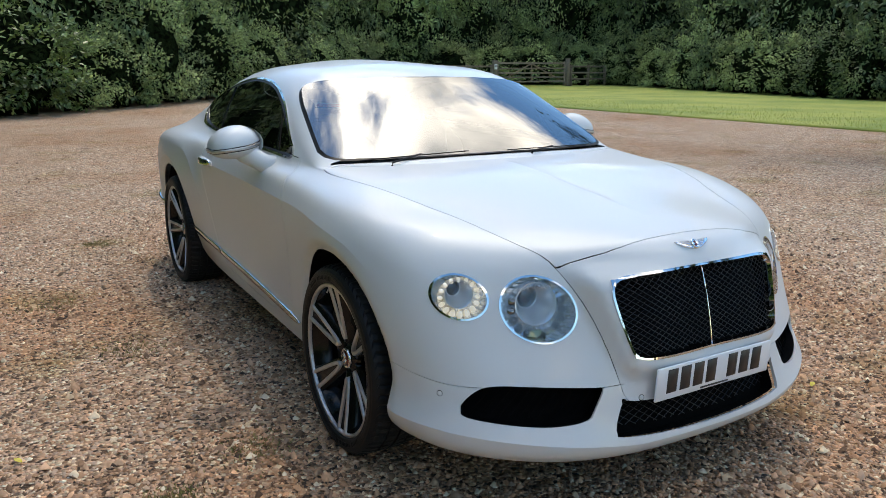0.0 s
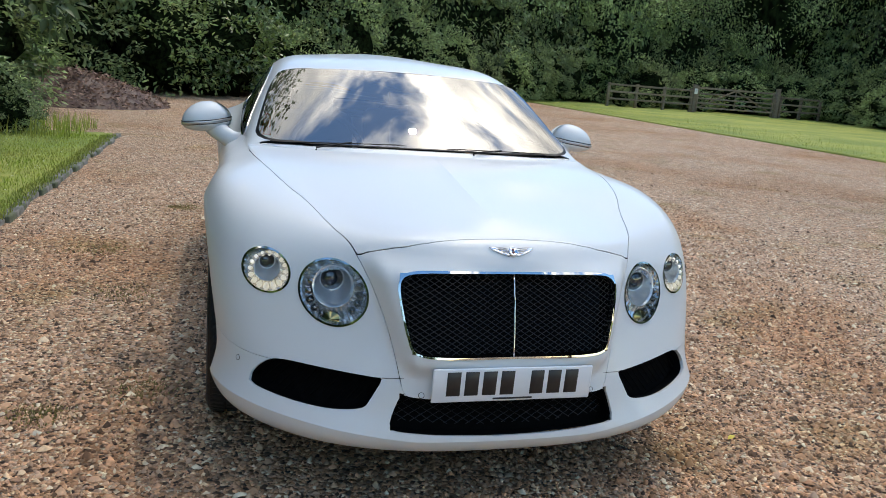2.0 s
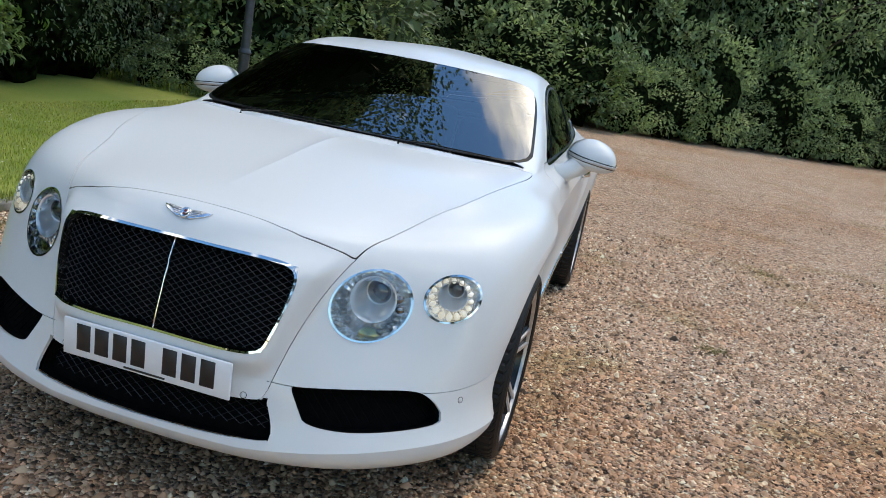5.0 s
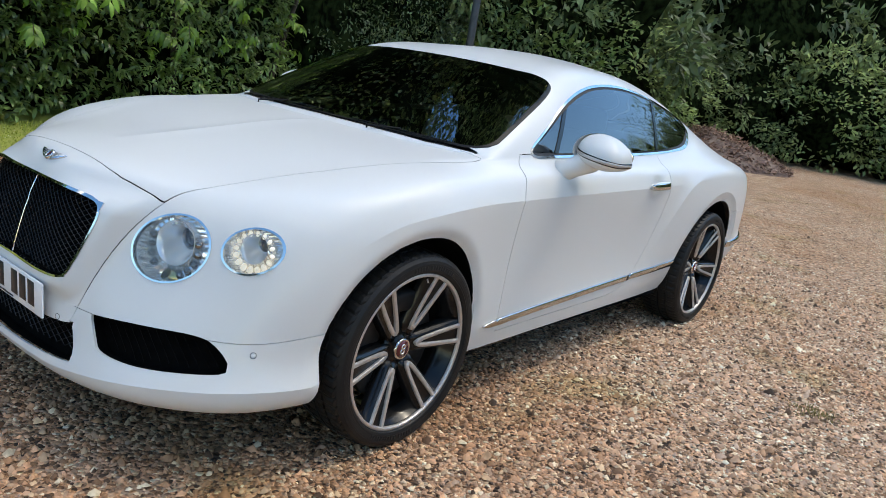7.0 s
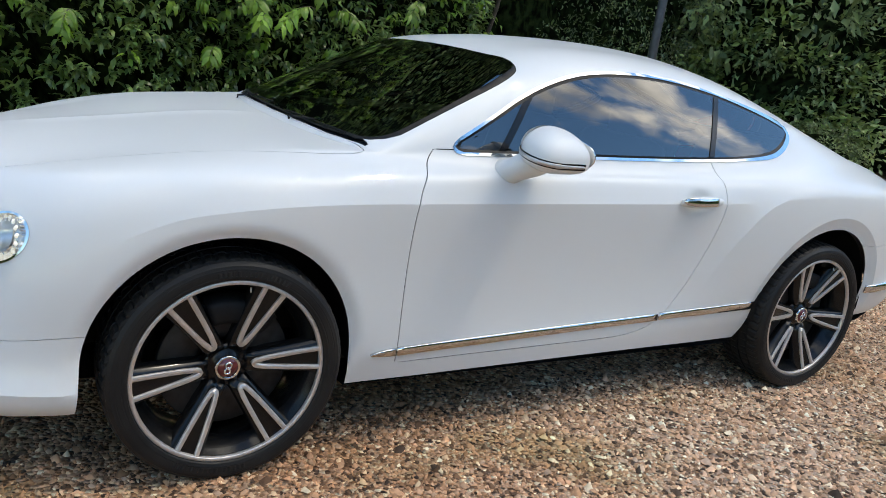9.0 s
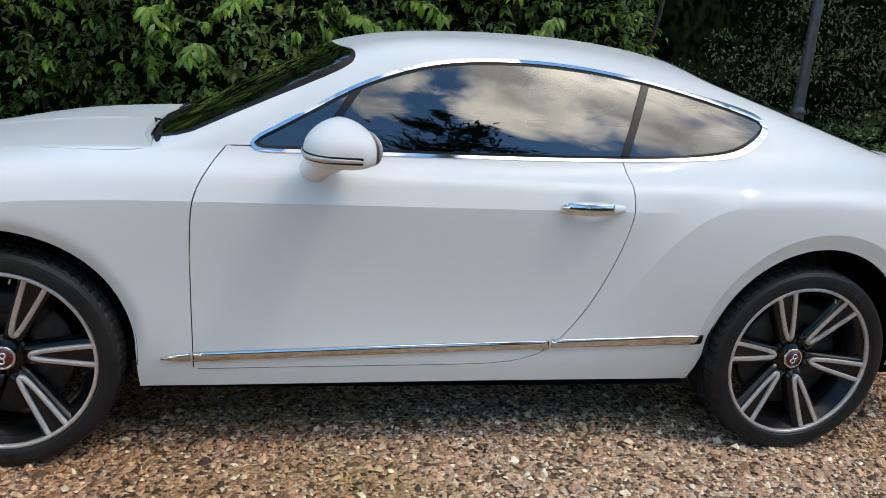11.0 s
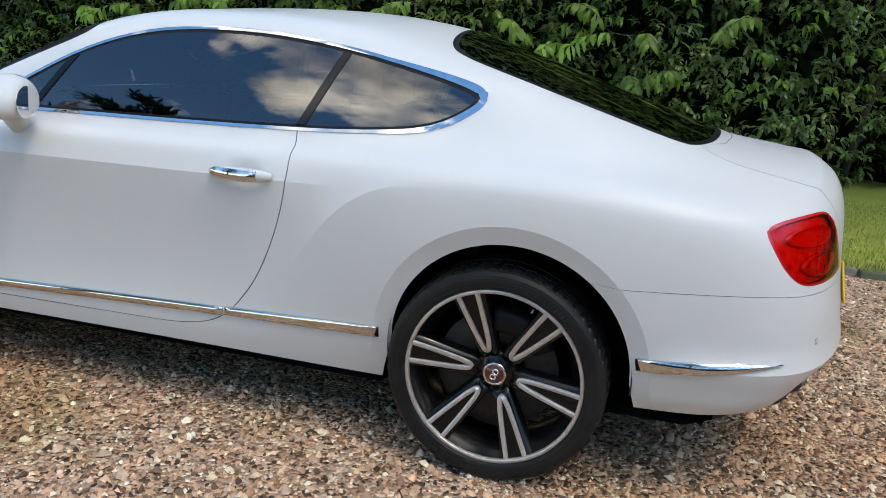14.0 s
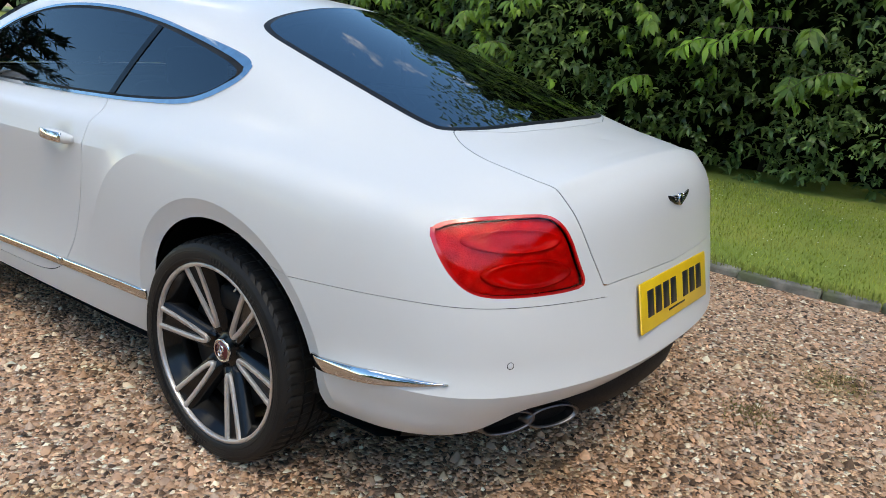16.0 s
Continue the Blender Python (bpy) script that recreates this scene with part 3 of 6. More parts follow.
def shaped(p):
    """Door crease, rear haunch, wheel arch flares, bonnet spine, tail edges."""
    p = p.copy()
    on_side = (p[:, 0] > .70) & (p[:, 2] < 1.02)
    push = fade(p[:, 1], -1.78, -1.30, .60, .85) * crest(p, WAIST, .085, .30, .014)
    push += fade(p[:, 1], .58, .80, 1.5, 2.05) * crest(p, HAUNCH, .10, .26, .014)
    push -= .016 * np.clip(1 - ((p[:, 1] - .478) / .078) ** 2 - ((p[:, 2] - .886) / .046) ** 2, 0, 1)
    for k, wide, deep in ((0, .045, .020), (1, FLARE, .024)):
        push -= deep * np.clip(1 - arch(p, k) / wide, 0, 1) ** (1.8 - .8 * k) * np.clip((p[:, 2] - .30) / .12, 0, 1)
    p[:, 0] += np.where(on_side, push, 0)
    spine = np.clip((p[:, 1] + 1.98) / .25, 0, 1) * np.clip((-1.06 - p[:, 1]) / .1, 0, 1)
    p[:, 2] += np.where(p[:, 2] > .8, spine * .0045 * np.clip(1 - p[:, 0] / .075, 0, 1) ** 2, 0)
    lip = np.clip(1 - np.abs(p[:, 1] - p[:, 2] - 1.268) / .055, 0, 1) * np.clip((.60 - p[:, 0]) / .12, 0, 1) * (p[:, 1] > 1.9)
    p[:, 1:] += (lip * .010)[:, None] * np.array([.8, .6])
    # the grille's panel stands proud of the wings, flatter across than the nose behind it
    ease = lambda v: np.clip(v, 0, 1) ** 2 * (3 - 2 * np.clip(v, 0, 1))
    joint = .350 + .35 * (p[:, 2] - .46)
    proud = .046 * ease(p[:, 0] / .36) * ease((joint - p[:, 0]) / .060) * ease((p[:, 2] - .455) / .075) * ease((.825 - p[:, 2]) / .07)
    p[:, 1] -= np.where(p[:, 1] < -1.9, proud, 0)
    # the ledge round the rear bumper
    out = np.stack([np.clip((p[:, 0] - .45) / .4, 0, 1), np.clip((p[:, 1] - 1.95) / .25, 0.05, 1)], 1)
    out /= np.linalg.norm(out, axis=1, keepdims=True)
    d = TAIL_FOLD(p)
    ledge = np.where(d > 0, np.clip(1 - d / .085, 0, 1) ** 2, np.clip(1 + d / .075, 0, 1)) * np.clip((p[:, 1] - 1.80) / .15, 0, 1)
    p[:, :2] += out * (ledge * .020)[:, None]
    # the chin ledge round the front bumper
    out = np.stack([np.clip((p[:, 0] - .45) / .4, 0, 1), -np.clip((-1.75 - p[:, 1]) / .35, 0.05, 1)], 1)
    out /= np.linalg.norm(out, axis=1, keepdims=True)
    d = CHIN_FOLD(p)
    ledge = np.where(d > 0, np.clip(1 - d / .10, 0, 1) ** 2, np.clip(1 + d / .13, 0, 1)) * np.clip((-1.70 - p[:, 1]) / .10, 0, 1)
    p[:, :2] += out * (ledge * .022)[:, None]
    return p


shell = Shell(GRID)
side_of = lambda p: (p[:, 0] > .7) & (p[:, 2] < 1.02)


def line_field(line):
    def field(p):
        far, side = segments(p[:, [1, 2]], line, False)
        return far * np.where(side > 0, 1, -1)
    return field


near_line = lambda line, a, b: (lambda p: side_of(p) & (segments(p[:, [1, 2]], line, False)[0] < .05) & (p[:, 1] > a) & (p[:, 1] < b))
shell.fold(line_field(WAIST), near_line(WAIST, -1.66, .79))
shell.fold(line_field(HAUNCH), near_line(HAUNCH, .61, 1.0))
shell.fold(lambda p: arch(p, 1) - FLARE, lambda p: side_of(p) & (p[:, 2] > .33) & (np.abs(p[:, 1] - ARCHES[1][0]) < .6))
shell.fold(TAIL_FOLD, lambda p: p[:, 1] > 1.83)
shell.fold(CHIN_FOLD, lambda p: p[:, 1] < -1.74)
shell.folds.append((shell.points[:, 0] < 1e-3) & (np.abs(shell.points[:, 1] + 1.5) < .46) & (shell.points[:, 2] > .8))
shell.points = shaped(shell.points)
GRID = shaped(GRID.reshape(-1, 3)).reshape(GRID.shape)
BODY = ("body",)

# side windows
DLO = rounded([(-.665, 1.012), (-.49, 1.107), (-.29, 1.222), (-.07, 1.298), (.16, 1.326), (.44, 1.326), (.73, 1.292), (.94, 1.250), (1.12, 1.208),
               (1.20, 1.178), (1.185, 1.150), (1.11, 1.10), (1.02, 1.068), (.83, 1.048), (.61, 1.037), (.2, 1.027), (-.2, 1.021), (-.45, 1.016)], times=2)
high = lambda p: (p[:, 2] > .97) & (p[:, 0] > .45) & (np.abs(p[:, 1]) < 1.4)
shell.take(lambda p: inside(SIDE(p), DLO) - np.clip((p[:, 1] - .85) / .35, 0, 1) * .012, BODY, "window_trim", high, .010)
shell.take(lambda p: inside(SIDE(p), DLO), ("window_trim",), "window_seal", high)
shell.take(lambda p: inside(SIDE(p), DLO), ("window_seal",), "side_glass", high, -.009)


def band(p, a, b, half):
    far, _ = segments(SIDE(p), np.array([a, b]), False)
    return far - half


def line_side(a, b):
    return lambda p: (b[0] - a[0]) * (p[:, 2] - a[1]) - (b[1] - a[1]) * (p[:, 1] - a[0])


for a, b, half in (((.600, .99), (.745, 1.33), .014), ((-.455, .985), (-.27, 1.25), .012)):
    shell.cut(line_side(a, b), ("side_glass", "window_seal"), high)
    shell.take(lambda p: band(p, a, b, half), ("side_glass",), "window_pillar" if a[0] > 0 else "window_divider", high)
split_y = lambda p: p[:, 1] - (.600 + (p[:, 2] - .99) * .4265)
shell.take(lambda p: -split_y(p), ("side_glass",), "quarter_glass", high)
shell.take(lambda p: p[:, 1] - (-.455 + (p[:, 2] - .985) * .698), ("side_glass",), "corner_glass", high)

# windscreen, rear window
SCREEN = rounded([(-.2, -.985), (.2, -.98), (.50, -.956), (.768, -.900), (.730, -.66), (.668, -.35), (.612, -.285), (.36, -.348), (-.2, -.368)], times=2)
shell.take(lambda p: inside(TOP(p), SCREEN), BODY, "screen_seal", lambda p: p[:, 2] > .97)
shell.take(lambda p: inside(TOP(p), SCREEN), ("screen_seal",), "windscreen", None, -.014)
REAR_GLASS = rounded([(-.2, .980), (.2, .985), (.42, 1.012), (.500, 1.075), (.514, 1.30), (.520, 1.64), (.520, 1.82), (.49, 1.882), (.28, 1.958), (-.2, 1.985)], times=2)
shell.take(lambda p: inside(TOP(p), REAR_GLASS), BODY, "rear_seal", lambda p: p[:, 2] > 1.0)
shell.take(lambda p: inside(TOP(p), REAR_GLASS), ("rear_seal",), "rear_window", None, -.022)

shell.even(("side_glass", "quarter_glass", "corner_glass", "window_pillar", "window_divider"), 1, 2, 0, 2)
shell.even(("windscreen",), 0, 1, 2, 2)
shell.even(("rear_window",), 0, 1, 2, 2)

# bonnet and cowl
BONNET = rounded([(-.3, -2.117), (.15, -2.124), (.30, -2.124), (.405, -2.089), (.474, -2.062), (.474, -2.062), (.500, -2.008), (.541, -1.930), (.606, -1.711), (.668, -1.574), (.735, -1.32), (.773, -1.10),
                  (.788, -.965), (.775, -.93), (.70, -.932), (.45, -.985), (-.3, -1.008)], times=1)
COWL = rounded([(-.3, -1.006), (.45, -.983), (.735, -.925), (.74, -.90), (.3, -.94), (-.3, -.95)], times=1)
shell.take(lambda p: inside(TOP(p), COWL), BODY, "cowl", lambda p: p[:, 2] > .96)
shell.panel(TOP, BONNET, BODY, "bonnet", lambda p: p[:, 2] > .74)

# openings of the nose
GRILLE = rounded([(-.2, .790), (.17, .789), (.328, .783), (.368, .758), (.358, .675), (.332, .570), (.316, .540), (.22, .534), (-.2, .530)], times=2)
INTAKE = rounded([(.398, .453), (.398, .453), (.6, .462), (.70, .465), (.745, .450), (.785, .408), (.797, .376), (.776, .364), (.6, .346), (.5, .350), (.452, .362), (.446, .370)], times=2)
LOWER = rounded([(-.2, .397), (.30, .400), (.342, .412), (.352, .40), (.384, .312), (.366, .297), (.2, .286), (-.2, .282)], times=2)
nose = lambda p: p[:, 1] < -1.72
oval = lambda x, z, w, h, tilt=0.0: (lambda p: (np.hypot(((p[:, 0] - x) * math.cos(tilt) + (p[:, 2] - z) * math.sin(tilt)) / w, (-(p[:, 0] - x) * math.sin(tilt) + (p[:, 2] - z) * math.cos(tilt)) / h) - 1) * min(w, h))
shell.take(lambda p: inside(FRONT(p), GRILLE), BODY, "grille_frame", nose)
shell.take(lambda p: inside(FRONT(p), GRILLE), ("grille_frame",), "grille_hole", nose, -.0065)
shell.take(lambda p: inside(FRONT(p), INTAKE), BODY, "intake", nose)
shell.take(lambda p: inside(FRONT(p), LOWER), BODY, "lower_intake", nose)
LAMPS = ((.543, .680, .104, .100), (.744, .715, .075, .068))
for k, (x, z, w, h) in enumerate(LAMPS):
    shell.take(oval(x, z, w, h), BODY, "lamp_ring_%d" % k, nose)
    shell.take(oval(x, z, w, h), ("lamp_ring_%d" % k,), "lens_%d" % k, nose, -.0055)

# wheel arches
for k in (0, 1):
    shell.take(lambda p: arch(p, k), BODY, "hole", lambda p: (p[:, 0] > .6) & (p[:, 2] < .85) & (np.abs(p[:, 1] - ARCHES[k][0]) < .7))

# doors
DOOR = np.concatenate([rounded([(-.700, 1.02), (-.724, .994), (-.76, .942), (-.793, .876), (-.802, .752), (-.80, .565), (-.795, .40), (-.793, .308)], False, 2),
                       rounded([(-.793, .308), (.10, .322), (.22, .328), (.324, .347), (.401, .387), (.456, .445), (.525, .542), (.586, .68), (.621, .792), (.638, .887), (.632, .977), (.608, 1.06)], False, 2)])
shell.panel(SIDE, DOOR, BODY, "door", lambda p: (p[:, 0] > .7) & (np.abs(p[:, 1]) < .95), gap=.0034)

# tail lamps, boot, bumpers
TAIL = rounded([(.815, .892), (.757, .913), (.60, .926), (.550, .918), (.520, .876), (.498, .80), (.472, .742), (.51, .727), (.69, .726), (.775, .732), (.808, .775), (.82, .84)], times=2)
tail = lambda p: (p[:, 1] > 1.95) & (p[:, 2] < .95)
shell.take(lambda p: inside(FRONT(p), TAIL), BODY, "tail_seal", tail)
shell.take(lambda p: inside(FRONT(p), TAIL), ("tail_seal",), "tail_lens", tail, -.007)
BOOT = rounded([(-.3, .945), (.25, .925), (.435, .835), (.468, .80), (.492, .84), (.517, .90), (.532, 1.0), (.529, 1.119), (.512, 1.266), (.499, 1.387), (.469, 1.51), (.425, 1.62), (.404, 1.668), (-.3, 1.705)], times=1)
shell.panel(BACK, BOOT, BODY, "boot_lid", lambda p: p[:, 1] > 1.7)
shell.seam(FRONT, rounded([(.347, .458), (.42, .452), (.7, .456), (.80, .456), (.86, .467), (.905, .486), (.95, .50)], False, 2), BODY, lambda p: p[:, 1] < -1.65)
shell.seam(FRONT, rounded([(.4755, .800), (.463, .781), (.42, .695), (.38, .582), (.350, .46), (.340, .415), (.318, .402)], False, 2), BODY, nose)
shell.seam(FRONT, rounded([(.395, .693), (.55, .700), (.69, .703), (.80, .705), (.87, .708), (.92, .700), (.96, .683)], False, 2), BODY, lambda p: p[:, 1] > 1.55)
shell.take(lambda p: p[:, 2] - np.interp(p[:, 0], [0, .347, .7, .86, .93], [.398, .455, .456, .467, .49]), BODY, "front_bumper", lambda p: (p[:, 1] < -1.65) & (p[:, 0] > .33))
shell.take(lambda p: p[:, 2] - .398, BODY, "front_bumper", lambda p: (p[:, 1] < -1.65) & (p[:, 0] <= .36))
shell.take(lambda p: p[:, 2] - np.interp(p[:, 0], [0, .395, .69, .87, .96], [.69, .693, .703, .708, .683]), BODY, "rear_bumper", lambda p: (p[:, 1] > 1.55))

# the rear bumper's foot, hollowed for the exhausts
FOOT = rounded([(-.3, .40), (.30, .405), (.50, .415), (.61, .415), (.655, .40), (.690, .365), (.715, .340), (.78, .325), (.86, .296), (1.1, .285), (1.1, .1), (-.3, .1)], times=2)
shell.take(lambda p: inside(FRONT(p), FOOT), ("rear_bumper",), "hole", lambda p: p[:, 1] > 1.78)

car = new("car")
tagged(car, "pearl white two-door coupe with black mesh grille, parked on the gravel", "car")
body = part("body_shell", shell.mesh("body_shell", ("body",), both=True), PAINT, car)
part("front_bumper", shell.mesh("front_bumper", ("front_bumper",), both=True, flange=.010), PAINT, car)
part("rear_bumper", shell.mesh("rear_bumper", ("rear_bumper",), both=True), PAINT, car)
part("bonnet", shell.mesh("bonnet", ("bonnet",), both=True), PAINT, car)
boot = part("boot_lid", shell.mesh("boot_lid", ("boot_lid",), both=True), PAINT, car)
part("windscreen", shell.mesh("windscreen", ("windscreen",), both=True, flange=0), GLASS_FRONT, car, "curved windscreen reflecting the clouds")
part("windscreen_seal", shell.mesh("windscreen_seal", ("screen_seal",), both=True), SEAL, car)
part("cowl_panel", shell.mesh("cowl_panel", ("cowl",), both=True, lift=-.012), BLACK, car, "black plastic panel below the windscreen")
part("rear_window", shell.mesh("rear_window", ("rear_window",), both=True, flange=0), GLASS_REAR, car, "dark tinted sloping rear window")
part("rear_window_seal", shell.mesh("rear_window_seal", ("rear_seal",), both=True), SEAL, car)
doors = []
for flip in (False, True):
    door = part("door", shell.mesh("door", ("door",), mirror=flip), PAINT, car)
    doors.append(door)
    part("door_window", shell.mesh("door_window", ("side_glass",), mirror=flip, flange=0), GLASS_SIDE, door, "dark tinted door glass")
    part("corner_window", shell.mesh("corner_window", ("corner_glass",), mirror=flip, flange=0), GLASS_SIDE, door)
    part("quarter_window", shell.mesh("quarter_window", ("quarter_glass",), mirror=flip, flange=0), GLASS_SIDE, car)
    part("window_pillar", shell.mesh("window_pillar", ("window_pillar",), mirror=flip, lift=.003), GLOSS_BLACK, car)
    part("window_divider", shell.mesh("window_divider", ("window_divider",), mirror=flip, lift=.003), GLOSS_BLACK, door)
    part("window_seal", shell.mesh("window_seal", ("window_seal",), mirror=flip), SEAL, car)
    part("window_trim", shell.mesh("window_trim", ("window_trim",), mirror=flip, lift=.003), CHROME, car, "bright chrome window surround")


# ---- parts of the car ----
from mathutils.bvhtree import BVHTree
_r, _c = GRID.shape[:2]
SKIN = BVHTree.FromPolygons([tuple(p) for p in GRID.reshape(-1, 3)], [(r * _c + c, r * _c + c + 1, (r + 1) * _c + c + 1, (r + 1) * _c + c) for r in range(_r - 1) for c in range(_c - 1)])


def skin(x=None, y=None, z=None, rear=False):
    """The place and normal on the half body: seen from the side (y, z), the front or rear (x, z), or above (x, y)."""
    flip = x is not None and x < 0
    if x is None:
        hit = SKIN.ray_cast(Vector((3, y, z)), Vector((-1, 0, 0)))
    elif y is None:
        hit = SKIN.ray_cast(Vector((abs(x), 5 if rear else -5, z)), Vector((0, -1 if rear else 1, 0)))
    else:
        hit = SKIN.ray_cast(Vector((abs(x), y, 4)), Vector((0, 0, -1)))
    p, n = hit[0], hit[1]
    return (Vector((-p.x, p.y, p.z)), Vector((-n.x, n.y, n.z))) if flip else (p, n)


def mirrored(bm):
    bmesh.ops.scale(bm, vec=(-1, 1, 1), verts=bm.verts)
    bmesh.ops.reverse_faces(bm, faces=bm.faces)
    return bm


def ribbon(points, normals, half, thick, bm=None, taper=None):
    """A raised strip along points on the skin, with a rounded face."""
    bm = bm or bmesh.new()
    rows = []
    for i, (p, n) in enumerate(zip(points, normals)):
        ahead = (points[min(i + 1, len(points) - 1)] - points[max(i - 1, 0)]).normalized()
        s = n.cross(ahead).normalized()
        k = half * (taper[i] if taper else 1)
        rows.append([bm.verts.new(q) for q in (p - s * k - n * .004, p - s * k * .98 + n * thick * .7, p - s * k * .86 + n * thick, p + s * k * .86 + n * thick, p + s * k * .98 + n * thick * .7, p + s * k - n * .004)])
    for a, b in zip(rows, rows[1:]):
        for i in range(5):
            bm.faces.new((a[i], a[i + 1], b[i + 1], b[i]))
    bm.faces.new(rows[0][::-1])
    bm.faces.new(rows[-1])
    bmesh.ops.recalc_face_normals(bm, faces=bm.faces)
    return bm


# radiator grille and lower intakes: frame, near-black backing for unlit depth, diagonal mesh
def lattice(name, outline, pitch, slope, depth, radius, material_, parent, both=True, lean=1, margin=.004):
    """Crossed thin bars behind an opening of the nose."""
    bm = bmesh.new()
    lo, hi = outline.min(0), outline.max(0)
    for sign in (1, -1):
        for c in np.arange(lo[1] - 1.2, hi[1] + 1.2, pitch):
            xs = np.arange(-hi[0] if both else lo[0], hi[0] + .001, .012)
            pts = np.stack([xs, c + sign * slope * xs], 1)
            probe = np.stack([np.abs(pts[:, 0]) if both else pts[:, 0], pts[:, 1]], 1)
            ok = inside(probe, outline) < -margin
            run = []
            for p, o in list(zip(pts, ok)) + [(None, False)]:
                if o:
                    q, n = skin(x=p[0], z=p[1])
                    run.append(q + Vector((0, depth + (.003 if sign > 0 else 0), 0)))
                else:
                    if len(run) > 1:
                        tube(run, radius, 4, bm)
                    run = []
    return part(name, bm, material_, parent, smooth=False)


GRILLE_BAR = material("satin_black_mesh", (.0045, .0045, .005), .36, 0, (.003, .003, .003), 30, spec=.3)
grille = part("grille", shell.mesh("grille", ("grille_frame",), both=True, flange=.03, lift=.004), CHROME, car, "black diamond mesh grille in a thin chrome frame")
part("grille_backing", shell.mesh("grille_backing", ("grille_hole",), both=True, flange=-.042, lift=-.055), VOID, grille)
lattice("grille_mesh", GRILLE, .0175, .62, .022, .0015, GRILLE_BAR, grille)
bar_pts = [skin(x=.0005, z=z)[0] + Vector((-.0005, .004, 0)) for z in np.linspace(.538, .783, 10)]
part("centre_bar", tube(bar_pts, .0032, 8), CHROME, grille, "slim chrome centre bar")
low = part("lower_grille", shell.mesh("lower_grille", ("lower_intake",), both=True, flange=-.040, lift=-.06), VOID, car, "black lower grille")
lattice("lower_mesh", LOWER, .024, .62, .05, .0016, GRILLE_BAR, low, margin=.014)
for flip in (False, True):
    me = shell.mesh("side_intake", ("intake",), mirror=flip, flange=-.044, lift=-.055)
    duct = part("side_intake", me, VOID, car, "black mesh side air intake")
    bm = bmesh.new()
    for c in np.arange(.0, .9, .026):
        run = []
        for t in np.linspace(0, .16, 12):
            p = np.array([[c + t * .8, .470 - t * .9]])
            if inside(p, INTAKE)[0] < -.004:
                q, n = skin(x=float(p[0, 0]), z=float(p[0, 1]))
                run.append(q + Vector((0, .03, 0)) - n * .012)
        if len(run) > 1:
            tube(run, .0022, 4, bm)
    # bars share the backing's near-black, so shade in the opening is painted too
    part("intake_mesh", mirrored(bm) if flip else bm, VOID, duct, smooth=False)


# headlamps
def headlamp(k, flip):
    x, z, w, h = LAMPS[k]
    c, n = skin(x=x, z=z)
    n = (n + Vector((0, -.55, 0))).normalized()
    right = Vector((0, 0, 1)).cross(n).normalized() * -1
    right = right if right.x > 0 else -right
    up = n.cross(right)
    up = up if up.z > 0 else -up
    at = lambda a, b, d: c + right * a + up * b - n * d
    done = lambda bm: mirrored(bm) if flip else bm
    lamp = part("headlight", shell.mesh("headlight", ("lamp_ring_%d" % k,), mirror=flip, flange=.03, lift=.003), CHROME, car,
                "round clear headlight with a chrome ring" if k == 0 else "small round headlight with a ring of lit leds")
    part("lens", shell.mesh("lens", ("lens_%d" % k,), mirror=flip, flange=0, lift=.002), LENS, lamp)
    # fluted bright bowl
    bm = bmesh.new()
    count, rings = 56, [(.90, .020), (.80, .022), (.70, .022)]
    rows = []
    for f, d in ((1.0, .004), (.97, .013)):
        row = []
        for j in range(count):
            q, m = skin(x=x + w * f * math.cos(2 * math.pi * j / count), z=z + h * f * math.sin(2 * math.pi * j / count))
            row.append(bm.verts.new(q - m * d))
        rows.append(row)
    for s, d in rings:
        rows.append([bm.verts.new(at(w * s * math.cos(a), h * s * math.sin(a), d + (.0050 if i % 2 else 0))) for i, a in enumerate(2 * math.pi * j / count for j in range(count))])
    mouth, eye, deep, lift = ((.004, .018), .036, .046, .063) if k == 0 else ((.002, .009), .024, .032, .042)
    rows.append([bm.verts.new(at(mouth[0] + lift * math.cos(a), mouth[1] + lift * math.sin(a), .016)) for a in (2 * math.pi * j / count for j in range(count))])
    for a, b in zip(rows, rows[1:]):
        for i in range(count):
            bm.faces.new((a[i], a[(i + 1) % count], b[(i + 1) % count], b[i]))
    bmesh.ops.recalc_face_normals(bm, faces=bm.faces)
    part("reflector", done(bm), BRIGHT, lamp, smooth=False)
    # a long brushed funnel running straight back to the lens at its end
    bm = bmesh.new()
    back = at(mouth[0], mouth[1] + .010, .012) + Vector((0, deep, .002))
    rows = []
    for f, grow in ((0, 1.06), (.03, 1.04), (.05, 1.0), (.25, 1), (.5, 1), (.75, 1), (.95, 1), (1, .99), (1, .90)):
        row = []
        for a in (2 * math.pi * j / 40 for j in range(40)):
            front = at(mouth[0] + lift * math.cos(a), mouth[1] + lift * math.sin(a), .010)
            rear = back + Vector((eye * 1.1 * math.cos(a), 0, eye * 1.1 * math.sin(a)))
            p = front.lerp(rear, f)
            row.append(bm.verts.new(back + (p - back) * grow if f == 1 else at(mouth[0], mouth[1], .010).lerp(back, f) + (p - at(mouth[0], mouth[1], .010).lerp(back, f)) * grow))
        rows.append(row)
    for u, v in zip(rows, rows[1:]):
        for i in range(40):
            bm.faces.new((u[i], u[(i + 1) % 40], v[(i + 1) % 40], v[i]))
    bmesh.ops.recalc_face_normals(bm, faces=bm.faces)
    part("projector", done(bm), LAMP_BOWL, lamp, "brushed bright projector funnel")
    bm = bmesh.new()
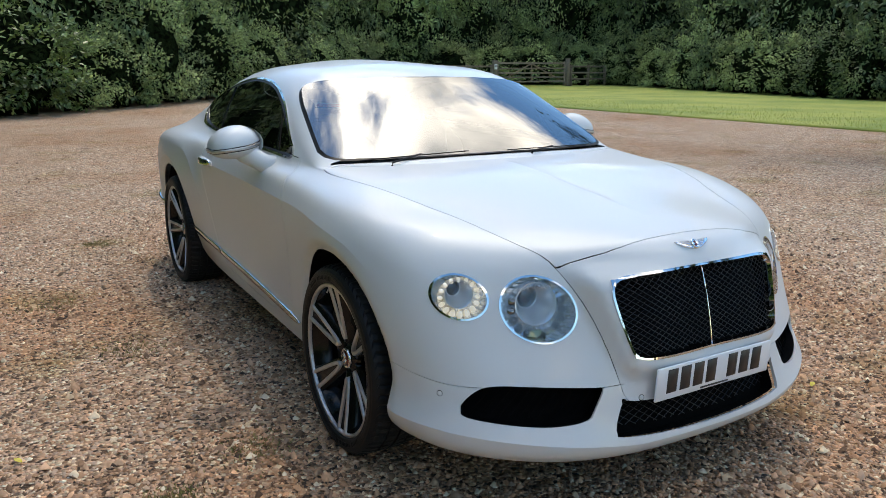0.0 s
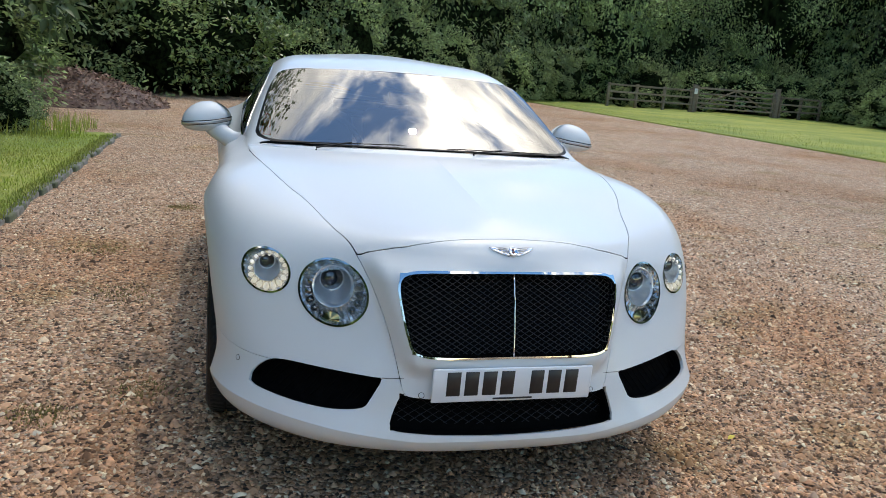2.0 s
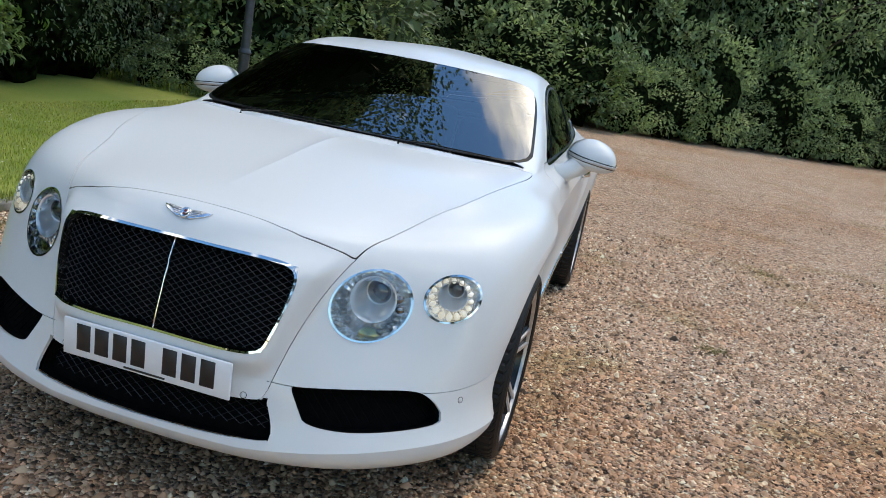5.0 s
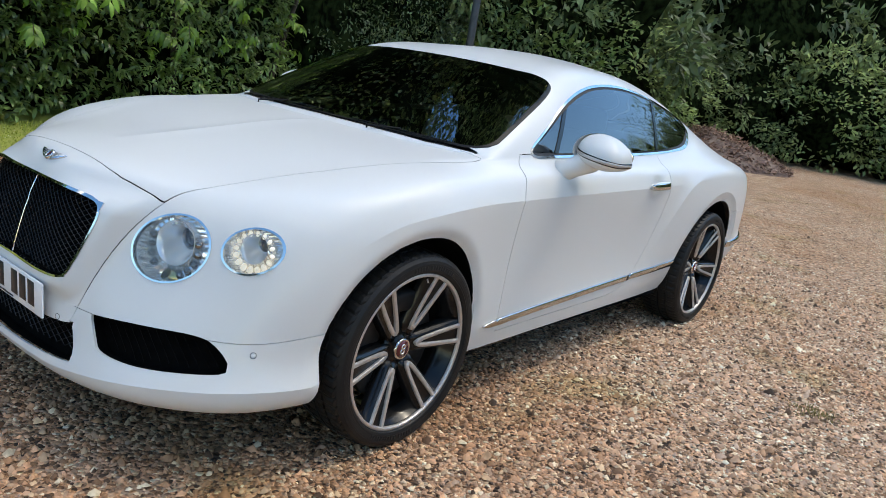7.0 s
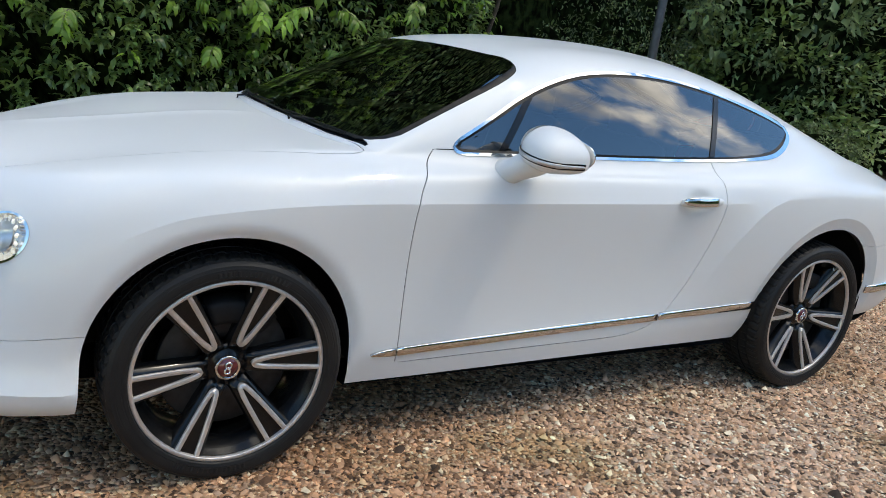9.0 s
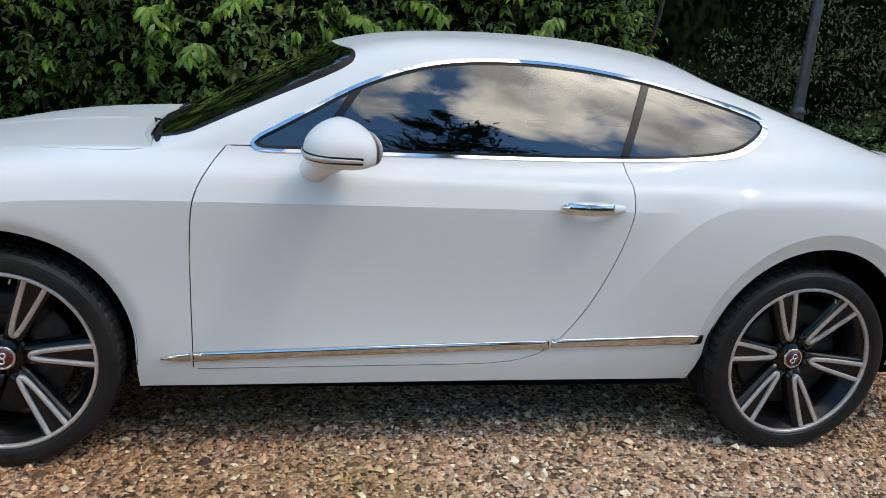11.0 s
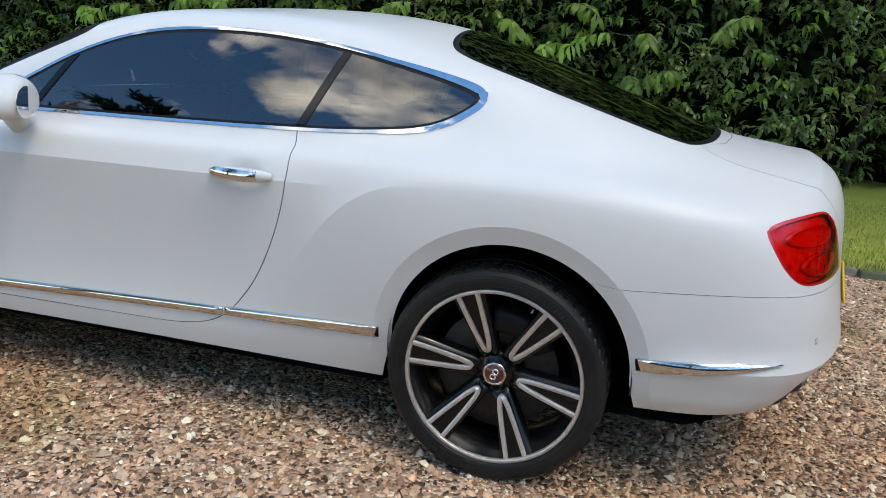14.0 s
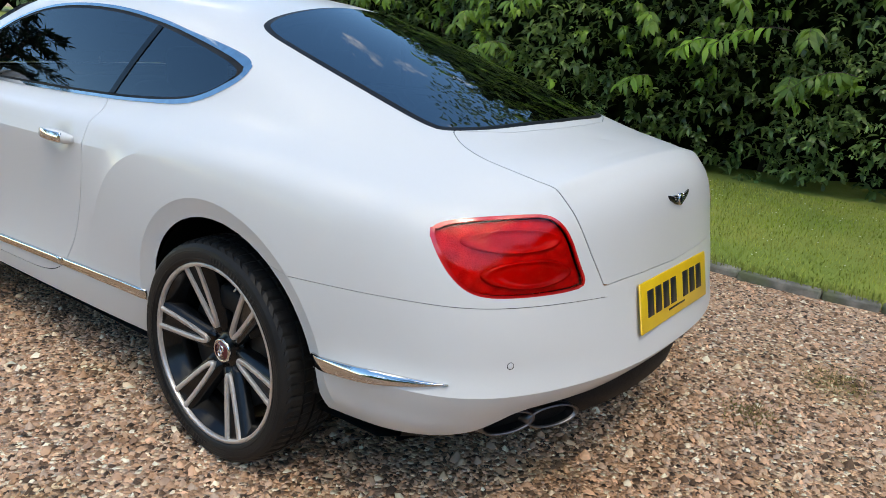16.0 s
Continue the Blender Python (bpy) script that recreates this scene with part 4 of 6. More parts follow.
    rows = [[bm.verts.new(back + Vector((eye * 1.04 * math.cos(q) * math.cos(g), .004 - eye * .62 * math.sin(q), eye * 1.04 * math.cos(q) * math.sin(g)))) for g in (2 * math.pi * i / 28 for i in range(28))] for q in (0, .3, .6, .9, 1.2, 1.5)]
    for u, v in zip(rows, rows[1:]):
        for i in range(28):
            bm.faces.new((u[i], u[(i + 1) % 28], v[(i + 1) % 28], v[i]))
    bm.faces.new(rows[-1])
    bmesh.ops.recalc_face_normals(bm, faces=bm.faces)
    part("projector_lens", done(bm), LAMP_EYE, lamp, "dark glass projector lens")

    def jewel(a, r, mat_, nm, tall=1.0, d=.018):
        """A domed glass bead near the rim, longer towards the rim, in a thin bright collar."""
        cx, cz = w * .79 * math.cos(a), h * .79 * math.sin(a)
        bm = bmesh.new()
        rows = []
        for q in (0, .35, .7, 1.0, 1.25, 1.5):
            row = []
            for g in (2 * math.pi * i / 14 for i in range(14)):
                u, v = r * tall * math.cos(q) * math.cos(g), r * math.cos(q) * math.sin(g)
                row.append(bm.verts.new(at(cx + u * math.cos(a) - v * math.sin(a), cz + u * math.sin(a) + v * math.cos(a), d - r * .8 * math.sin(q))))
            rows.append(row)
        for u, v in zip(rows, rows[1:]):
            for i in range(14):
                bm.faces.new((u[i], u[(i + 1) % 14], v[(i + 1) % 14], v[i]))
        bm.faces.new(rows[-1])
        bmesh.ops.recalc_face_normals(bm, faces=bm.faces)
        part(nm, done(bm), mat_, lamp)

    if k == 0:
        for a in (160, 182, 203, 224, 245, 318, 338, 358, 18):
            jewel(radians(180 - a), .0112, JEWEL, "led_bulb", 1.25)
        bm = bmesh.new()
        rows = [[bm.verts.new(at(.004 + p * .030 * math.cos(q), -.086 + p * .024 * max(-.35, math.sin(q)), .014 - .006 * (1 - p))) for q in (2 * math.pi * i / 24 for i in range(24))] for p in (1, .9, .5, .05)]
        for u, v in zip(rows, rows[1:]):
            for i in range(24):
                bm.faces.new((u[i], u[(i + 1) % 24], v[(i + 1) % 24], v[i]))
        bmesh.ops.recalc_face_normals(bm, faces=bm.faces)
        part("indicator_mirror", done(bm), AMBER, lamp, "amber half-moon reflector")
    else:
        for j in range(16):
            a = 22.5 * j
            jewel(radians(a), .0066 + .0030 * max(0, -math.sin(radians(a))), LAMP_GLOW, "led_bulb", 1.35, .016)


for flip in (False, True):
    for k in (0, 1):
        headlamp(k, flip)


# tail lamps
RED_PANE = pane_material("red_outer_lens", (1.0, .34, .30), 1.35)
for flip in (False, True):
    done = lambda bm: mirrored(bm) if flip else bm
    tl = part("tail_light", shell.mesh("tail_light", ("tail_lens",), mirror=flip, flange=0, lift=-.016), RED_LENS, car, "glossy red tail light")
    part("tail_light_seal", shell.mesh("tail_light_seal", ("tail_seal",), mirror=flip, flange=.006), RED_DEEP, tl)
    part("outer_lens", shell.mesh("outer_lens", ("tail_lens",), mirror=flip, flange=0, lift=.004), RED_PANE, tl)
    for zc, zh in ((.862, .030), (.780, .036)):
        bm = bmesh.new()
        rows = []
        for s, d in ((1, -.013), (.97, -.006), (.86, -.004), (.80, -.010), (.5, -.008), (.03, -.007)):
            row = []
            for a in (2 * math.pi * i / 48 for i in range(48)):
                p, n = skin(x=.645 + .118 * s * math.cos(a) + (zc - .82) * .25, z=zc + zh * s * math.sin(a), rear=True)
                row.append(bm.verts.new(p + n * d))
            rows.append(row)
        for u, v in zip(rows, rows[1:]):
            for i in range(48):
                bm.faces.new((u[i], u[(i + 1) % 48], v[(i + 1) % 48], v[i]))
        bm.faces.new(rows[-1])
        bmesh.ops.recalc_face_normals(bm, faces=bm.faces)
        part("oval_reflector", done(bm), RED_DEEP, tl)


# number plates: blank characters stand as bars
def plate(rear):
    y, z, lean = (2.432, .632, -12) if rear else (-2.302, .456, 3)
    m = pose(0, y, z, lean if not rear else -lean * -1, 0, 180 if rear else 0)
    bm = bmesh.new()
    box(.525, .008, .148 if rear else .111, bevel=.004, bm=bm)
    bmesh.ops.transform(bm, matrix=m, verts=bm.verts)
    ob = part("number_plate", bm, PLATE_YELLOW if rear else PLATE_WHITE, car, "yellow rear number plate" if rear else "white front number plate")
    xs = [-.214, -.156, -.098, -.040, .058, .116, .174]
    for x in xs:
        bm = bmesh.new()
        box(.044, .002, .079, (x + .018, -.0042, .006), bevel=.0008, bm=bm, segs=1)
        bmesh.ops.transform(bm, matrix=m, verts=bm.verts)
        part("character_bar", bm, PLATE_INK, ob)
    bm = bmesh.new()
    box(.13, .002, .006, (0, -.0042, -.046), bevel=.0006, bm=bm, segs=1)
    bmesh.ops.transform(bm, matrix=m, verts=bm.verts)
    part("caption_bar", bm, PLATE_INK, ob)
    return ob


plate(False), plate(True)


# winged badges
def badge(rear):
    c, n = skin(x=.001, z=.912 if rear else .842, rear=rear)
    right = Vector((-1 if rear else 1, 0, 0))
    up = n.cross(right)
    up = up if up.z > 0 else -up
    size = .080 if rear else .074
    wing = [(.010, .010), (.022, .0135), (.6 * size, .0135), (1.0 * size, .020), (.93 * size, .010), (.75 * size, .001), (.5 * size, -.008), (.3 * size, -.014), (.012, -.015)]
    base = None
    for s in (1, -1):
        bm = slab([(a * s, b) for a, b in wing], lambda a, b, d: c + right * a + up * b + n * (.006 - d - .003 * (a / size) ** 2), .012, .0015)
        ob = part("winged_badge" if base is None else "wing", bm, SILVER if not rear else GLOSS_BLACK, boot if rear and base is None else base or car, "silver winged badge" if base is None else "")
        base = base or ob
        for f in range(4):
            b0 = .013 - f * .0062
            bm = tube([c + right * s * a + up * (b0 + .1 * (a - .02)) + n * .0068 for a in (.017, .035, .058 - f * .009)], .0012, 5)
            part("feather", bm, SILVER if rear else SATIN, base)
    rot = Matrix((right, up, n)).transposed().to_4x4()
    bm = lathe([(.0, .0165), (.008, .0165), (.0105, .0145), (.0095, .0125), (.0095, 0)], 28, "z")
    bmesh.ops.scale(bm, vec=(.92, 1.12, 1), verts=bm.verts)
    bmesh.ops.transform(bm, matrix=Matrix.Translation(c) @ rot, verts=bm.verts)
    part("oval", bm, CHROME, base)
    for b in (.0052, -.0048):
        bm = bmesh.new()
        bmesh.ops.create_icosphere(bm, subdivisions=2, radius=.0048)
        bmesh.ops.scale(bm, vec=(1, 1, .35), verts=bm.verts)
        bmesh.ops.transform(bm, matrix=Matrix.Translation(c + up * b + n * .0098) @ rot, verts=bm.verts)
        part("emblem", bm, MAROON if not rear else GLOSS_BLACK, base)


badge(False), badge(True)

# parking sensors
for x, z, rear in ((.827, .428, False), (.285, .412, False), (.705, .556, True)):
    for s in (1, -1):
        p, n = skin(x=x * s, z=z, rear=rear)
        bm = lathe([(.0010, 0), (.0010, .0072), (.0, .0082), (-.004, .0082)], 20, "z")
        bmesh.ops.transform(bm, matrix=Matrix.Translation(p) @ n.to_track_quat("Z", "Y").to_matrix().to_4x4(), verts=bm.verts)
        sensor = part("parking_sensor", bm, PAINT, car)
        bm = lathe([(.0005, .0082), (.0005, .0097), (-.003, .0097)], 20, "z")
        bmesh.ops.transform(bm, matrix=Matrix.Translation(p) @ n.to_track_quat("Z", "Y").to_matrix().to_4x4(), verts=bm.verts)
        part("sensor_ring", bm, SEAL, sensor)

# bright strips on the sills and the rear corners
for s in (1, -1):
    def strip(ys, zs, half, taper, nm="sill_strip"):
        pts, nrm = [], []
        for y, z in zip(ys, zs):
            p, n = skin(y=float(y), z=float(z))
            pts.append(p), nrm.append(n)
        bm = ribbon(pts, nrm, half, .009, taper=taper)
        return part(nm, mirrored(bm) if s < 0 else bm, CHROME, car, "slim bright chrome strip")
    ys = np.linspace(-.89, -.80, 6)
    strip(ys, .352 + (ys + .885) * .0385, .0135, [.15, .5, .75, .9, 1, 1])
    ys = np.linspace(-.792, .392, 40)
    strip(ys, .352 + (ys + .885) * .0385, .0155, None)
    ys = np.linspace(.402, .965, 22)
    strip(ys, .354 + (ys + .885) * .0388, .0155, [1 + .25 * i / 21 for i in range(22)])
    ys = np.linspace(1.782, 2.185, 24)
    strip(ys, .466 + (ys - 1.78) * .105, .021, [1.0 - .2 * i / 23 if i < 12 else max(.05, .9 * (1 - ((i - 12) / 11) ** 1.5)) for i in range(24)], "bumper_strip")


# door handles
_ha, _hb = skin(y=.38, z=.80)[0].x, skin(y=.58, z=.80)[0].x
HANDLE_X = lambda y: _ha + (_hb - _ha) * (y - .38) / .2 + .004
for s, door in ((1, doors[0]), (-1, doors[1])):
    done = lambda bm: mirrored(bm) if s < 0 else bm
    rows, bm = [], bmesh.new()
    for i, y in enumerate(np.linspace(.366, .592, 30)):
        f = i / 29
        q = Vector((HANDLE_X(y), y, .887))
        hh = .0235 * max(.02, math.sin(math.pi * min(1, max(0, .04 + f * .92))) ** .38)
        out = .014 + .020 * math.sin(math.pi * f) ** .8
        rows.append([bm.verts.new(Vector((q.x + out * (.25 + .75 * math.cos(a) if math.cos(a) > 0 else .25), y, .887 + hh * math.sin(a) + (f - .5) * .006))) for a in (2 * math.pi * k / 16 for k in range(16))])
    for u, v in zip(rows, rows[1:]):
        for k in range(16):
            bm.faces.new((u[k], u[(k + 1) % 16], v[(k + 1) % 16], v[k]))
    bm.faces.new(rows[0]), bm.faces.new(rows[-1])
    bmesh.ops.recalc_face_normals(bm, faces=bm.faces)
    handle = part("door_handle", done(bm), PAINT, door, "chrome-faced door handle with a white end")
    pts = [Vector((HANDLE_X(y) + .014 + .020 * math.sin(math.pi * (y - .366) / .226) ** .8 + .001, y, .891)) for y in np.linspace(.370, .545, 18)]
    part("handle_strip", done(ribbon(pts, [Vector((1, 0, .15)).normalized()] * 18, .0165, .004, taper=[.35, .7, .9] + [1.0] * 15)), CHROME, handle)


# door mirrors
def mirror_skin(x, y, z):
    """The mirror's housing: a unit ball drawn out, domed above, flat behind and tucked in below."""
    y = min(y, .74 + .05 * abs(x)) if y > 0 else y
    tuck = 1 - .30 * max(0, -z - .15) ** 1.3 - (.16 * z * z if z > 0 else 0)
    x, y = x * tuck, y * tuck
    return Vector((.972 + .116 * math.copysign(abs(x) ** .9, x), -.362 + .104 * y + (.04 if y > 0 else -.03) * x, 1.050 + (.090 if z > 0 else .056) * math.copysign(abs(z) ** (.9 if z > 0 else .6), z) - .010 * x))


for s, door in ((1, doors[0]), (-1, doors[1])):
    done = lambda bm: mirrored(bm) if s < 0 else bm
    bm = bmesh.new()
    bmesh.ops.create_uvsphere(bm, u_segments=40, v_segments=24, radius=1)
    for v in bm.verts:
        v.co = mirror_skin(*v.co)
    mirror_ = part("door_mirror", done(bm), PAINT, door, "white door mirror with indicator strip")
    pts, nrm = [], []
    for a in np.linspace(-172, 12, 30):
        z = .02 - .08 * (a + 172) / 184
        x, y = math.cos(radians(a)), math.sin(radians(a))
        flat = math.sqrt(1 - z * z)
        pts.append(mirror_skin(x * flat, y * flat, z))
        nrm.append(Vector((x * 1.1, y, -.12)).normalized())
    part("indicator_strip", done(ribbon(pts, nrm, .0070, .0045, taper=[.3, .6, .8] + [1.0] * 24 + [.9, .7, .4])), SATIN, mirror_)
    part("strip_surround", done(ribbon(pts, nrm, .0105, .0028)), GLOSS_BLACK, mirror_, "thin black surround of the indicator strip")
    bm = bmesh.new()
    bmesh.ops.create_uvsphere(bm, u_segments=24, v_segments=12, radius=1)
    for v in bm.verts:
        x, y, z = v.co
        v.co = (.980 + .084 * x, -.2835 + .003 * y + .04 * x, 1.055 + .053 * z)
    part("mirror_glass", done(bm), CHROME, mirror_)
    base, _ = skin(y=-.43, z=.965)
    path = [base + Vector((-.03, 0, -.012)), base + Vector((.012, .0, .0)), base + Vector((.045, .012, .022)), Vector((.930, -.385, 1.015)), Vector((.965, -.345, 1.05))]
    bm = tube(path, [.050, .045, .043, .049, .052], 16)
    part("mirror_arm", done(bm), PAINT, mirror_)


# wipers
for x0, x1 in ((.10, .60), (-.62, -.10)):
    pts = []
    for x in np.linspace(x0, x1, 14):
        p, n = skin(x=float(x), y=-.972 + .012 * (x - x0) / (x1 - x0) + .042 * (abs(x) / .7) ** 2)
        pts.append(p + n * .004)
    arm = part("wiper", tube(pts, .0024, 6), BLACK, car, "black windscreen wiper")
    p, n = skin(x=(x0 + .12), y=-1.0)
    part("wiper_arm", tube([p + n * .0, p + n * .012, pts[7] + n * .006], [.005, .004, .003], 7), BLACK, arm)

# exhausts, rear valance, floor pan
def exhaust(s):
    """A flattened twin tip: two oval mouths run together, cut to the bumper's sweep."""
    def ring(cx, rx, rz, deep, bm):
        return [bm.verts.new((s * (cx + rx * math.cos(a)), 2.315 - (cx + rx * math.cos(a) - .478) * .55 - deep, .338 + rz * math.sin(a) - .06 * rx * math.cos(a))) for a in (2 * math.pi * k / 36 for k in range(36))]

    def loft(rows, bm):
        for u, v in zip(rows, rows[1:]):
            for k in range(36):
                bm.faces.new((u[k], u[(k + 1) % 36], v[(k + 1) % 36], v[k]))
        bmesh.ops.recalc_face_normals(bm, faces=bm.faces)
        return bm

    pipe = None
    for cx in (.604, .478):
        bm = bmesh.new()
        loft([ring(cx, rx, rz, d, bm) for rx, rz, d in ((.064, .026, .030), (.066, .0275, .004), (.070, .0305, .0), (.074, .034, .004), (.075, .035, .02), (.072, .034, .20))], bm)
        ob = part("exhaust" if pipe is None else "exhaust_tip", bm, STEEL, pipe or car, "flattened twin oval steel exhaust" if pipe is None else "")
        pipe = pipe or ob
        bm = bmesh.new()
        rows = [ring(cx, .0645, .0262, .010, bm), ring(cx, .058, .024, .15, bm)]
        loft(rows, bm)
        bm.faces.new(rows[-1])
        part("bore", bm, SEAL, pipe)


exhaust(1), exhaust(-1)
bm = bmesh.new()
rows = []
for x in np.linspace(-.80, .80, 41):
    a = abs(x)
    yb = 2.406 - .36 * (a / .8) ** 2.4
    top = .425 - .03 * (a / .8) ** 2
    rows.append([bm.verts.new((x, yb - d, z)) for d, z in ((.05, top + .02), (.018, top - .008), (.010, top - .055), (.022, top - .105), (.10, top - .138), (.5, .25))])
for u, v in zip(rows, rows[1:]):
    for k in range(5):
        bm.faces.new((u[k], u[k + 1], v[k + 1], v[k]))
bmesh.ops.recalc_face_normals(bm, faces=bm.faces)
part("rear_valance", bm, BLACK, car, "black lower rear valance")
bm = bmesh.new()
outline = [(x * s_, y) for s_, seq in ((1, 1), (-1, -1)) for x, y in ([(.0, -2.20), (.5, -2.13), (.78, -1.93), (.60, -1.75), (.60, -.98), (.83, -.95), (.83, .96), (.60, 1.0), (.60, 1.78), (.78, 2.0), (.0, 2.25)][::seq])][:-1]
vs = [bm.verts.new((x, y, .225 + .05 * max(0, (y - 1.5)) / .8)) for x, y in outline[:11] + outline[12:]]
bmesh.ops.triangle_fill(bm, use_beauty=True, edges=[bm.edges.new((vs[i], vs[(i + 1) % len(vs)])) for i in range(len(vs))])
part("floor_pan", bm, BLACK, car)

# wheel housings
for y, z, r in ARCHES:
    for s in (1, -1):
        bm = bmesh.new()
        rows = []
        for a in np.linspace(-6, 186, 40):
            c, q = math.cos(radians(a)), math.sin(radians(a))
            rows.append([bm.verts.new((x * s, y + (r + e) * c, z + (r + e) * q)) for x, e in ((.885, .006), (.87, .012), (.60, .015), (.58, -.05), (.57, -.30))])
        for u, v in zip(rows, rows[1:]):
            for k in range(4):
                bm.faces.new((u[k], u[k + 1], v[k + 1], v[k]))
        part("wheel_arch_liner", bm, SEAL, car)


# ---- wheels: tyre, black barrel, six twin spokes with machined faces ----
def wheel_parts():
    """Axle along x, outer face towards +x; x = 0 is the outer edge of the tyre wall."""
    barrel = lathe([(-.235, .262), (-.19, .25), (-.10, .235), (-.06, .245), (-.035, .262), (-.018, .272)], 72)
    wheel = part("wheel", barrel, GLOSS_BLACK, None, "black alloy wheel with six machined twin spokes")
    # tyre with tread blocks
    bm = bmesh.new()
    n = 240
    cross = [(-.010, .283, 0), (.001, .290, 0), (.006, .305, 0), (.0065, .318, 0), (.003, .335, 0), (-.006, .347, 0), (-.018, .3545, 1), (-.034, .3585, 1), (-.058, .360, 1), (-.0585, .353, 0), (-.0675, .353, 0),
             (-.068, .3605, 1), (-.105, .361, 1), (-.1055, .353, 0), (-.1145, .353, 0), (-.115, .361, 1), (-.152, .361, 1), (-.1525, .353, 0), (-.1615, .353, 0), (-.162, .360, 1),
             (-.19, .3585, 1), (-.21, .3545, 1), (-.222, .345, 0), (-.234, .33, 0), (-.238, .30, 0), (-.23, .265, 0)]
    cross = [(x, r if r < .31 else .31 + (r - .31) * .88, tread) for x, r, tread in cross]
    rows = []
    for k in range(n):
        a = 2 * math.pi * k / n
        cut = k % 4 == 0
        row = []
        for x, r, tread in cross:
            lean = (x + .115) * .35 if tread else 0
            row.append(bm.verts.new((x, (r - (.0055 if tread and cut and abs(x + .115) > .03 else 0)) * math.cos(a + lean), (r - (.0055 if tread and cut and abs(x + .115) > .03 else 0)) * math.sin(a + lean))))
        rows.append(row)
    for k in range(n):
        a, b = rows[k], rows[(k + 1) % n]
        for i in range(len(cross) - 1):
            bm.faces.new((a[i], b[i], b[i + 1], a[i + 1]))
    bmesh.ops.recalc_face_normals(bm, faces=bm.faces)
    tyre = part("tyre", bm, RUBBER, wheel, "black low-profile tyre", smooth=False)
    for r, w in ((.322, .0016), (.299, .0012)):
        part("wall_rib", lathe([(.0055, r - .0025), (.0055 + w, r), (.0055, r + .0025)], 96), RUBBER, tyre)
    # a raised band of maker's marks, too worn to read
    for turn in (70, 250):
        bm = bmesh.new()
        rows = []
        for k in range(66):
            a = radians(turn + .65 * k)
            x = .0084 if k % 4 in (1, 2) and k % 22 < 19 else .0066
            rows.append([bm.verts.new((d, r * math.cos(a), r * math.sin(a))) for d, r in ((.004, .301), (x, .302), (x, .316), (.004, .317))])
        for u, v in zip(rows, rows[1:]):
            for i in range(3):
                bm.faces.new((u[i], u[i + 1], v[i + 1], v[i]))
        bmesh.ops.recalc_face_normals(bm, faces=bm.faces)
        part("raised_mark", bm, RUBBER, tyre, smooth=False)
    # machined lip
    part("rim_lip", lathe([(-.016, .2725), (-.0045, .2735), (-.003, .275), (-.003, .2835), (-.006, .2865), (-.016, .2868)], 96), SATIN, wheel)
    for j in range(6):
        a0 = 2 * math.pi * j / 6 + radians(15)
        ca, sa = math.cos(a0), math.sin(a0)
        at = lambda r, t, x: (x, r * ca - t * sa, r * sa + t * ca)
        face = lambda r: -.006 - .038 * max(0, (.27 - r) / .2) ** .9
        # dark spoke body
        bm = bmesh.new()
        rows = []
        for r, hw in ((.055, .026), (.085, .027), (.13, .031), (.19, .038), (.25, .046), (.272, .053)):
            x = face(r)
            rows.append([bm.verts.new(at(r, t, xx)) for t, xx in ((-hw - .008, x - .055), (-hw, x - .007), (-hw * .45, x - .0085), (0, x - .015), (hw * .45, x - .0085), (hw, x - .007), (hw + .008, x - .055))])
        for u, v in zip(rows, rows[1:]):
            for k in range(6):
                bm.faces.new((u[k], u[k + 1], v[k + 1], v[k]))
        bm.faces.new(rows[0])
        bmesh.ops.recalc_face_normals(bm, faces=bm.faces)
        spoke = part("spoke", bm, GLOSS_BLACK, wheel)
        # bright loop: out along one limb, round the toe, back along the other
        mid = []
        for r in np.linspace(.272, .098, 14):
            mid.append((r, .0105 + .0205 * ((r - .098) / .174) ** .75))
        toe = [(.088, .0085), (.0815, .0045)]
        path = mid + toe + [(.0795, 0)] + [(r, -t) for r, t in reversed(mid + toe)]
        bm = bmesh.new()
        rows = []
        for i, (r, t) in enumerate(path):
            p0, p1 = path[max(0, i - 1)], path[min(len(path) - 1, i + 1)]
            dr, dt = p1[0] - p0[0], p1[1] - p0[1]
            ln = math.hypot(dr, dt)
            nr, nt = -dt / ln, dr / ln
            hw = .0074 if .09 < r else .0076
            x = face(r)
            rows.append([bm.verts.new(at(r + nr * k, t + nt * k, x + d)) for k, d in ((-hw, -.016), (-hw, -.001), (-hw + .0008, 0), (hw - .0008, 0), (hw, -.001), (hw, -.016))])
        for u, v in zip(rows, rows[1:]):
            for k in range(5):
                bm.faces.new((u[k], u[k + 1], v[k + 1], v[k]))
        bmesh.ops.recalc_face_normals(bm, faces=bm.faces)
        part("spoke_face", bm, SATIN, spoke, "machined bright spoke edge")
        # wheel bolt between the spokes
        b = a0 + radians(30)
        if j < 5:
            b = 2 * math.pi * j / 5 + radians(40)
            bolt = lathe([(-.074, 0), (-.064, .006), (-.064, .0095), (-.084, .0098)], 6)
            bmesh.ops.translate(bolt, vec=(0, .056 * math.cos(b), .056 * math.sin(b)), verts=bolt.verts)
            part("wheel_bolt", bolt, STEEL, wheel)
    part("hub", lathe([(-.075, .072), (-.064, .066), (-.060, .058), (-.060, .045), (-.052, .040), (-.052, 0)], 40), GLOSS_BLACK, wheel)
    cap = part("hub_cap", lathe([(-.051, .039), (-.043, .038), (-.0415, .0355), (-.0415, .0315), (-.0425, .0305), (-.0425, 0)], 40), CHROME, wheel, "chrome hub cap with dark red centre")
    part("cap_centre", lathe([(-.0425, .0305), (-.0405, .0295), (-.0395, 0)], 32), MAROON, cap)
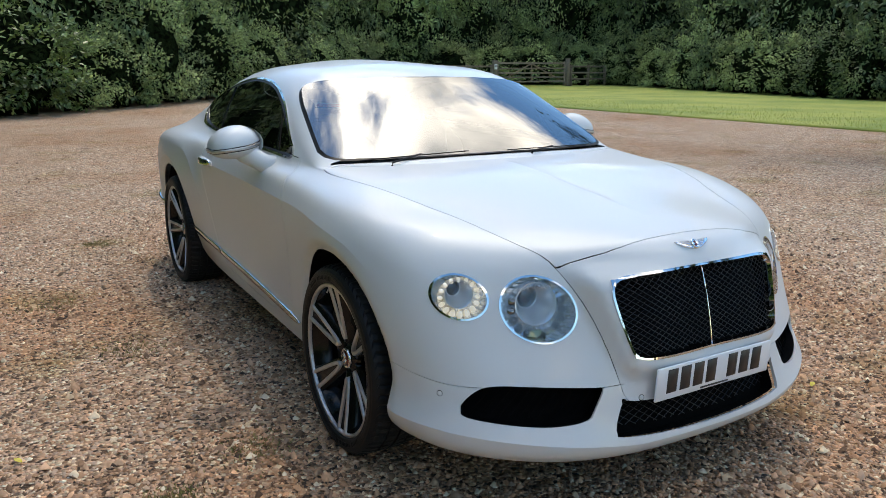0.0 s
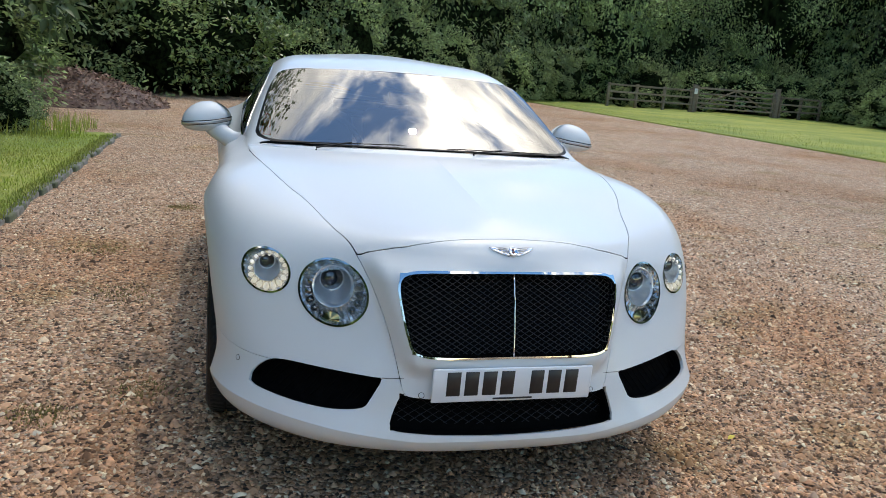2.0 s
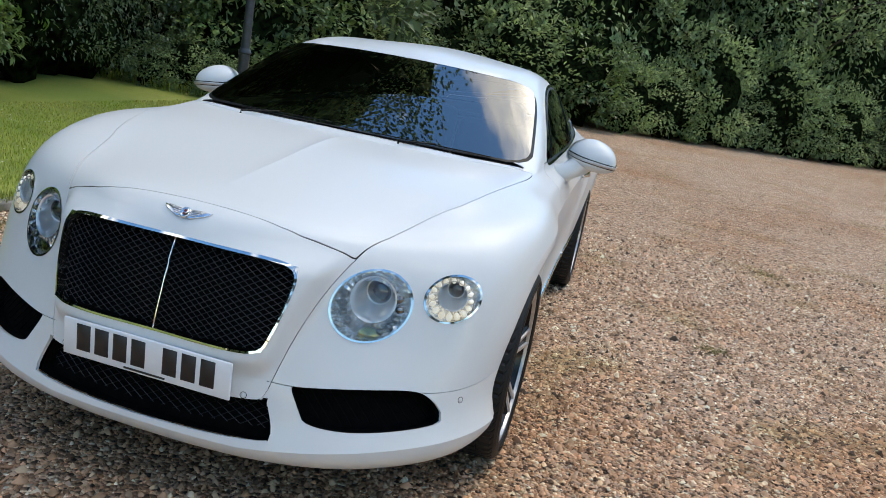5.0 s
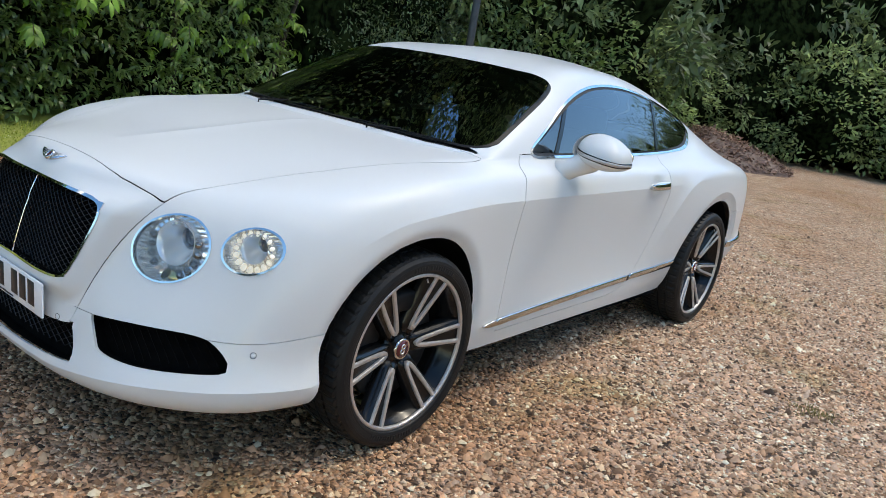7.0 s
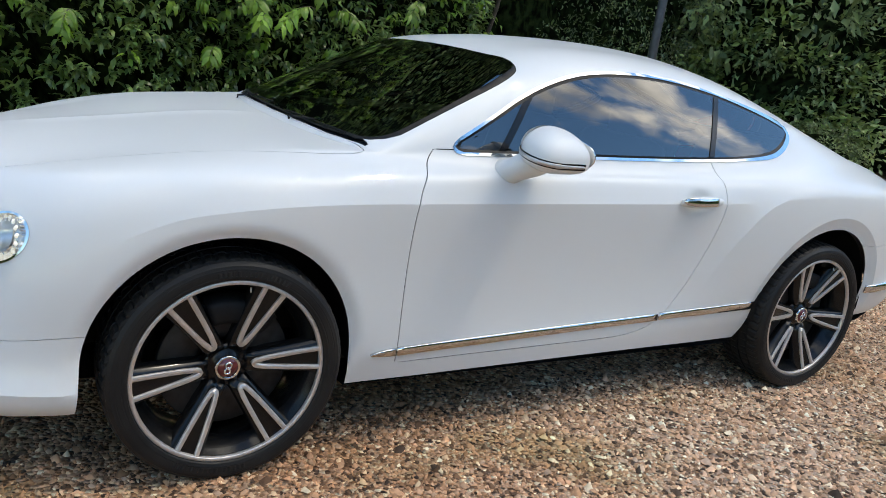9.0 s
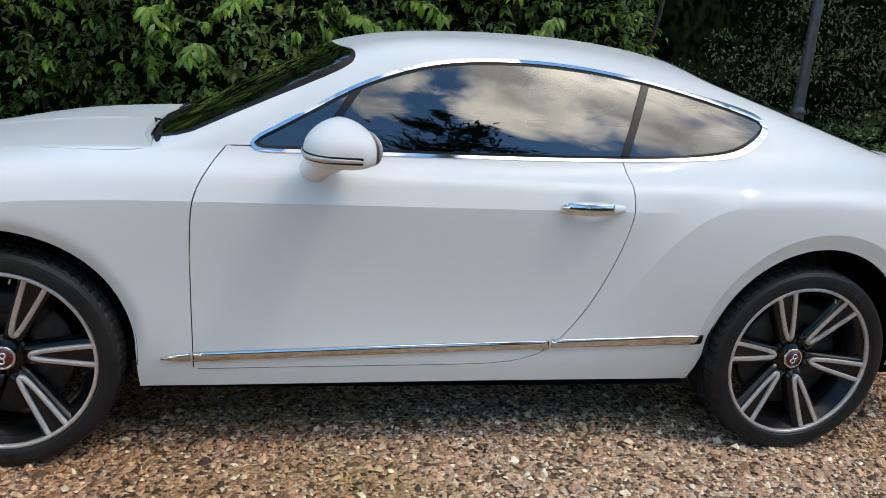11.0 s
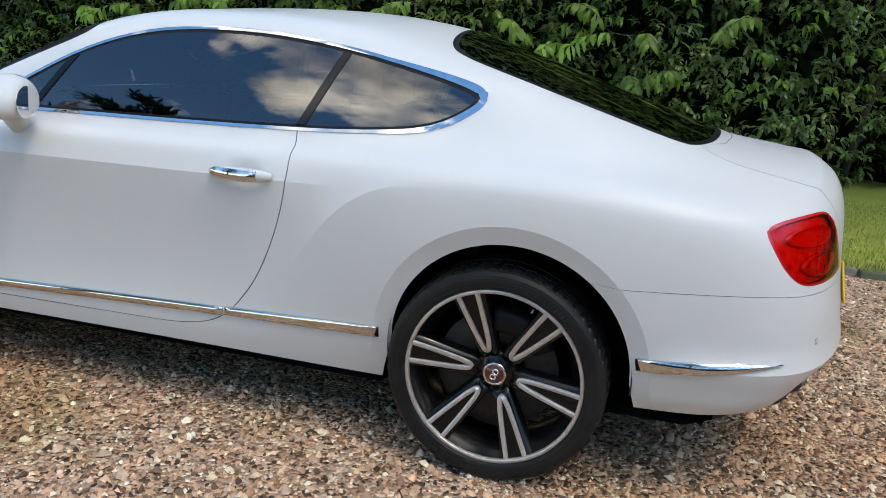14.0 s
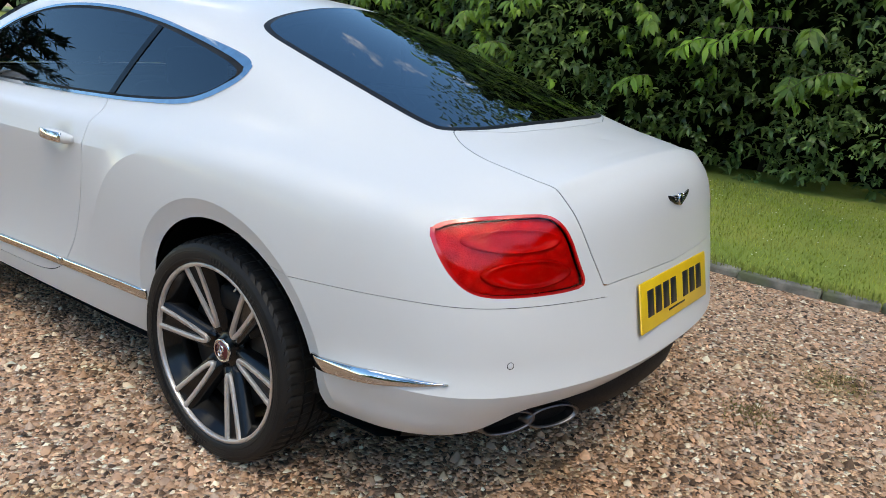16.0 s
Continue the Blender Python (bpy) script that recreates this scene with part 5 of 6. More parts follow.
    for z in (.009, -.009):
        bm = lathe([(-.0398, .0055), (-.0376, .0062), (-.0368, .0085), (-.0376, .0108), (-.0398, .0115)], 20)
        bmesh.ops.translate(bm, vec=(0, 0, z), verts=bm.verts)
        part("cap_emblem", bm, SILVER, cap)
    part("brake_disc", lathe([(-.115, .075), (-.095, .078), (-.09, .10), (-.09, .195), (-.092, .198), (-.118, .198), (-.12, .10)], 60), DISC, wheel)
    bm = bmesh.new()
    rows = []
    for a in np.linspace(55, 120, 12):
        c, s = math.cos(radians(a)), math.sin(radians(a))
        rows.append([bm.verts.new((x, r * c, r * s)) for x, r in ((-.13, .13), (-.062, .135), (-.056, .15), (-.056, .19), (-.062, .205), (-.13, .21))])
    for u, v in zip(rows, rows[1:]):
        for k in range(5):
            bm.faces.new((u[k], u[k + 1], v[k + 1], v[k]))
    bm.faces.new(rows[0]), bm.faces.new(rows[-1])
    bmesh.ops.recalc_face_normals(bm, faces=bm.faces)
    part("brake_caliper", bm, BLACK, wheel)
    part("valve", tube([(-.02, .0, .262), (-.012, 0, .25)], .003, 6), SATIN, wheel)
    return wheel


wheel = wheel_parts()
PLACES = ((.925, -1.352, 0, -10), (.925, 1.358, 0, -24), (-.925, -1.352, 180, 20), (-.925, 1.358, 180, 50))
for k, (x, y, turn, spin) in enumerate(PLACES):
    m = pose(x, y, .348, 0, 0, turn) @ pose(0, 0, 0, spin)
    w = wheel if k == 0 else copy_thing(wheel, m)
    w.matrix_basis = m
    w.parent = car


car.scale = (1.012, 1.010, 1.020)


# ---- the cabin, seen darkly through the glass ----
part("headliner", shell.mesh("headliner", ("body",), both=True, flange=0, lift=-.03, where=lambda p: p[2] > 1.03 and p[1] < 1.9), TRIM_GREY, car)
for flip in (False, True):
    part("inner_panel", shell.mesh("inner_panel", ("door",), mirror=flip, flange=0, lift=-.05), HIDE, doors[1 if flip else 0])
bm = bmesh.new()
box(1.50, 2.6, .04, (0, .35, .30), .01, bm=bm)
part("cabin_floor", bm, HIDE, car)
bm = bmesh.new()
rows = []
for x in np.linspace(-.72, .72, 25):
    b = .012 * math.cos(x * 9)
    rows.append([bm.verts.new((x, y + .06 * (x / .72) ** 2, z)) for y, z in ((-.96, .93), (-.80, .965), (-.58, .972 + b), (-.46, .955 + b), (-.42, .90), (-.45, .78), (-.5, .6))])
for u, v in zip(rows, rows[1:]):
    for k in range(6):
        bm.faces.new((u[k], u[k + 1], v[k + 1], v[k]))
bmesh.ops.recalc_face_normals(bm, faces=bm.faces)
part("dashboard", bm, HIDE, car)
for x, y in ((.37, .12), (-.37, .12), (.33, .92), (-.33, .92)):
    front_seat = y < .5
    top = 1.02 if front_seat else .98
    bm = box(.50, .50, .16, (x, y, .52), .06, segs=3)
    seat_ = part("seat", bm, HIDE, car, "dark leather seat")
    part("backrest", box(.50, .14, .60, (x, y + .32, .78), .06, turn=pose(0, 0, 0, -14 if front_seat else -20), segs=3), HIDE, seat_)
    part("headrest", box(.26, .09, .17, (x, y + (.42 if front_seat else .45), top + .10 if front_seat else top + .03), .04, segs=3), HIDE, seat_)
# steering wheel, right-hand drive
ring = [(-.37 + .185 * math.cos(a), -.28 + .07 * math.sin(a), .925 + .17 * math.sin(a)) for a in (2 * math.pi * k / 40 for k in range(40))]
sw = part("steering_wheel", tube(ring, .016, 10, closed=True), HIDE, car, "dark leather steering wheel")
part("wheel_boss", box(.16, .06, .12, (-.37, -.30, .915), .025, turn=pose(0, 0, 0, -22), segs=3), HIDE, sw)
for dx in (-.12, .12):
    part("wheel_spoke", tube([(-.37 + dx * .5, -.295, .915), (-.37 + dx * 1.45, -.285, .92)], .012, 8), TRIM_GREY, sw)
part("rear_shelf", box(1.15, .50, .04, (0, 1.58, 1.0), .015, turn=pose(0, 0, 0, -6)), HIDE, car)
bm = box(.20, .02, .06, (0, -.50, 1.225), .01)
part("rear_view_mirror", bm, BLACK, car)
part("centre_console", box(.24, 1.1, .16, (0, .05, .55), .04, segs=3), HIDE, car)


# ---- ground: gravel sheet, lawns, kerb ----
PALETTE = ((0.0, (0.056, 0.037, 0.026)), (0.12, (0.158, 0.094, 0.058)), (0.26, (0.42, 0.245, 0.142)), (0.42, (0.621, 0.387, 0.242)), (0.55, (0.492, 0.364, 0.273)), (0.68, (0.77, 0.469, 0.293)), (0.8, (0.331, 0.206, 0.137)), (0.92, (0.84, 0.643, 0.433)), (1.0, (0.84, 0.8, 0.636)))


def palette_ramp(n):
    r = n.new("ShaderNodeValToRGB")
    el = r.color_ramp.elements
    el[0].position, el[0].color = PALETTE[0][0], (*PALETTE[0][1], 1)
    el[1].position, el[1].color = PALETTE[-1][0], (*PALETTE[-1][1], 1)
    for at, col in PALETTE[1:-1]:
        e = el.new(at)
        e.color = (*col, 1)
    return r


def gravel_material(name, stones):
    """Loose flint gravel: cells of mixed stone colours (or one colour a stone), worn earthy and mossy patches."""
    m = bpy.data.materials.new(name)
    m.use_nodes = True
    n, l = m.node_tree.nodes, m.node_tree.links
    p = n["Principled BSDF"]
    p.inputs["Roughness"].default_value, p.inputs["Specular IOR Level"].default_value = .8, .3
    where = n.new("ShaderNodeTexCoord")
    ramp = palette_ramp(n)
    if stones:
        g = n.new("ShaderNodeNewGeometry")
        l.new(g.outputs["Random Per Island"], ramp.inputs[0])
    else:
        cells = n.new("ShaderNodeTexVoronoi")
        cells.inputs["Scale"].default_value = 62
        l.new(where.outputs["Object"], cells.inputs["Vector"])
        one = n.new("ShaderNodeSeparateColor")
        l.new(cells.outputs["Color"], one.inputs[0])
        l.new(one.outputs[0], ramp.inputs[0])
        high = n.new("ShaderNodeMath")
        high.operation, high.inputs[0].default_value = "SUBTRACT", .8
        l.new(cells.outputs["Distance"], high.inputs[1])
        b = n.new("ShaderNodeBump")
        b.inputs["Strength"].default_value, b.inputs["Distance"].default_value = 1.0, .02
        l.new(high.outputs[0], b.inputs["Height"])
        l.new(b.outputs[0], p.inputs["Normal"])
    out = ramp.outputs[0]
    for size, lo, hi, col, most in ((.55, .50, .66, (.90, .76, .63), .75), (1.3, .55, .70, (.66, .66, .38), .55), (5.0, .54, .72, (.55, .50, .46), .7), (.13, .46, .62, (.86, .74, .62), .8), (23, .48, .66, (.5, .48, .46), .55), (31, .52, .68, (1.5, 1.5, 1.5), .6)):
        t = n.new("ShaderNodeTexNoise")
        t.inputs["Scale"].default_value, t.inputs["Detail"].default_value = size, 5
        l.new(where.outputs["Object"], t.inputs["Vector"])
        r = n.new("ShaderNodeMapRange")
        r.inputs["From Min"].default_value, r.inputs["From Max"].default_value, r.inputs["To Max"].default_value = lo, hi, most
        l.new(t.outputs["Fac"], r.inputs["Value"])
        mix = n.new("ShaderNodeMixRGB")
        mix.blend_type = "MULTIPLY"
        mix.inputs[2].default_value = (*col, 1)
        l.new(r.outputs[0], mix.inputs[0])
        l.new(out, mix.inputs[1])
        out = mix.outputs[0]
    l.new(out, p.inputs["Base Color"])
    return m


def leaf_material(name, colour, second, spread_by=.45, rough=.42, glow=.30, patch=.7):
    """Leaves: each its own tone, larger patches, a little light shining through."""
    m = material(name, colour, rough, 0, second, patch, (.38, .62), islands=spread_by, objects=.34, spec=.4)
    n, l = m.node_tree.nodes, m.node_tree.links
    p, out = n["Principled BSDF"], n["Material Output"]
    tr, mix = n.new("ShaderNodeBsdfTranslucent"), n.new("ShaderNodeMixShader")
    source = p.inputs["Base Color"].links[0].from_socket
    l.new(source, tr.inputs[0])
    mix.inputs[0].default_value = glow
    l.new(p.outputs[0], mix.inputs[1])
    l.new(tr.outputs[0], mix.inputs[2])
    l.new(mix.outputs[0], out.inputs[0])
    return m


GRAVEL = gravel_material("gravel_bed", False)
STONES = gravel_material("gravel_stones", True)
LAWN = material("lawn_turf", (.25, .285, .035), .85, 0, (.32, .31, .07), 9, (.35, .7), bump=.8, bump_scale=70, third=(.17, .22, .03), third_scale=.35, third_blend=(.42, .62))
BLADE = leaf_material("grass_blades", (.26, .33, .045), (.34, .35, .08), .35, .5, .35, 1.2)
KERB = material("weathered_stone", (.27, .25, .215), .9, 0, (.13, .125, .10), 14, (.35, .6), bump=.5, bump_scale=60, third=(.10, .12, .05), third_scale=3, third_blend=(.5, .7), objects=.18)
LEAF_YELLOW = material("yellow_leaf", (.62, .50, .04), .6, 0, (.5, .36, .03), 60)
rng = np.random.default_rng(7)


def mesh_from(name, verts, faces, mat_, smooth=False):
    """A mesh from arrays: verts (n, 3), faces (m, 3 or 4)."""
    me = bpy.data.meshes.new(name)
    k = faces.shape[1]
    me.vertices.add(len(verts)), me.loops.add(faces.size), me.polygons.add(len(faces))
    me.vertices.foreach_set("co", np.ascontiguousarray(verts, dtype=np.float32).ravel())
    me.loops.foreach_set("vertex_index", np.ascontiguousarray(faces, dtype=np.int32).ravel())
    me.polygons.foreach_set("loop_start", np.arange(0, faces.size, k, dtype=np.int32))
    if smooth:
        me.polygons.foreach_set("use_smooth", np.ones(len(faces), bool))
    me.materials.append(mat_)
    me.update(calc_edges=True)
    return me


bm = bmesh.new()
bmesh.ops.create_grid(bm, x_segments=4, y_segments=4, size=500)
tagged(part("ground", bm, GRAVEL), "worn pinkish brown gravel drive with mossy patches", "ground", kind="structure")


def gravel_stones():
    """Loose stones round the car, each a squashed uneven lump."""
    count = 188000
    xy = np.stack([rng.uniform(-3.0, 4.6, count), rng.uniform(-4.6, 4.6, count)], 1)
    keep = ~((np.abs(xy[:, 0]) < .55) & (np.abs(xy[:, 1]) < 1.9)) & (xy[:, 0] > -2.46)
    edge = np.minimum(np.minimum(4.6 - xy[:, 0], 4.6 - np.abs(xy[:, 1])), 9)
    keep &= (rng.random(count) < .35) | (xy[:, 0] > -1.1) | (xy[:, 1] < -1.0)
    keep &= rng.random(count) < np.clip(edge / 1.3, .06, 1)
    xy = xy[keep]
    xy = np.concatenate([xy, np.stack([rng.uniform(-2.4, 8, 22000), rng.uniform(-5.5, 11, 22000)], 1)])
    n = len(xy)
    base = np.array([(1, 0, 0), (.3, .95, 0), (-.8, .6, 0), (-.8, -.6, 0), (.3, -.95, 0), (.1, 0, .95)], float)
    size = rng.lognormal(-4.98, .44, n).clip(.0038, .022)
    turn = rng.uniform(0, 2 * math.pi, n)
    long_, wide, high = rng.uniform(.9, 1.5, n), rng.uniform(.6, 1.0, n), rng.uniform(.7, 1.35, n)
    v = base[None] * (1 + rng.uniform(-.22, .22, (n, 6, 3)))
    v = v * np.stack([long_, wide, high], 1)[:, None] * size[:, None, None]
    c, s = np.cos(turn)[:, None], np.sin(turn)[:, None]
    x, y = v[..., 0] * c - v[..., 1] * s, v[..., 0] * s + v[..., 1] * c
    tilt = rng.uniform(-.35, .35, (n, 2))
    z = v[..., 2] + x * tilt[:, :1] + y * tilt[:, 1:] + rng.uniform(-.004, .007, n)[:, None]
    verts = np.stack([x + xy[:, :1], y + xy[:, 1:], z], -1).reshape(-1, 3)
    tri = np.array([(0, 1, 5), (1, 2, 5), (2, 3, 5), (3, 4, 5), (4, 0, 5)])
    return mesh_from("gravel", verts, (tri[None] + 6 * np.arange(n)[:, None, None]).reshape(-1, 3), STONES, True)


tagged(new("gravel", gravel_stones()), "loose brown, pink and grey flint stones on the drive", "gravel", kind="stuff")


def lawn(name, x0, x1, y0, y1, label, top=.055):
    bm = bmesh.new()
    nx, ny = max(2, int((x1 - x0) / .5)), max(2, int((y1 - y0) / .5))
    rows = [[bm.verts.new((x0 + (x1 - x0) * i / nx, y0 + (y1 - y0) * j / ny, top + .02 * noise.noise(Vector((i * .35, j * .35, 3))))) for j in range(ny + 1)] for i in range(nx + 1)]
    for a, b in zip(rows, rows[1:]):
        for j in range(ny):
            bm.faces.new((a[j], b[j], b[j + 1], a[j + 1]))
    res = bmesh.ops.extrude_edge_only(bm, edges=[e for e in bm.edges if e.is_boundary])
    for v in (g for g in res["geom"] if isinstance(g, bmesh.types.BMVert)):
        v.co.z = -.02
    bmesh.ops.recalc_face_normals(bm, faces=bm.faces)
    return tagged(part(name, bm, LAWN), label, "lawn", kind="structure")


lawn("lawn_beside_hedge", -9.5, -2.60, -40, 8.4, "mown green lawn with clover behind the stone kerb")
lawn("lawn_beyond_drive", 15.1, 44, -16, 58, "sunlit mown lawn across the drive", .03)
lawn("lawn_far", -60, -9.6, -60, -9, "open mown lawn past the hedge")


def blades(name, count, x0, x1, y0, y1, tall, label, near=None, base=.05, places=None):
    """Short grass, every blade a bent sliver."""
    xy = np.stack([rng.uniform(x0, x1, count), rng.uniform(y0, y1, count)], 1)
    xy = xy if places is None else places
    if near is not None:
        xy = xy[near(xy)]
    n = len(xy)
    a, lean = rng.uniform(0, 2 * math.pi, n), rng.uniform(.1, .8, n)
    h = rng.uniform(.5, 1.2, n) * tall
    w = rng.uniform(.0018, .0035, n) * (1 + tall * 4)
    d, s = np.stack([np.cos(a), np.sin(a)], 1), np.stack([-np.sin(a), np.cos(a)], 1)
    root = np.concatenate([xy, np.full((n, 1), base)], 1)
    v = np.zeros((n, 5, 3))
    for k, (f, wide) in enumerate(((0, 1), (0, -1), (.55, .8), (.55, -.8), (1, 0))):
        v[:, k] = root
        v[:, k, :2] += s * (w * wide)[:, None] + d * (h * lean * f * f)[:, None]
        v[:, k, 2] += h * f
    tri = np.array([(0, 1, 2), (1, 3, 2), (2, 3, 4)])
    me = mesh_from(name, v.reshape(-1, 3), (tri[None] + 5 * np.arange(n)[:, None, None]).reshape(-1, 3), BLADE)
    return tagged(new(name, me), label, "grass", kind="stuff")


blades("grass", 50000, -5.6, -2.58, -2.5, 8.0, .035, "short green grass blades on the lawn")
blades("long_grass", 3100, -9.0, -2.9, 7.3, 9.3, .24, "unmown long grass along the wood's edge")
blades("rough_grass", 26000, 15.0, 22.0, 2, 38, .06, "rougher grass and tufts on the far lawn", near=lambda q: rng.random(len(q)) < np.clip(1.25 - (q[:, 0] - 15) / 5, .12, 1))
blades("kerb_grass", 3800, -2.66, -2.50, -4, 8, .05, "grass creeping over the kerb")

# moss and seedlings in the gravel
tufts = np.array([(-1.46, .13, .20), (-1.21, -1.22, .16), (-1.56, -1.44, .11), (-.69, 2.61, .12), (-1.29, 2.80, .15), (-.30, 5.05, .45), (-1.75, 1.2, .25), (2.6, 3.4, .2), (1.9, .6, .10), (-2.3, -.4, .2)])
scatter = np.concatenate([np.stack([x + rr * rng.normal(0, .5, 420), y + rr * rng.normal(0, .5, 420)], 1) for x, y, rr in tufts])
moss = blades("moss", len(scatter), 0, 1, 0, 1, .011, "thin mossy growth and seedlings between the stones", near=None, base=.004, places=scatter)
moss.data.materials[0] = leaf_material("moss_green", (.21, .185, .06), (.27, .215, .09), .4, .8, .2, 6)

for x, y, turn in ((1.16, -1.93, 20), (-2.0, -.9, 130), (2.4, 2.2, 250), (1.5, -2.6, 80)):
    bm = slab([(-.018, 0), (-.008, .010), (.008, .011), (.022, .0), (.008, -.010), (-.008, -.009)], lambda a, b, d: Vector((a, b, .016 - d * .3 + a * .25 + b * b * 30)), .0012, .0003)
    ob = part("fallen_leaf", bm, LEAF_YELLOW)
    ob.matrix_basis = pose(x, y, 0, 0, 0, turn)
    tagged(ob, "small yellow fallen leaf on the gravel", "leaf", "fallen leaves")

kerb = new("kerb")
tagged(kerb, "low weathered grey stone kerb between gravel and lawn", "kerb", kind="structure")
y, k = -12.0, 0
while y < 8.2:
    size = .22 + .30 * rng.random()
    bm = box(.085 + .03 * rng.random(), size - .008, .10, (0, 0, .004), .016, segs=2)
    for v in bm.verts:
        v.co += Vector(noise.noise_vector(v.co * 9 + Vector((0, y * 3, 0)))) * .011
    ob = part("kerb_stone", bm, KERB, kerb)
    ob.matrix_basis = pose(-2.545 + .012 * rng.standard_normal(), y + size / 2, -.004 + .006 * rng.random(), 0, 3 * rng.standard_normal(), 2.0 * rng.standard_normal())
    y += size


# ---- planting: laurel hedge, shrubs, woods ----
LAUREL = leaf_material("laurel_leaves", (.235, .335, .10), (.11, .18, .055), .55, .28, .34)
LAUREL_YOUNG = leaf_material("young_laurel_leaves", (.26, .40, .06), (.16, .30, .04), .35, .36, .42)
SHRUB_LEAF = leaf_material("shrub_leaves", (.19, .26, .105), (.095, .145, .06), .5, .5, .34, .45)
WOOD_LEAF = leaf_material("woodland_leaves", (.22, .285, .115), (.10, .15, .058), .5, .55, .28, .30)
# pale grey-green leaf, lightened further to stand in for sunlight
SUNNY_LEAF = leaf_material("sunlit_pale_leaves", (.37, .45, .20), (.20, .275, .10), .5, .5, .58, .4)
# darker leaf copy: the shade past the hedge's end is put into its colour
SHADED_LEAF = leaf_material("shaded_leaves", (.105, .145, .06), (.05, .075, .032), .5, .5, .2, .5)
NEEDLE = leaf_material("pine_needles", (.030, .060, .022), (.018, .038, .016), .4, .6, .15, .8)
BARK = material("bark", (.085, .060, .045), .95, 0, (.035, .026, .020), 7, (.35, .65), bump=1.0, bump_scale=22)
# near-black: shade inside the foliage is put into this colour
GLOOM = material("inner_shade", (.012, .019, .007), 1.0, 0, (.002, .003, .0015), 9, (.40, .60), bump=1.0, bump_scale=9, detail=8, spec=0)


PETAL = material("cream_petals", (.72, .70, .60), .7, 0, (.60, .57, .45), 40)


def unit(a):
    return a / (np.linalg.norm(a, axis=-1, keepdims=True) + 1e-9)


def leaves(name, at, tip, face, length, width, mat_, fold=.25, droop=.25):
    """A mesh of leaves: at the stalk, pointing to tip, the blade's face towards face; each leaf folded and bent."""
    tip = unit(tip)
    side = unit(np.cross(tip, face))
    up = np.cross(side, tip)
    L, W = length[:, None], width[:, None]
    v = np.stack([at,
                  at + tip * L * .42 + side * W * .5 + up * W * fold, at + tip * L * .42 - side * W * .5 + up * W * fold,
                  at + tip * L * .80 + side * W * .34 - up * L * droop * .45 + up * W * fold * .5, at + tip * L * .80 - side * W * .34 - up * L * droop * .45 + up * W * fold * .5,
                  at + tip * L - up * L * droop], 1)
    tri = np.array([(0, 2, 1), (1, 2, 4), (1, 4, 3), (3, 4, 5)])
    return mesh_from(name, v.reshape(-1, 3), (tri[None] + 6 * np.arange(len(at))[:, None, None]).reshape(-1, 3), mat_)


def card_leaves(name, at, tip, face, length, width, mat_):
    """Cheap far leaves: four points, folded along the middle."""
    tip = unit(tip)
    side = unit(np.cross(tip, face))
    up = np.cross(side, tip)
    L, W = length[:, None], width[:, None]
    v = np.stack([at, at + tip * L * .5 + side * W * .5 + up * W * .2, at + tip * L, at + tip * L * .5 - side * W * .5 + up * W * .2], 1)
    tri = np.array([(0, 1, 2), (0, 2, 3)])
    return mesh_from(name, v.reshape(-1, 3), (tri[None] + 4 * np.arange(len(at))[:, None, None]).reshape(-1, 3), mat_)


def lump(radii, seed, rough=.22, bm=None, at=(0, 0, 0)):
    """An uneven core; coloured near-black for the shade deep among leaves."""
    bm = bm or bmesh.new()
    made = bmesh.ops.create_icosphere(bm, subdivisions=3, radius=1)["verts"]
    for v in made:
        k = 1 + rough * noise.noise(v.co * 2.1 + Vector((seed, 0, 0))) + .5 * rough * noise.noise(v.co * 5 + Vector((0, seed, 0)))
        v.co = Vector((v.co.x * radii[0] * k, v.co.y * radii[1] * k, v.co.z * radii[2] * k)) + Vector(at)
    return bm


def shoots(points, outward, per, length, spread_by, hang, seed):
    """For each shoot: leaves fanned round its tip. Returns stalk places, tips and faces."""
    r = np.random.default_rng(seed)
    n = len(points)
    at = np.repeat(points, per, 0) + np.repeat(unit(outward), per, 0) * np.tile(np.linspace(-.09, .03, per), n)[:, None] + r.normal(0, .012, (n * per, 3))
    out = np.repeat(unit(outward), per, 0)
    tip = unit(out + r.normal(0, spread_by, (n * per, 3)) + np.array([0, 0, -hang]))
    face = unit(np.array([0, 0, 1.0]) + .6 * out + r.normal(0, .35, (n * per, 3)))
    return at, tip, face


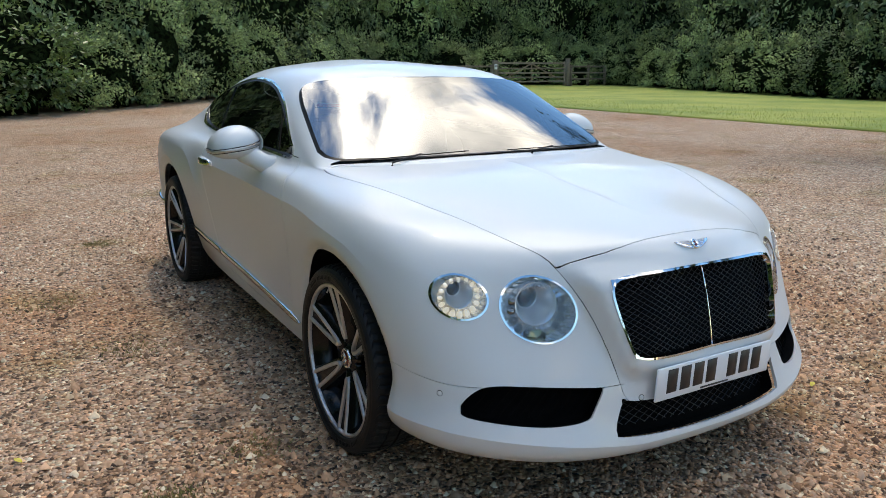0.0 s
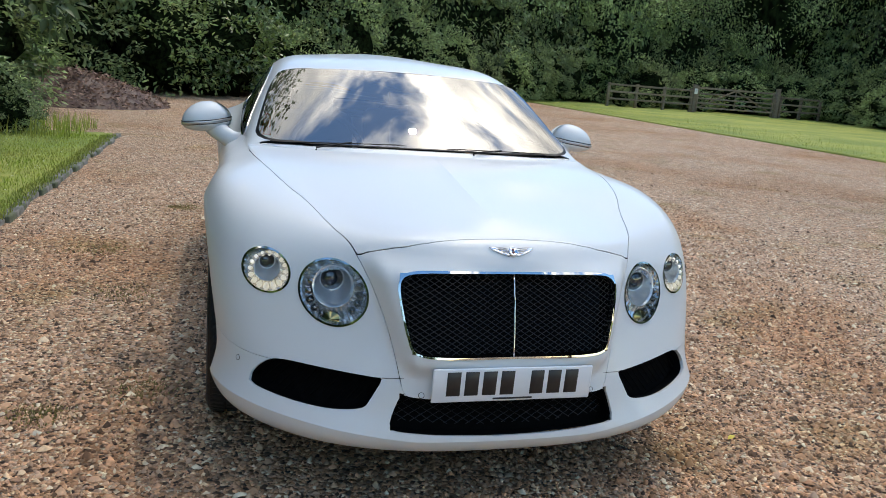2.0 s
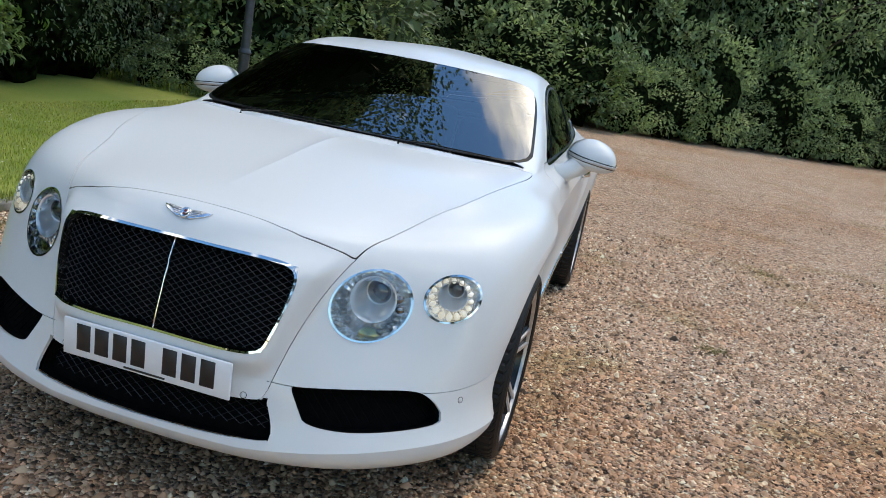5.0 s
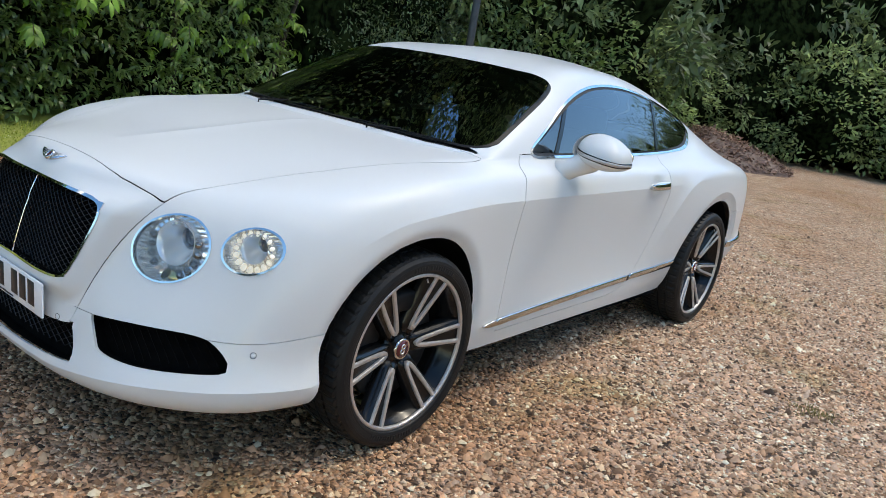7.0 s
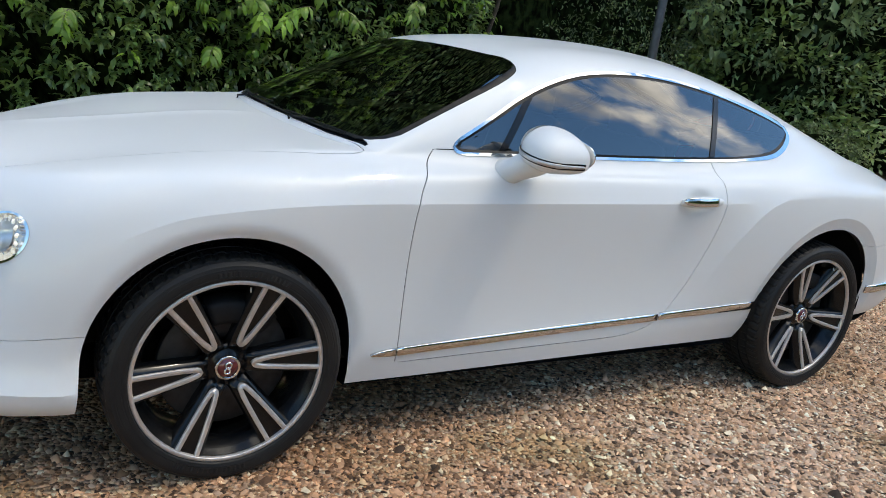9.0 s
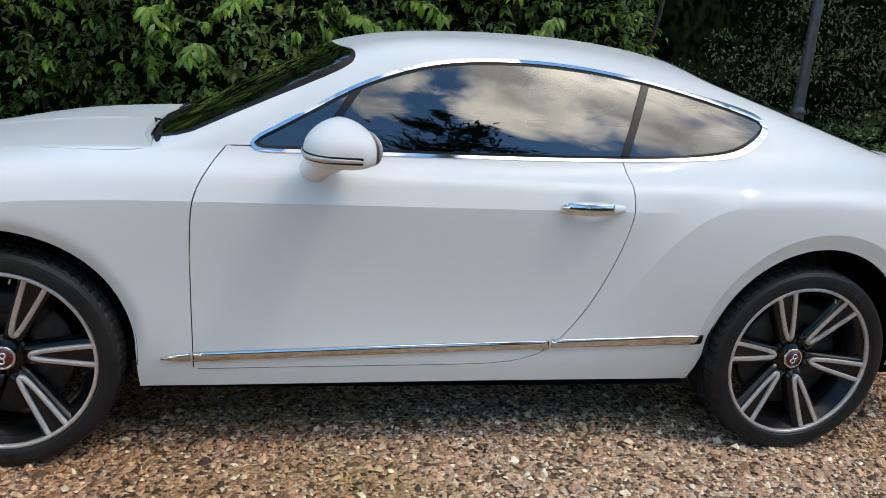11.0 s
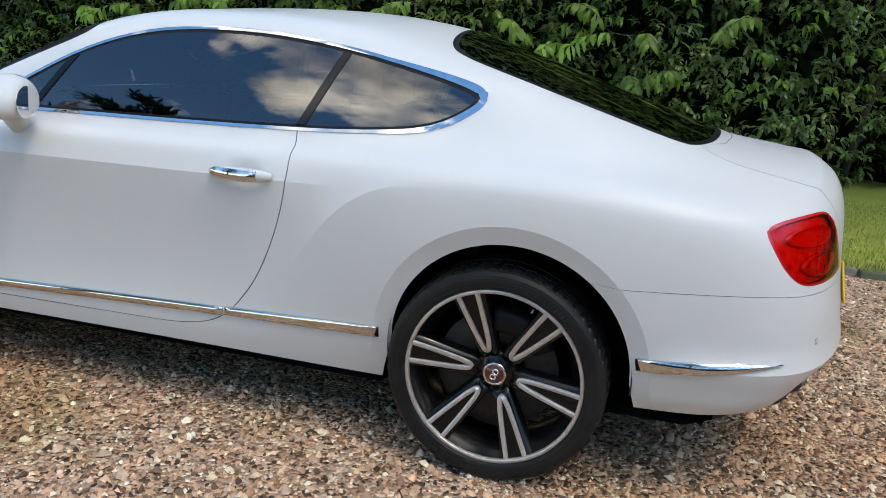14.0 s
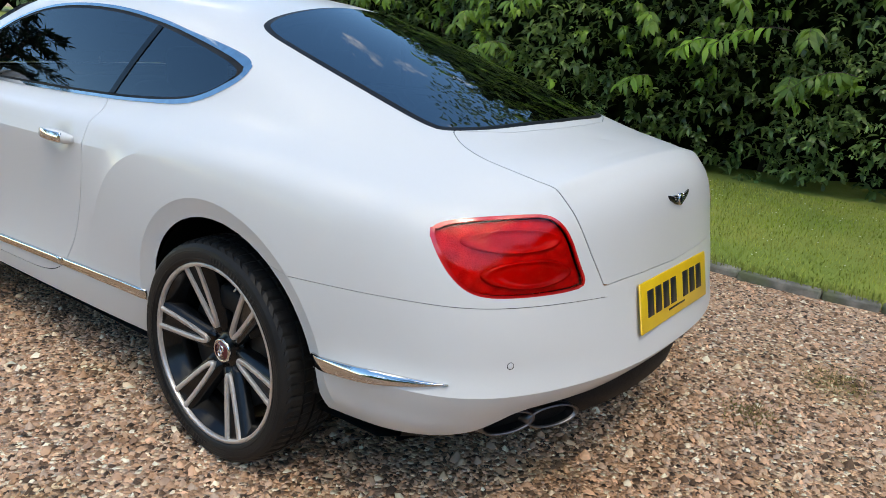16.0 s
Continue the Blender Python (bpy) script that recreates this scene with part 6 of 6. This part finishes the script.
def laurel_hedge():
    """The tall clipped-and-grown-out laurel hedge beside the lawn."""
    r = np.random.default_rng(11)
    y0, y1, x_face, tall = -8.2, 4.2, -5.75, 4.6
    hedge = new("laurel_hedge")
    hedge.location = (x_face - .9, (y0 + y1) / 2, .04)
    tagged(hedge, "tall glossy green laurel hedge growing along the lawn", "hedge")
    off = -np.array(hedge.location)

    def bulge(y, z):
        return np.array([.38 * noise.noise(Vector((yy * .55, zz * .8, 1.7))) + .22 * noise.noise(Vector((yy * 1.6, zz * 1.9, 4.1))) for yy, zz in zip(y, z)])

    def swell(y):
        return .95 * np.exp(-((y + .9) / 1.35) ** 2)

    def face_points(n, lo, depth):
        u = r.random(n)
        y = y0 - .3 + (y1 - y0 + .6) * r.random(n)
        z = lo + (tall - lo) * u
        x = x_face + swell(y) + bulge(y, z) - depth * r.random(n) - .12 * (z / tall) ** 2 + np.where(z < .5, -.25, 0)
        end = np.clip((y - (y1 - .9)) / .9, 0, 1)
        x -= .95 * end ** 2
        out = np.stack([np.ones(n), .25 * r.normal(size=n) + 1.6 * end, .35 + .3 * r.normal(size=n)], 1)
        return np.stack([x, y, z], 1) + off, out

    for nm, n, per, L, mat_, lo, depth, hang, spr in (("leaves", 2600, 7, .115, LAUREL, .10, .28, .35, .55), ("inner_leaves", 2200, 6, .12, LAUREL, .05, .75, .2, .8), ("small_leaves", 3000, 7, .065, LAUREL, .1, .2, .1, .8), ("young_leaves", 480, 8, .125, LAUREL_YOUNG, .9, -.12, .95, .55)):
        pts, out = face_points(n, lo, depth)
        if nm == "small_leaves":
            pts = pts[np.array([noise.noise(Vector(p * .7)) > -.05 for p in pts])][:1600]
            out = out[:len(pts)]
        at, tip, face = shoots(pts, out, per, L, spr, hang, 3)
        k = len(at)
        me = leaves(nm, at, tip, face, L * r.uniform(.7, 1.25, k), L * r.uniform(.30, .42, k), mat_)
        ob = tagged(new(nm, me), kind="stuff")
        ob.parent = hedge
    # long drooping sprays of young leaves
    for k in range(90):
        pts, out = face_points(1, 1.0, -.05)
        p, a = Vector(pts[0]), r.uniform(-1, 1)
        d = Vector((.75, a, .25)).normalized()
        size = r.uniform(.45, .85)
        path = [p + d * (size * f) + Vector((0, 0, -.28 * size * f * f * 1.6)) for f in (0, .25, .5, .75, 1)]
        spray = part("twig", tube(path, [.006, .005, .004, .003, .002], 5), BARK, hedge)
        m = r.integers(20, 34)
        f = np.sort(r.uniform(.15, 1.02, m))
        at = np.array([tuple(p + d * (size * q) + Vector((0, 0, -.28 * size * q * q * 1.6))) for q in f])
        tip = unit(np.array([tuple(d)]) * .55 + np.stack([r.normal(0, .35, m), np.where(np.arange(m) % 2, .55, -.55) + r.normal(0, .2, m), -r.uniform(.5, 1.2, m)], 1))
        face = unit(np.array([[.8, 0, .7]]) + r.normal(0, .3, (m, 3)))
        ob = tagged(new("young_leaves", leaves("young_leaves", at, tip, face, r.uniform(.12, .19, m), r.uniform(.040, .058, m), LAUREL_YOUNG)), kind="stuff")
        ob.parent = spray
    # white blossom among the leaves
    for k in range(9):
        pts, out = face_points(1, 1.1, -.10)
        m = 26
        at = pts[0] + r.normal(0, .045, (m, 3))
        ob = tagged(new("blossom", card_leaves("blossom", at, r.normal(size=(m, 3)) + np.array([1.0, 0, .4]), r.normal(size=(m, 3)) + np.array([1.5, 0, .8]), r.uniform(.014, .024, m), r.uniform(.012, .02, m), PETAL)), kind="stuff")
        ob.parent = hedge
    # added near-black lumps stand in for the shade behind the hedge's leaves
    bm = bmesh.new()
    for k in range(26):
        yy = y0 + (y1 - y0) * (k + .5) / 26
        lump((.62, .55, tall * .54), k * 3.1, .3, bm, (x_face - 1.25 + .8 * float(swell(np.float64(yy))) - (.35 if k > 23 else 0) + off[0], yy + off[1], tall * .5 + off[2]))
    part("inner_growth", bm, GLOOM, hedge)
    for k in range(9):
        yy = y0 + .6 + (y1 - y0 - 1) * k / 8 + off[1]
        a = Vector((x_face - .9 + off[0], yy, 0))
        part("stem", tube([a, a + Vector((.12, .1 * (-1) ** k, .9)), a + Vector((.3, .25 * (-1) ** k, 1.9)), a + Vector((.42, .3, 2.8))], [.05, .04, .03, .015], 7), BARK, hedge)
    return hedge


laurel_hedge()

# daisies and clover heads in the lawn
q = np.random.default_rng(21)
n = 420
at = np.stack([q.uniform(-5.4, -2.7, n), q.uniform(-2.5, 7, n), q.uniform(.075, .095, n)], 1)
a = q.uniform(0, 6.28, n)
DAISY = material("white_petals", (.78, .78, .72), .7, 0, (.66, .66, .55), 40)
tagged(new("daisies", card_leaves("daisies", at, np.stack([np.cos(a), np.sin(a), .1 * np.ones(n)], 1), np.tile((0, 0, 1.0), (n, 1)), q.uniform(.012, .020, n), q.uniform(.012, .018, n), DAISY)), "tiny white daisies and clover heads in the lawn", "flowers", kind="stuff")


def shrub_mesh(seed, count, mat_, leaf, radii=(1.6, 1.6, 2.0), clumps=70):
    """Leaves of one shrub or low crown, in many clumps with gaps; the shrub stands on z = 0."""
    r = np.random.default_rng(seed)
    d = unit(r.normal(size=(clumps, 3)))
    d[:, 2] = np.abs(d[:, 2]) * 1.2 - .55
    d = unit(d)
    centre = d * np.array(radii) * r.uniform(.72, 1.05, (clumps, 1)) + np.array([0, 0, radii[2] * .62])
    centre[:, 2] = np.maximum(centre[:, 2], .15)
    which = r.integers(0, clumps, count)
    size = r.uniform(.22, .48, clumps)[which]
    q = unit(r.normal(size=(count, 3)))
    at = centre[which] + q * (size * r.uniform(.3, 1.0, count) ** .5)[:, None] * np.array([1, 1, .62])
    at[:, 2] = np.maximum(at[:, 2], .03)
    out = unit(q + d[which])
    tip = unit(out + r.normal(0, .6, (count, 3)) + np.array([0, 0, -.25]))
    face = unit(np.array([0, 0, 1.0]) + .7 * out + r.normal(0, .4, (count, 3)))
    return card_leaves("foliage", at, tip, face, leaf * r.uniform(.7, 1.4, count), leaf * r.uniform(.4, .65, count), mat_)


def shrub(seed, mat_, leaf, count, label, radii=(1.6, 1.6, 2.0), clumps=70):
    ob = new("shrub")
    tagged(ob, label, "shrub", "shrubs along the wood's edge")
    f = tagged(new("foliage", shrub_mesh(seed, count, mat_, leaf, radii, clumps)), kind="stuff")
    f.parent = ob
    # added core, its near-black standing for shade within the shrub
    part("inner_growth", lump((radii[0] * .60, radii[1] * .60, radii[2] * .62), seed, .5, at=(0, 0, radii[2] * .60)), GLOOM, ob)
    for k in range(3):
        a = 2.1 * k + seed
        part("stem", tube([(.15 * math.cos(a), .15 * math.sin(a), -.05), (.4 * math.cos(a), .4 * math.sin(a), .9), (.8 * math.cos(a), .8 * math.sin(a), 1.8)], [.06, .045, .02], 6), BARK, ob)
    return ob


KINDS = [shrub(1, SHRUB_LEAF, .098, 4000, "dense dark green rhododendron shrub"), shrub(2, SHRUB_LEAF, .11, 3900, "rounded green shrub at the wood's edge"),
         shrub(3, WOOD_LEAF, .145, 3100, "leafy green woodland shrub"), shrub(4, SUNNY_LEAF, .135, 3100, "pale green leafy shrub, leaf colour lightened for sunlight"),
         shrub(5, LAUREL, .155, 3500, "glossy green laurel bush at the wood's edge"),
         shrub(6, WOOD_LEAF, .15, 2300, "tall green thicket in the wood", clumps=40), shrub(7, SHRUB_LEAF, .15, 2300, "dark green thicket in the wood", clumps=40),
         shrub(8, SUNNY_LEAF, .062, 4600, "tall trees closing the wood, pale leaves lightened for sunlight", clumps=46),
         shrub(9, SHADED_LEAF, .052, 6800, "fine-leaved bush past the hedge, leaf colour darkened for shade", clumps=80)]
used = set()


def plant(kind, x, y, scale, turn, tall=1.0):
    ob = KINDS[kind]
    m = pose(x, y, 0, 0, 0, turn)
    if kind in used:
        ob = copy_thing(ob, m)
    used.add(kind)
    ob.matrix_basis = m @ Matrix.Diagonal((scale, scale, scale * tall, 1))
    return ob


# the edge of the wood, from beside the lawn round the far end of the drive to the far lawn
EDGE = [(-34, 3), (-24, 7), (-14, 9.2), (-9, 9.4), (-5.6, 9.6), (-5.2, 13), (-5.4, 18), (-1.6, 20.6), (4.5, 26.8), (13, 35.5), (21, 43.5), (38, 44), (37, 36), (33, 26.5), (30.2, 17), (29.2, 9), (29.5, 0), (31, -10)]
line = [Vector(p).to_3d() for p in EDGE]
r = random.Random(5)
for a, b in zip(line, line[1:]):
    run = (b - a).length
    count = max(2, round(run / 2.15))
    aside = Vector((-(b - a).y, (b - a).x, 0)).normalized()
    for k in range(count):
        p = a.lerp(b, (k + .5) / count)
        # plants picked by place get the leaf with sunlight in its colour
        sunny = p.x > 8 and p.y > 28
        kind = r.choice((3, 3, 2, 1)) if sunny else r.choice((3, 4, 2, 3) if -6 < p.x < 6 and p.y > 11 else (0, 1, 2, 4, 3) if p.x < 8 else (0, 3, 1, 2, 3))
        q = p + aside * r.uniform(.2, .9) * 1.3
        plant(kind, q.x, q.y, r.uniform(.85, 1.2), r.uniform(0, 360), r.uniform(.8, 1.15))
        for row, (far, size, tall) in enumerate(((2.6, 1.45, 1.35), (5.2, 2.0, 1.7))):
            if row == 1 and k % 2:
                continue
            q = p + aside * (far + r.uniform(-.5, .5))
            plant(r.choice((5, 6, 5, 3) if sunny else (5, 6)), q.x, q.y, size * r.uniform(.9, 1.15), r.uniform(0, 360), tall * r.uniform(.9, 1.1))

# brambles and low growth at the foot of the wood
for x, y, s in ((-3.9, 7.9, .28), (-5.7, 7.8, .3), (-6.9, 7.7, .3), (-8.6, 7.8, .34), (-10.6, 7.9, .4), (-4.6, 7.7, .22), (-6.4, 8.1, .42), (-5.1, 8.3, .36), (-7.8, 8.2, .45), (-4.3, 8.8, .4), (-9.5, 8.3, .5), (22.6, 40, .5), (24.3, 40.3, .45), (29, 41, .5), (35.6, 40.5, .7), (26, 43, 1.2), (30, 43.2, 1.1), (33.5, 43, 1.2), (36.5, 42, 1.2), (38.5, 40, 1.2)):
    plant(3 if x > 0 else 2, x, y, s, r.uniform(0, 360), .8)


for x, y, s in ((41, 45, 2.2), (44, 41, 2.2), (39, 49, 2.4), (46, 46, 2.6), (34, 50, 2.2)):
    plant(7, x, y, s, r.uniform(0, 360), 1.5)
# dense growth past the end of the hedge
# kind 8 carries this corner's shade in its leaf colour
for x, y, s, tall in ((-7.4, 4.9, 1.0, 1.3), (-8.0, 6.4, 1.05, 1.35), (-8.4, 7.7, 1.1, 1.4), (-9.6, 4.6, 1.5, 1.6), (-10.4, 6.6, 1.6, 1.6), (-12, 5.5, 1.9, 1.7), (-12.4, 8, 1.9, 1.8), (-8.6, 3.2, 1.3, 1.6)):
    plant(8, x, y, s, r.uniform(0, 360), tall)
# taller woods behind, closing the view
for k in range(22):
    a = k / 21
    plant(7, 8 + 52 * a - 14 * max(0, a - .6) ** 2 * 6, 57 - 62 * max(0, a - .45), r.uniform(3.0, 3.8), r.uniform(0, 360), r.uniform(1.6, 2.0))
for k in range(8):
    plant(7, -22 + 4.2 * k, 26 + 3.4 * k, r.uniform(2.6, 3.2), r.uniform(0, 360), 1.8)
# the far side of the open lawn
for k in range(16):
    a = k / 15
    plant(r.choice((5, 6)), -52 + 50 * a, -22 - 34 * a ** .6, r.uniform(1.8, 2.6), r.uniform(0, 360), 1.4)


def wood_tree(x, y, tall, lean, seed, mat_=None, dense=False, label="tall broad-leaved tree in the wood"):
    """A trunk with limbs, and a crown of many clumps."""
    q = np.random.default_rng(seed)
    tree = new("tree")
    tree.location = (x, y, 0)
    tagged(tree, label, "tree", "trees of the wood")
    top = Vector((lean, lean * .5, tall * .62))
    part("trunk", tube([(0, 0, -.1), (lean * .2, 0, tall * .15), (lean * .5, lean * .2, tall * .35), top], [.26, .21, .17, .09], 10), BARK, tree)
    pts = []
    for k in range(9):
        a, z = k * 2.4 + seed, tall * (.26 + .045 * k)
        base = Vector((lean * z / tall, lean * .4 * z / tall, z))
        end = base + Vector((math.cos(a), math.sin(a), .45)) * (tall * (.24 - .012 * k))
        part("limb", tube([base, base.lerp(end, .5) + Vector((0, 0, .15)), end], [.08, .05, .02], 6), BARK, tree)
        pts += [base.lerp(end, .7), end, end + Vector((0, 0, tall * .08))]
    pts.append(top + Vector((0, 0, tall * .2)))
    pts = np.array([tuple(p) for p in pts])
    n = int(5400 * (tall / 12) ** 3) if dense else 4200
    which = q.integers(0, len(pts), n)
    d = unit(q.normal(size=(n, 3)))
    at = pts[which] + d * (q.uniform(.2, 1, n) ** .5 * tall * .115)[:, None]
    tip = unit(d + q.normal(0, .6, (n, 3)) - np.array([0, 0, .3]))
    face = unit(np.array([0, 0, 1.0]) + .6 * d + q.normal(0, .4, (n, 3)))
    me = card_leaves("crown", at, tip, face, (.15 if dense else .20) * q.uniform(.7, 1.4, n), (.11 if dense else .12) * q.uniform(.7, 1.3, n), mat_ or WOOD_LEAF)
    ob = tagged(new("crown", me), kind="stuff")
    ob.parent = tree
    # added near-black core closes the crown and stands for its inner shade
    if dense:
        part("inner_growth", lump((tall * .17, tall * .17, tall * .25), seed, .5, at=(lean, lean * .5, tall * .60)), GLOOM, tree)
    return tree


# far crowns take the lightened leaf, so they look sunlit by colour
for k, (x, y, tall) in enumerate(((-12, 15, 13), (-8.5, 17, 12), (-7.6, 24, 13), (-.5, 31, 13), (4, 32, 13), (11, 40, 13), (20, 49, 14), (30, 49, 13), (43, 38, 13), (38, 25, 12), (36, 13, 13), (36, 2, 12), (-11.5, -5, 7), (-11, 0.5, 16), (-10.2, 4.5, 16.5), (27, 47.5, 12), (33, 48.5, 13), (40, 46, 12), (-18, 13, 12), (-9, 9.8, 24), (-10.5, 11.5, 17), (-13, 8.5, 16), (46, 34, 17), (42, 29, 16), (41, 40, 18), (40, 33, 17), (17, 44.5, 16), (24, 50, 17), (30, 53, 17), (8, 35.5, 15), (-7, 27, 15), (-30, -34, 13), (-22, -44, 14))):
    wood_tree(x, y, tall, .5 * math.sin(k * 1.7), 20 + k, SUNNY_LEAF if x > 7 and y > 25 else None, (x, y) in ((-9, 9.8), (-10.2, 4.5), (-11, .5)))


def pine(x, y, tall, seed):
    """A conifer with flat layered boughs, behind the camera; the car's glass mirrors it."""
    q = np.random.default_rng(seed)
    tree = new("pine_tree")
    tree.location = (x, y, 0)
    tagged(tree, "dark conifer with flat layered boughs", "tree", "conifers by the drive")
    part("trunk", tube([(0, 0, -.1), (.1, 0, tall * .5), (.15, .1, tall)], [.24, .16, .03], 9), BARK, tree)
    at, tip = [], []
    for k in range(26):
        z = tall * (.30 + .68 * k / 26)
        a = k * 2.4
        reach = (tall * .34) * (1 - (z / tall) ** 1.5) + .5
        end = Vector((math.cos(a) * reach, math.sin(a) * reach, z + .12 * reach))
        part("bough", tube([(0, 0, z), (end * .6 + Vector((0, 0, .4 * z)))[:], end], [.05, .03, .01], 5), BARK, tree)
        m = int(240 * reach / 3 + 60)
        f = q.uniform(.25, 1.05, m)
        o = q.normal(0, .16 * reach, (m, 2))
        at.append(np.stack([end.x * f + o[:, 0], end.y * f + o[:, 1], z + .12 * reach * f + q.normal(0, .07, m)], 1))
        tip.append(np.stack([np.full(m, math.cos(a)), np.full(m, math.sin(a)), np.full(m, .15)], 1) + q.normal(0, .5, (m, 3)))
    at, tip = np.concatenate(at), np.concatenate(tip)
    n = len(at)
    me = card_leaves("needles", at, tip, np.tile((0, 0, 1.0), (n, 1)) + q.normal(0, .3, (n, 3)), q.uniform(.2, .42, n), q.uniform(.05, .11, n), NEEDLE)
    ob = tagged(new("needles", me), kind="stuff")
    ob.parent = tree
    return tree


pine(12.5, 3.4, 13.0, 3), pine(8.6, -6.8, 7.5, 4), pine(5.0, -12.5, 6.5, 6)


# ---- lamp post, gate and fence, heap ----
POST_PAINT = material("dark_grey_paint", (.050, .054, .060), .45, .2, (.035, .038, .042), 20, bump=.1, bump_scale=80)
OLD_WOOD = material("weathered_wood", (.25, .195, .14), .9, 0, (.14, .11, .08), 9, (.35, .65), bump=.5, bump_scale=50, objects=.2)
MULCH = material("leaf_mulch", (.20, .125, .095), .95, 0, (.09, .055, .045), 22, (.35, .65), bump=1.0, bump_scale=40, third=(.26, .19, .15), third_scale=5)
MULCH_BITS = leaf_material("dead_leaves", (.27, .165, .12), (.14, .085, .065), .5, .8, .1, 3.0)
WHITE_SIGN = material("white_notice", (.72, .72, .70), .6, 0, (.62, .62, .60), 20)

lamp = new("lamp_post")
lamp.location = (-3.31, 4.14, .05)
tagged(lamp, "dark grey tapered lamp post on the lawn", "lamp post")
part("base_column", lathe([(-.1, .0), (-.1, .066), (.03, .065), (.98, .062), (1.0, .064)], 24, "z"), POST_PAINT, lamp)
part("collar", lathe([(.985, .062), (.99, .073), (1.005, .075), (1.03, .062), (1.05, .055)], 24, "z"), POST_PAINT, lamp)
part("shaft", lathe([(1.04, .052), (1.6, .047), (4.6, .034), (4.6, 0)], 24, "z"), POST_PAINT, lamp)
part("inspection_door", box(.008, .06, .42, (.061, -.012, .56), .003), POST_PAINT, lamp)
for z in (.34, .79):
    part("lock_bolt", box(.018, .016, .016, (.066, -.012, z), .004), POST_PAINT, lamp)

heap = new("leaf_heap")
heap.location = (-4.5, 15.2, 0)
tagged(heap, "low heap of reddish brown leaf mulch", "heap")
bm = bmesh.new()
bmesh.ops.create_grid(bm, x_segments=40, y_segments=40, size=1)
for v in bm.verts:
    d = v.co.length
    k = max(0, 1 - d ** 1.6)
    v.co = Vector((v.co.x * 2.3, v.co.y * 2.0, .72 * k + .10 * noise.noise(v.co * 4) * min(1, k * 3) + .05 * noise.noise(v.co * 11) * min(1, k * 3) - .02))
part("mulch", bm, MULCH, heap)
q = np.random.default_rng(3)
n = 5000
a, d = q.uniform(0, 2 * math.pi, n), q.uniform(0, 1, n) ** .5
at = np.stack([2.25 * d * np.cos(a), 1.95 * d * np.sin(a), .72 * np.clip(1 - d ** 1.6, 0, 1) + .02 + q.normal(0, .03, n)], 1)
ob = tagged(new("dead_leaf", card_leaves("dead_leaf", at, q.normal(size=(n, 3)) * (1, 1, .4), np.tile((0, 0, 1.0), (n, 1)) + q.normal(0, .4, (n, 3)), q.uniform(.06, .13, n), q.uniform(.03, .07, n), MULCH_BITS)), kind="stuff")
ob.parent = heap


def wobble(bm, seed, k=.008):
    for v in bm.verts:
        v.co += Vector(noise.noise_vector(v.co * 3 + Vector((seed, 0, 0)))) * k
    return bm


def post_part(x, y, h, w, parent, name="post"):
    return part(name, wobble(box(w, w, h, (x, y, h / 2 - .05), .012), x), OLD_WOOD, parent)


GY = 39.0
gate = new("field_gate")
gate.location = (0, 0, .03)
tagged(gate, "closed five-bar wooden field gate, weathered", "gate")
for x in (27.35, 32.9):
    part("stile", wobble(box(.09, .08, 1.62, (x, GY, .84), .01), x), OLD_WOOD, gate)
for k, z in enumerate((.32, .60, .88, 1.18, 1.52)):
    part("bar", wobble(box(5.5, .035, .10 if k < 4 else .12, (30.12, GY - .03, z), .008), z), OLD_WOOD, gate)
for x0, x1 in ((27.5, 30.1), (32.75, 30.1)):
    a, b = Vector((x0, GY + .03, .32)), Vector((x1, GY + .03, 1.5))
    part("brace", tube([a, b], .05, 6), OLD_WOOD, gate)
part("brace", box(.09, .04, 1.2, (30.12, GY + .03, .92), .008), OLD_WOOD, gate)
for x, h in ((27.1, 1.75), (33.2, 1.9)):
    gp = new("gate_post")
    gp.location = (x, GY, 0)
    tagged(gp, "thick square wooden gate post", "post", "gate posts")
    part("shaft", wobble(box(.24, .24, h, (0, 0, h / 2 - .05), .02), x), OLD_WOOD, gp)
    part("cap", box(.26, .26, .05, (0, 0, h - .04), .015), OLD_WOOD, gp)
notice = new("notice")
notice.location = (27.1, GY - .16, 1.32)
tagged(notice, "small white notice fixed to the gate post", "sign")
part("panel", box(.22, .02, .34, (0, 0, 0), .006), WHITE_SIGN, notice)
part("text_bar", box(.15, .004, .025, (0, -.012, .08), .001), PLATE_INK, notice)
part("text_bar", box(.15, .004, .025, (0, -.012, .02), .001), PLATE_INK, notice)
for x0, x1, count in ((21.2, 26.9, 4), (33.5, 36.6, 3)):
    fence = new("fence")
    fence.location = (0, 0, 0)
    tagged(fence, "weathered post-and-rail wooden fence beside the gate", "fence", "fences by the gate")
    for k in range(count):
        post_part(x0 + (x1 - x0) * k / (count - 1), GY, 1.5, .15, fence)
    for z in (.5, .92, 1.34):
        part("rail", wobble(box(x1 - x0 + .1, .05, .11, ((x0 + x1) / 2, GY - .09, z), .01), z + x0), OLD_WOOD, fence)
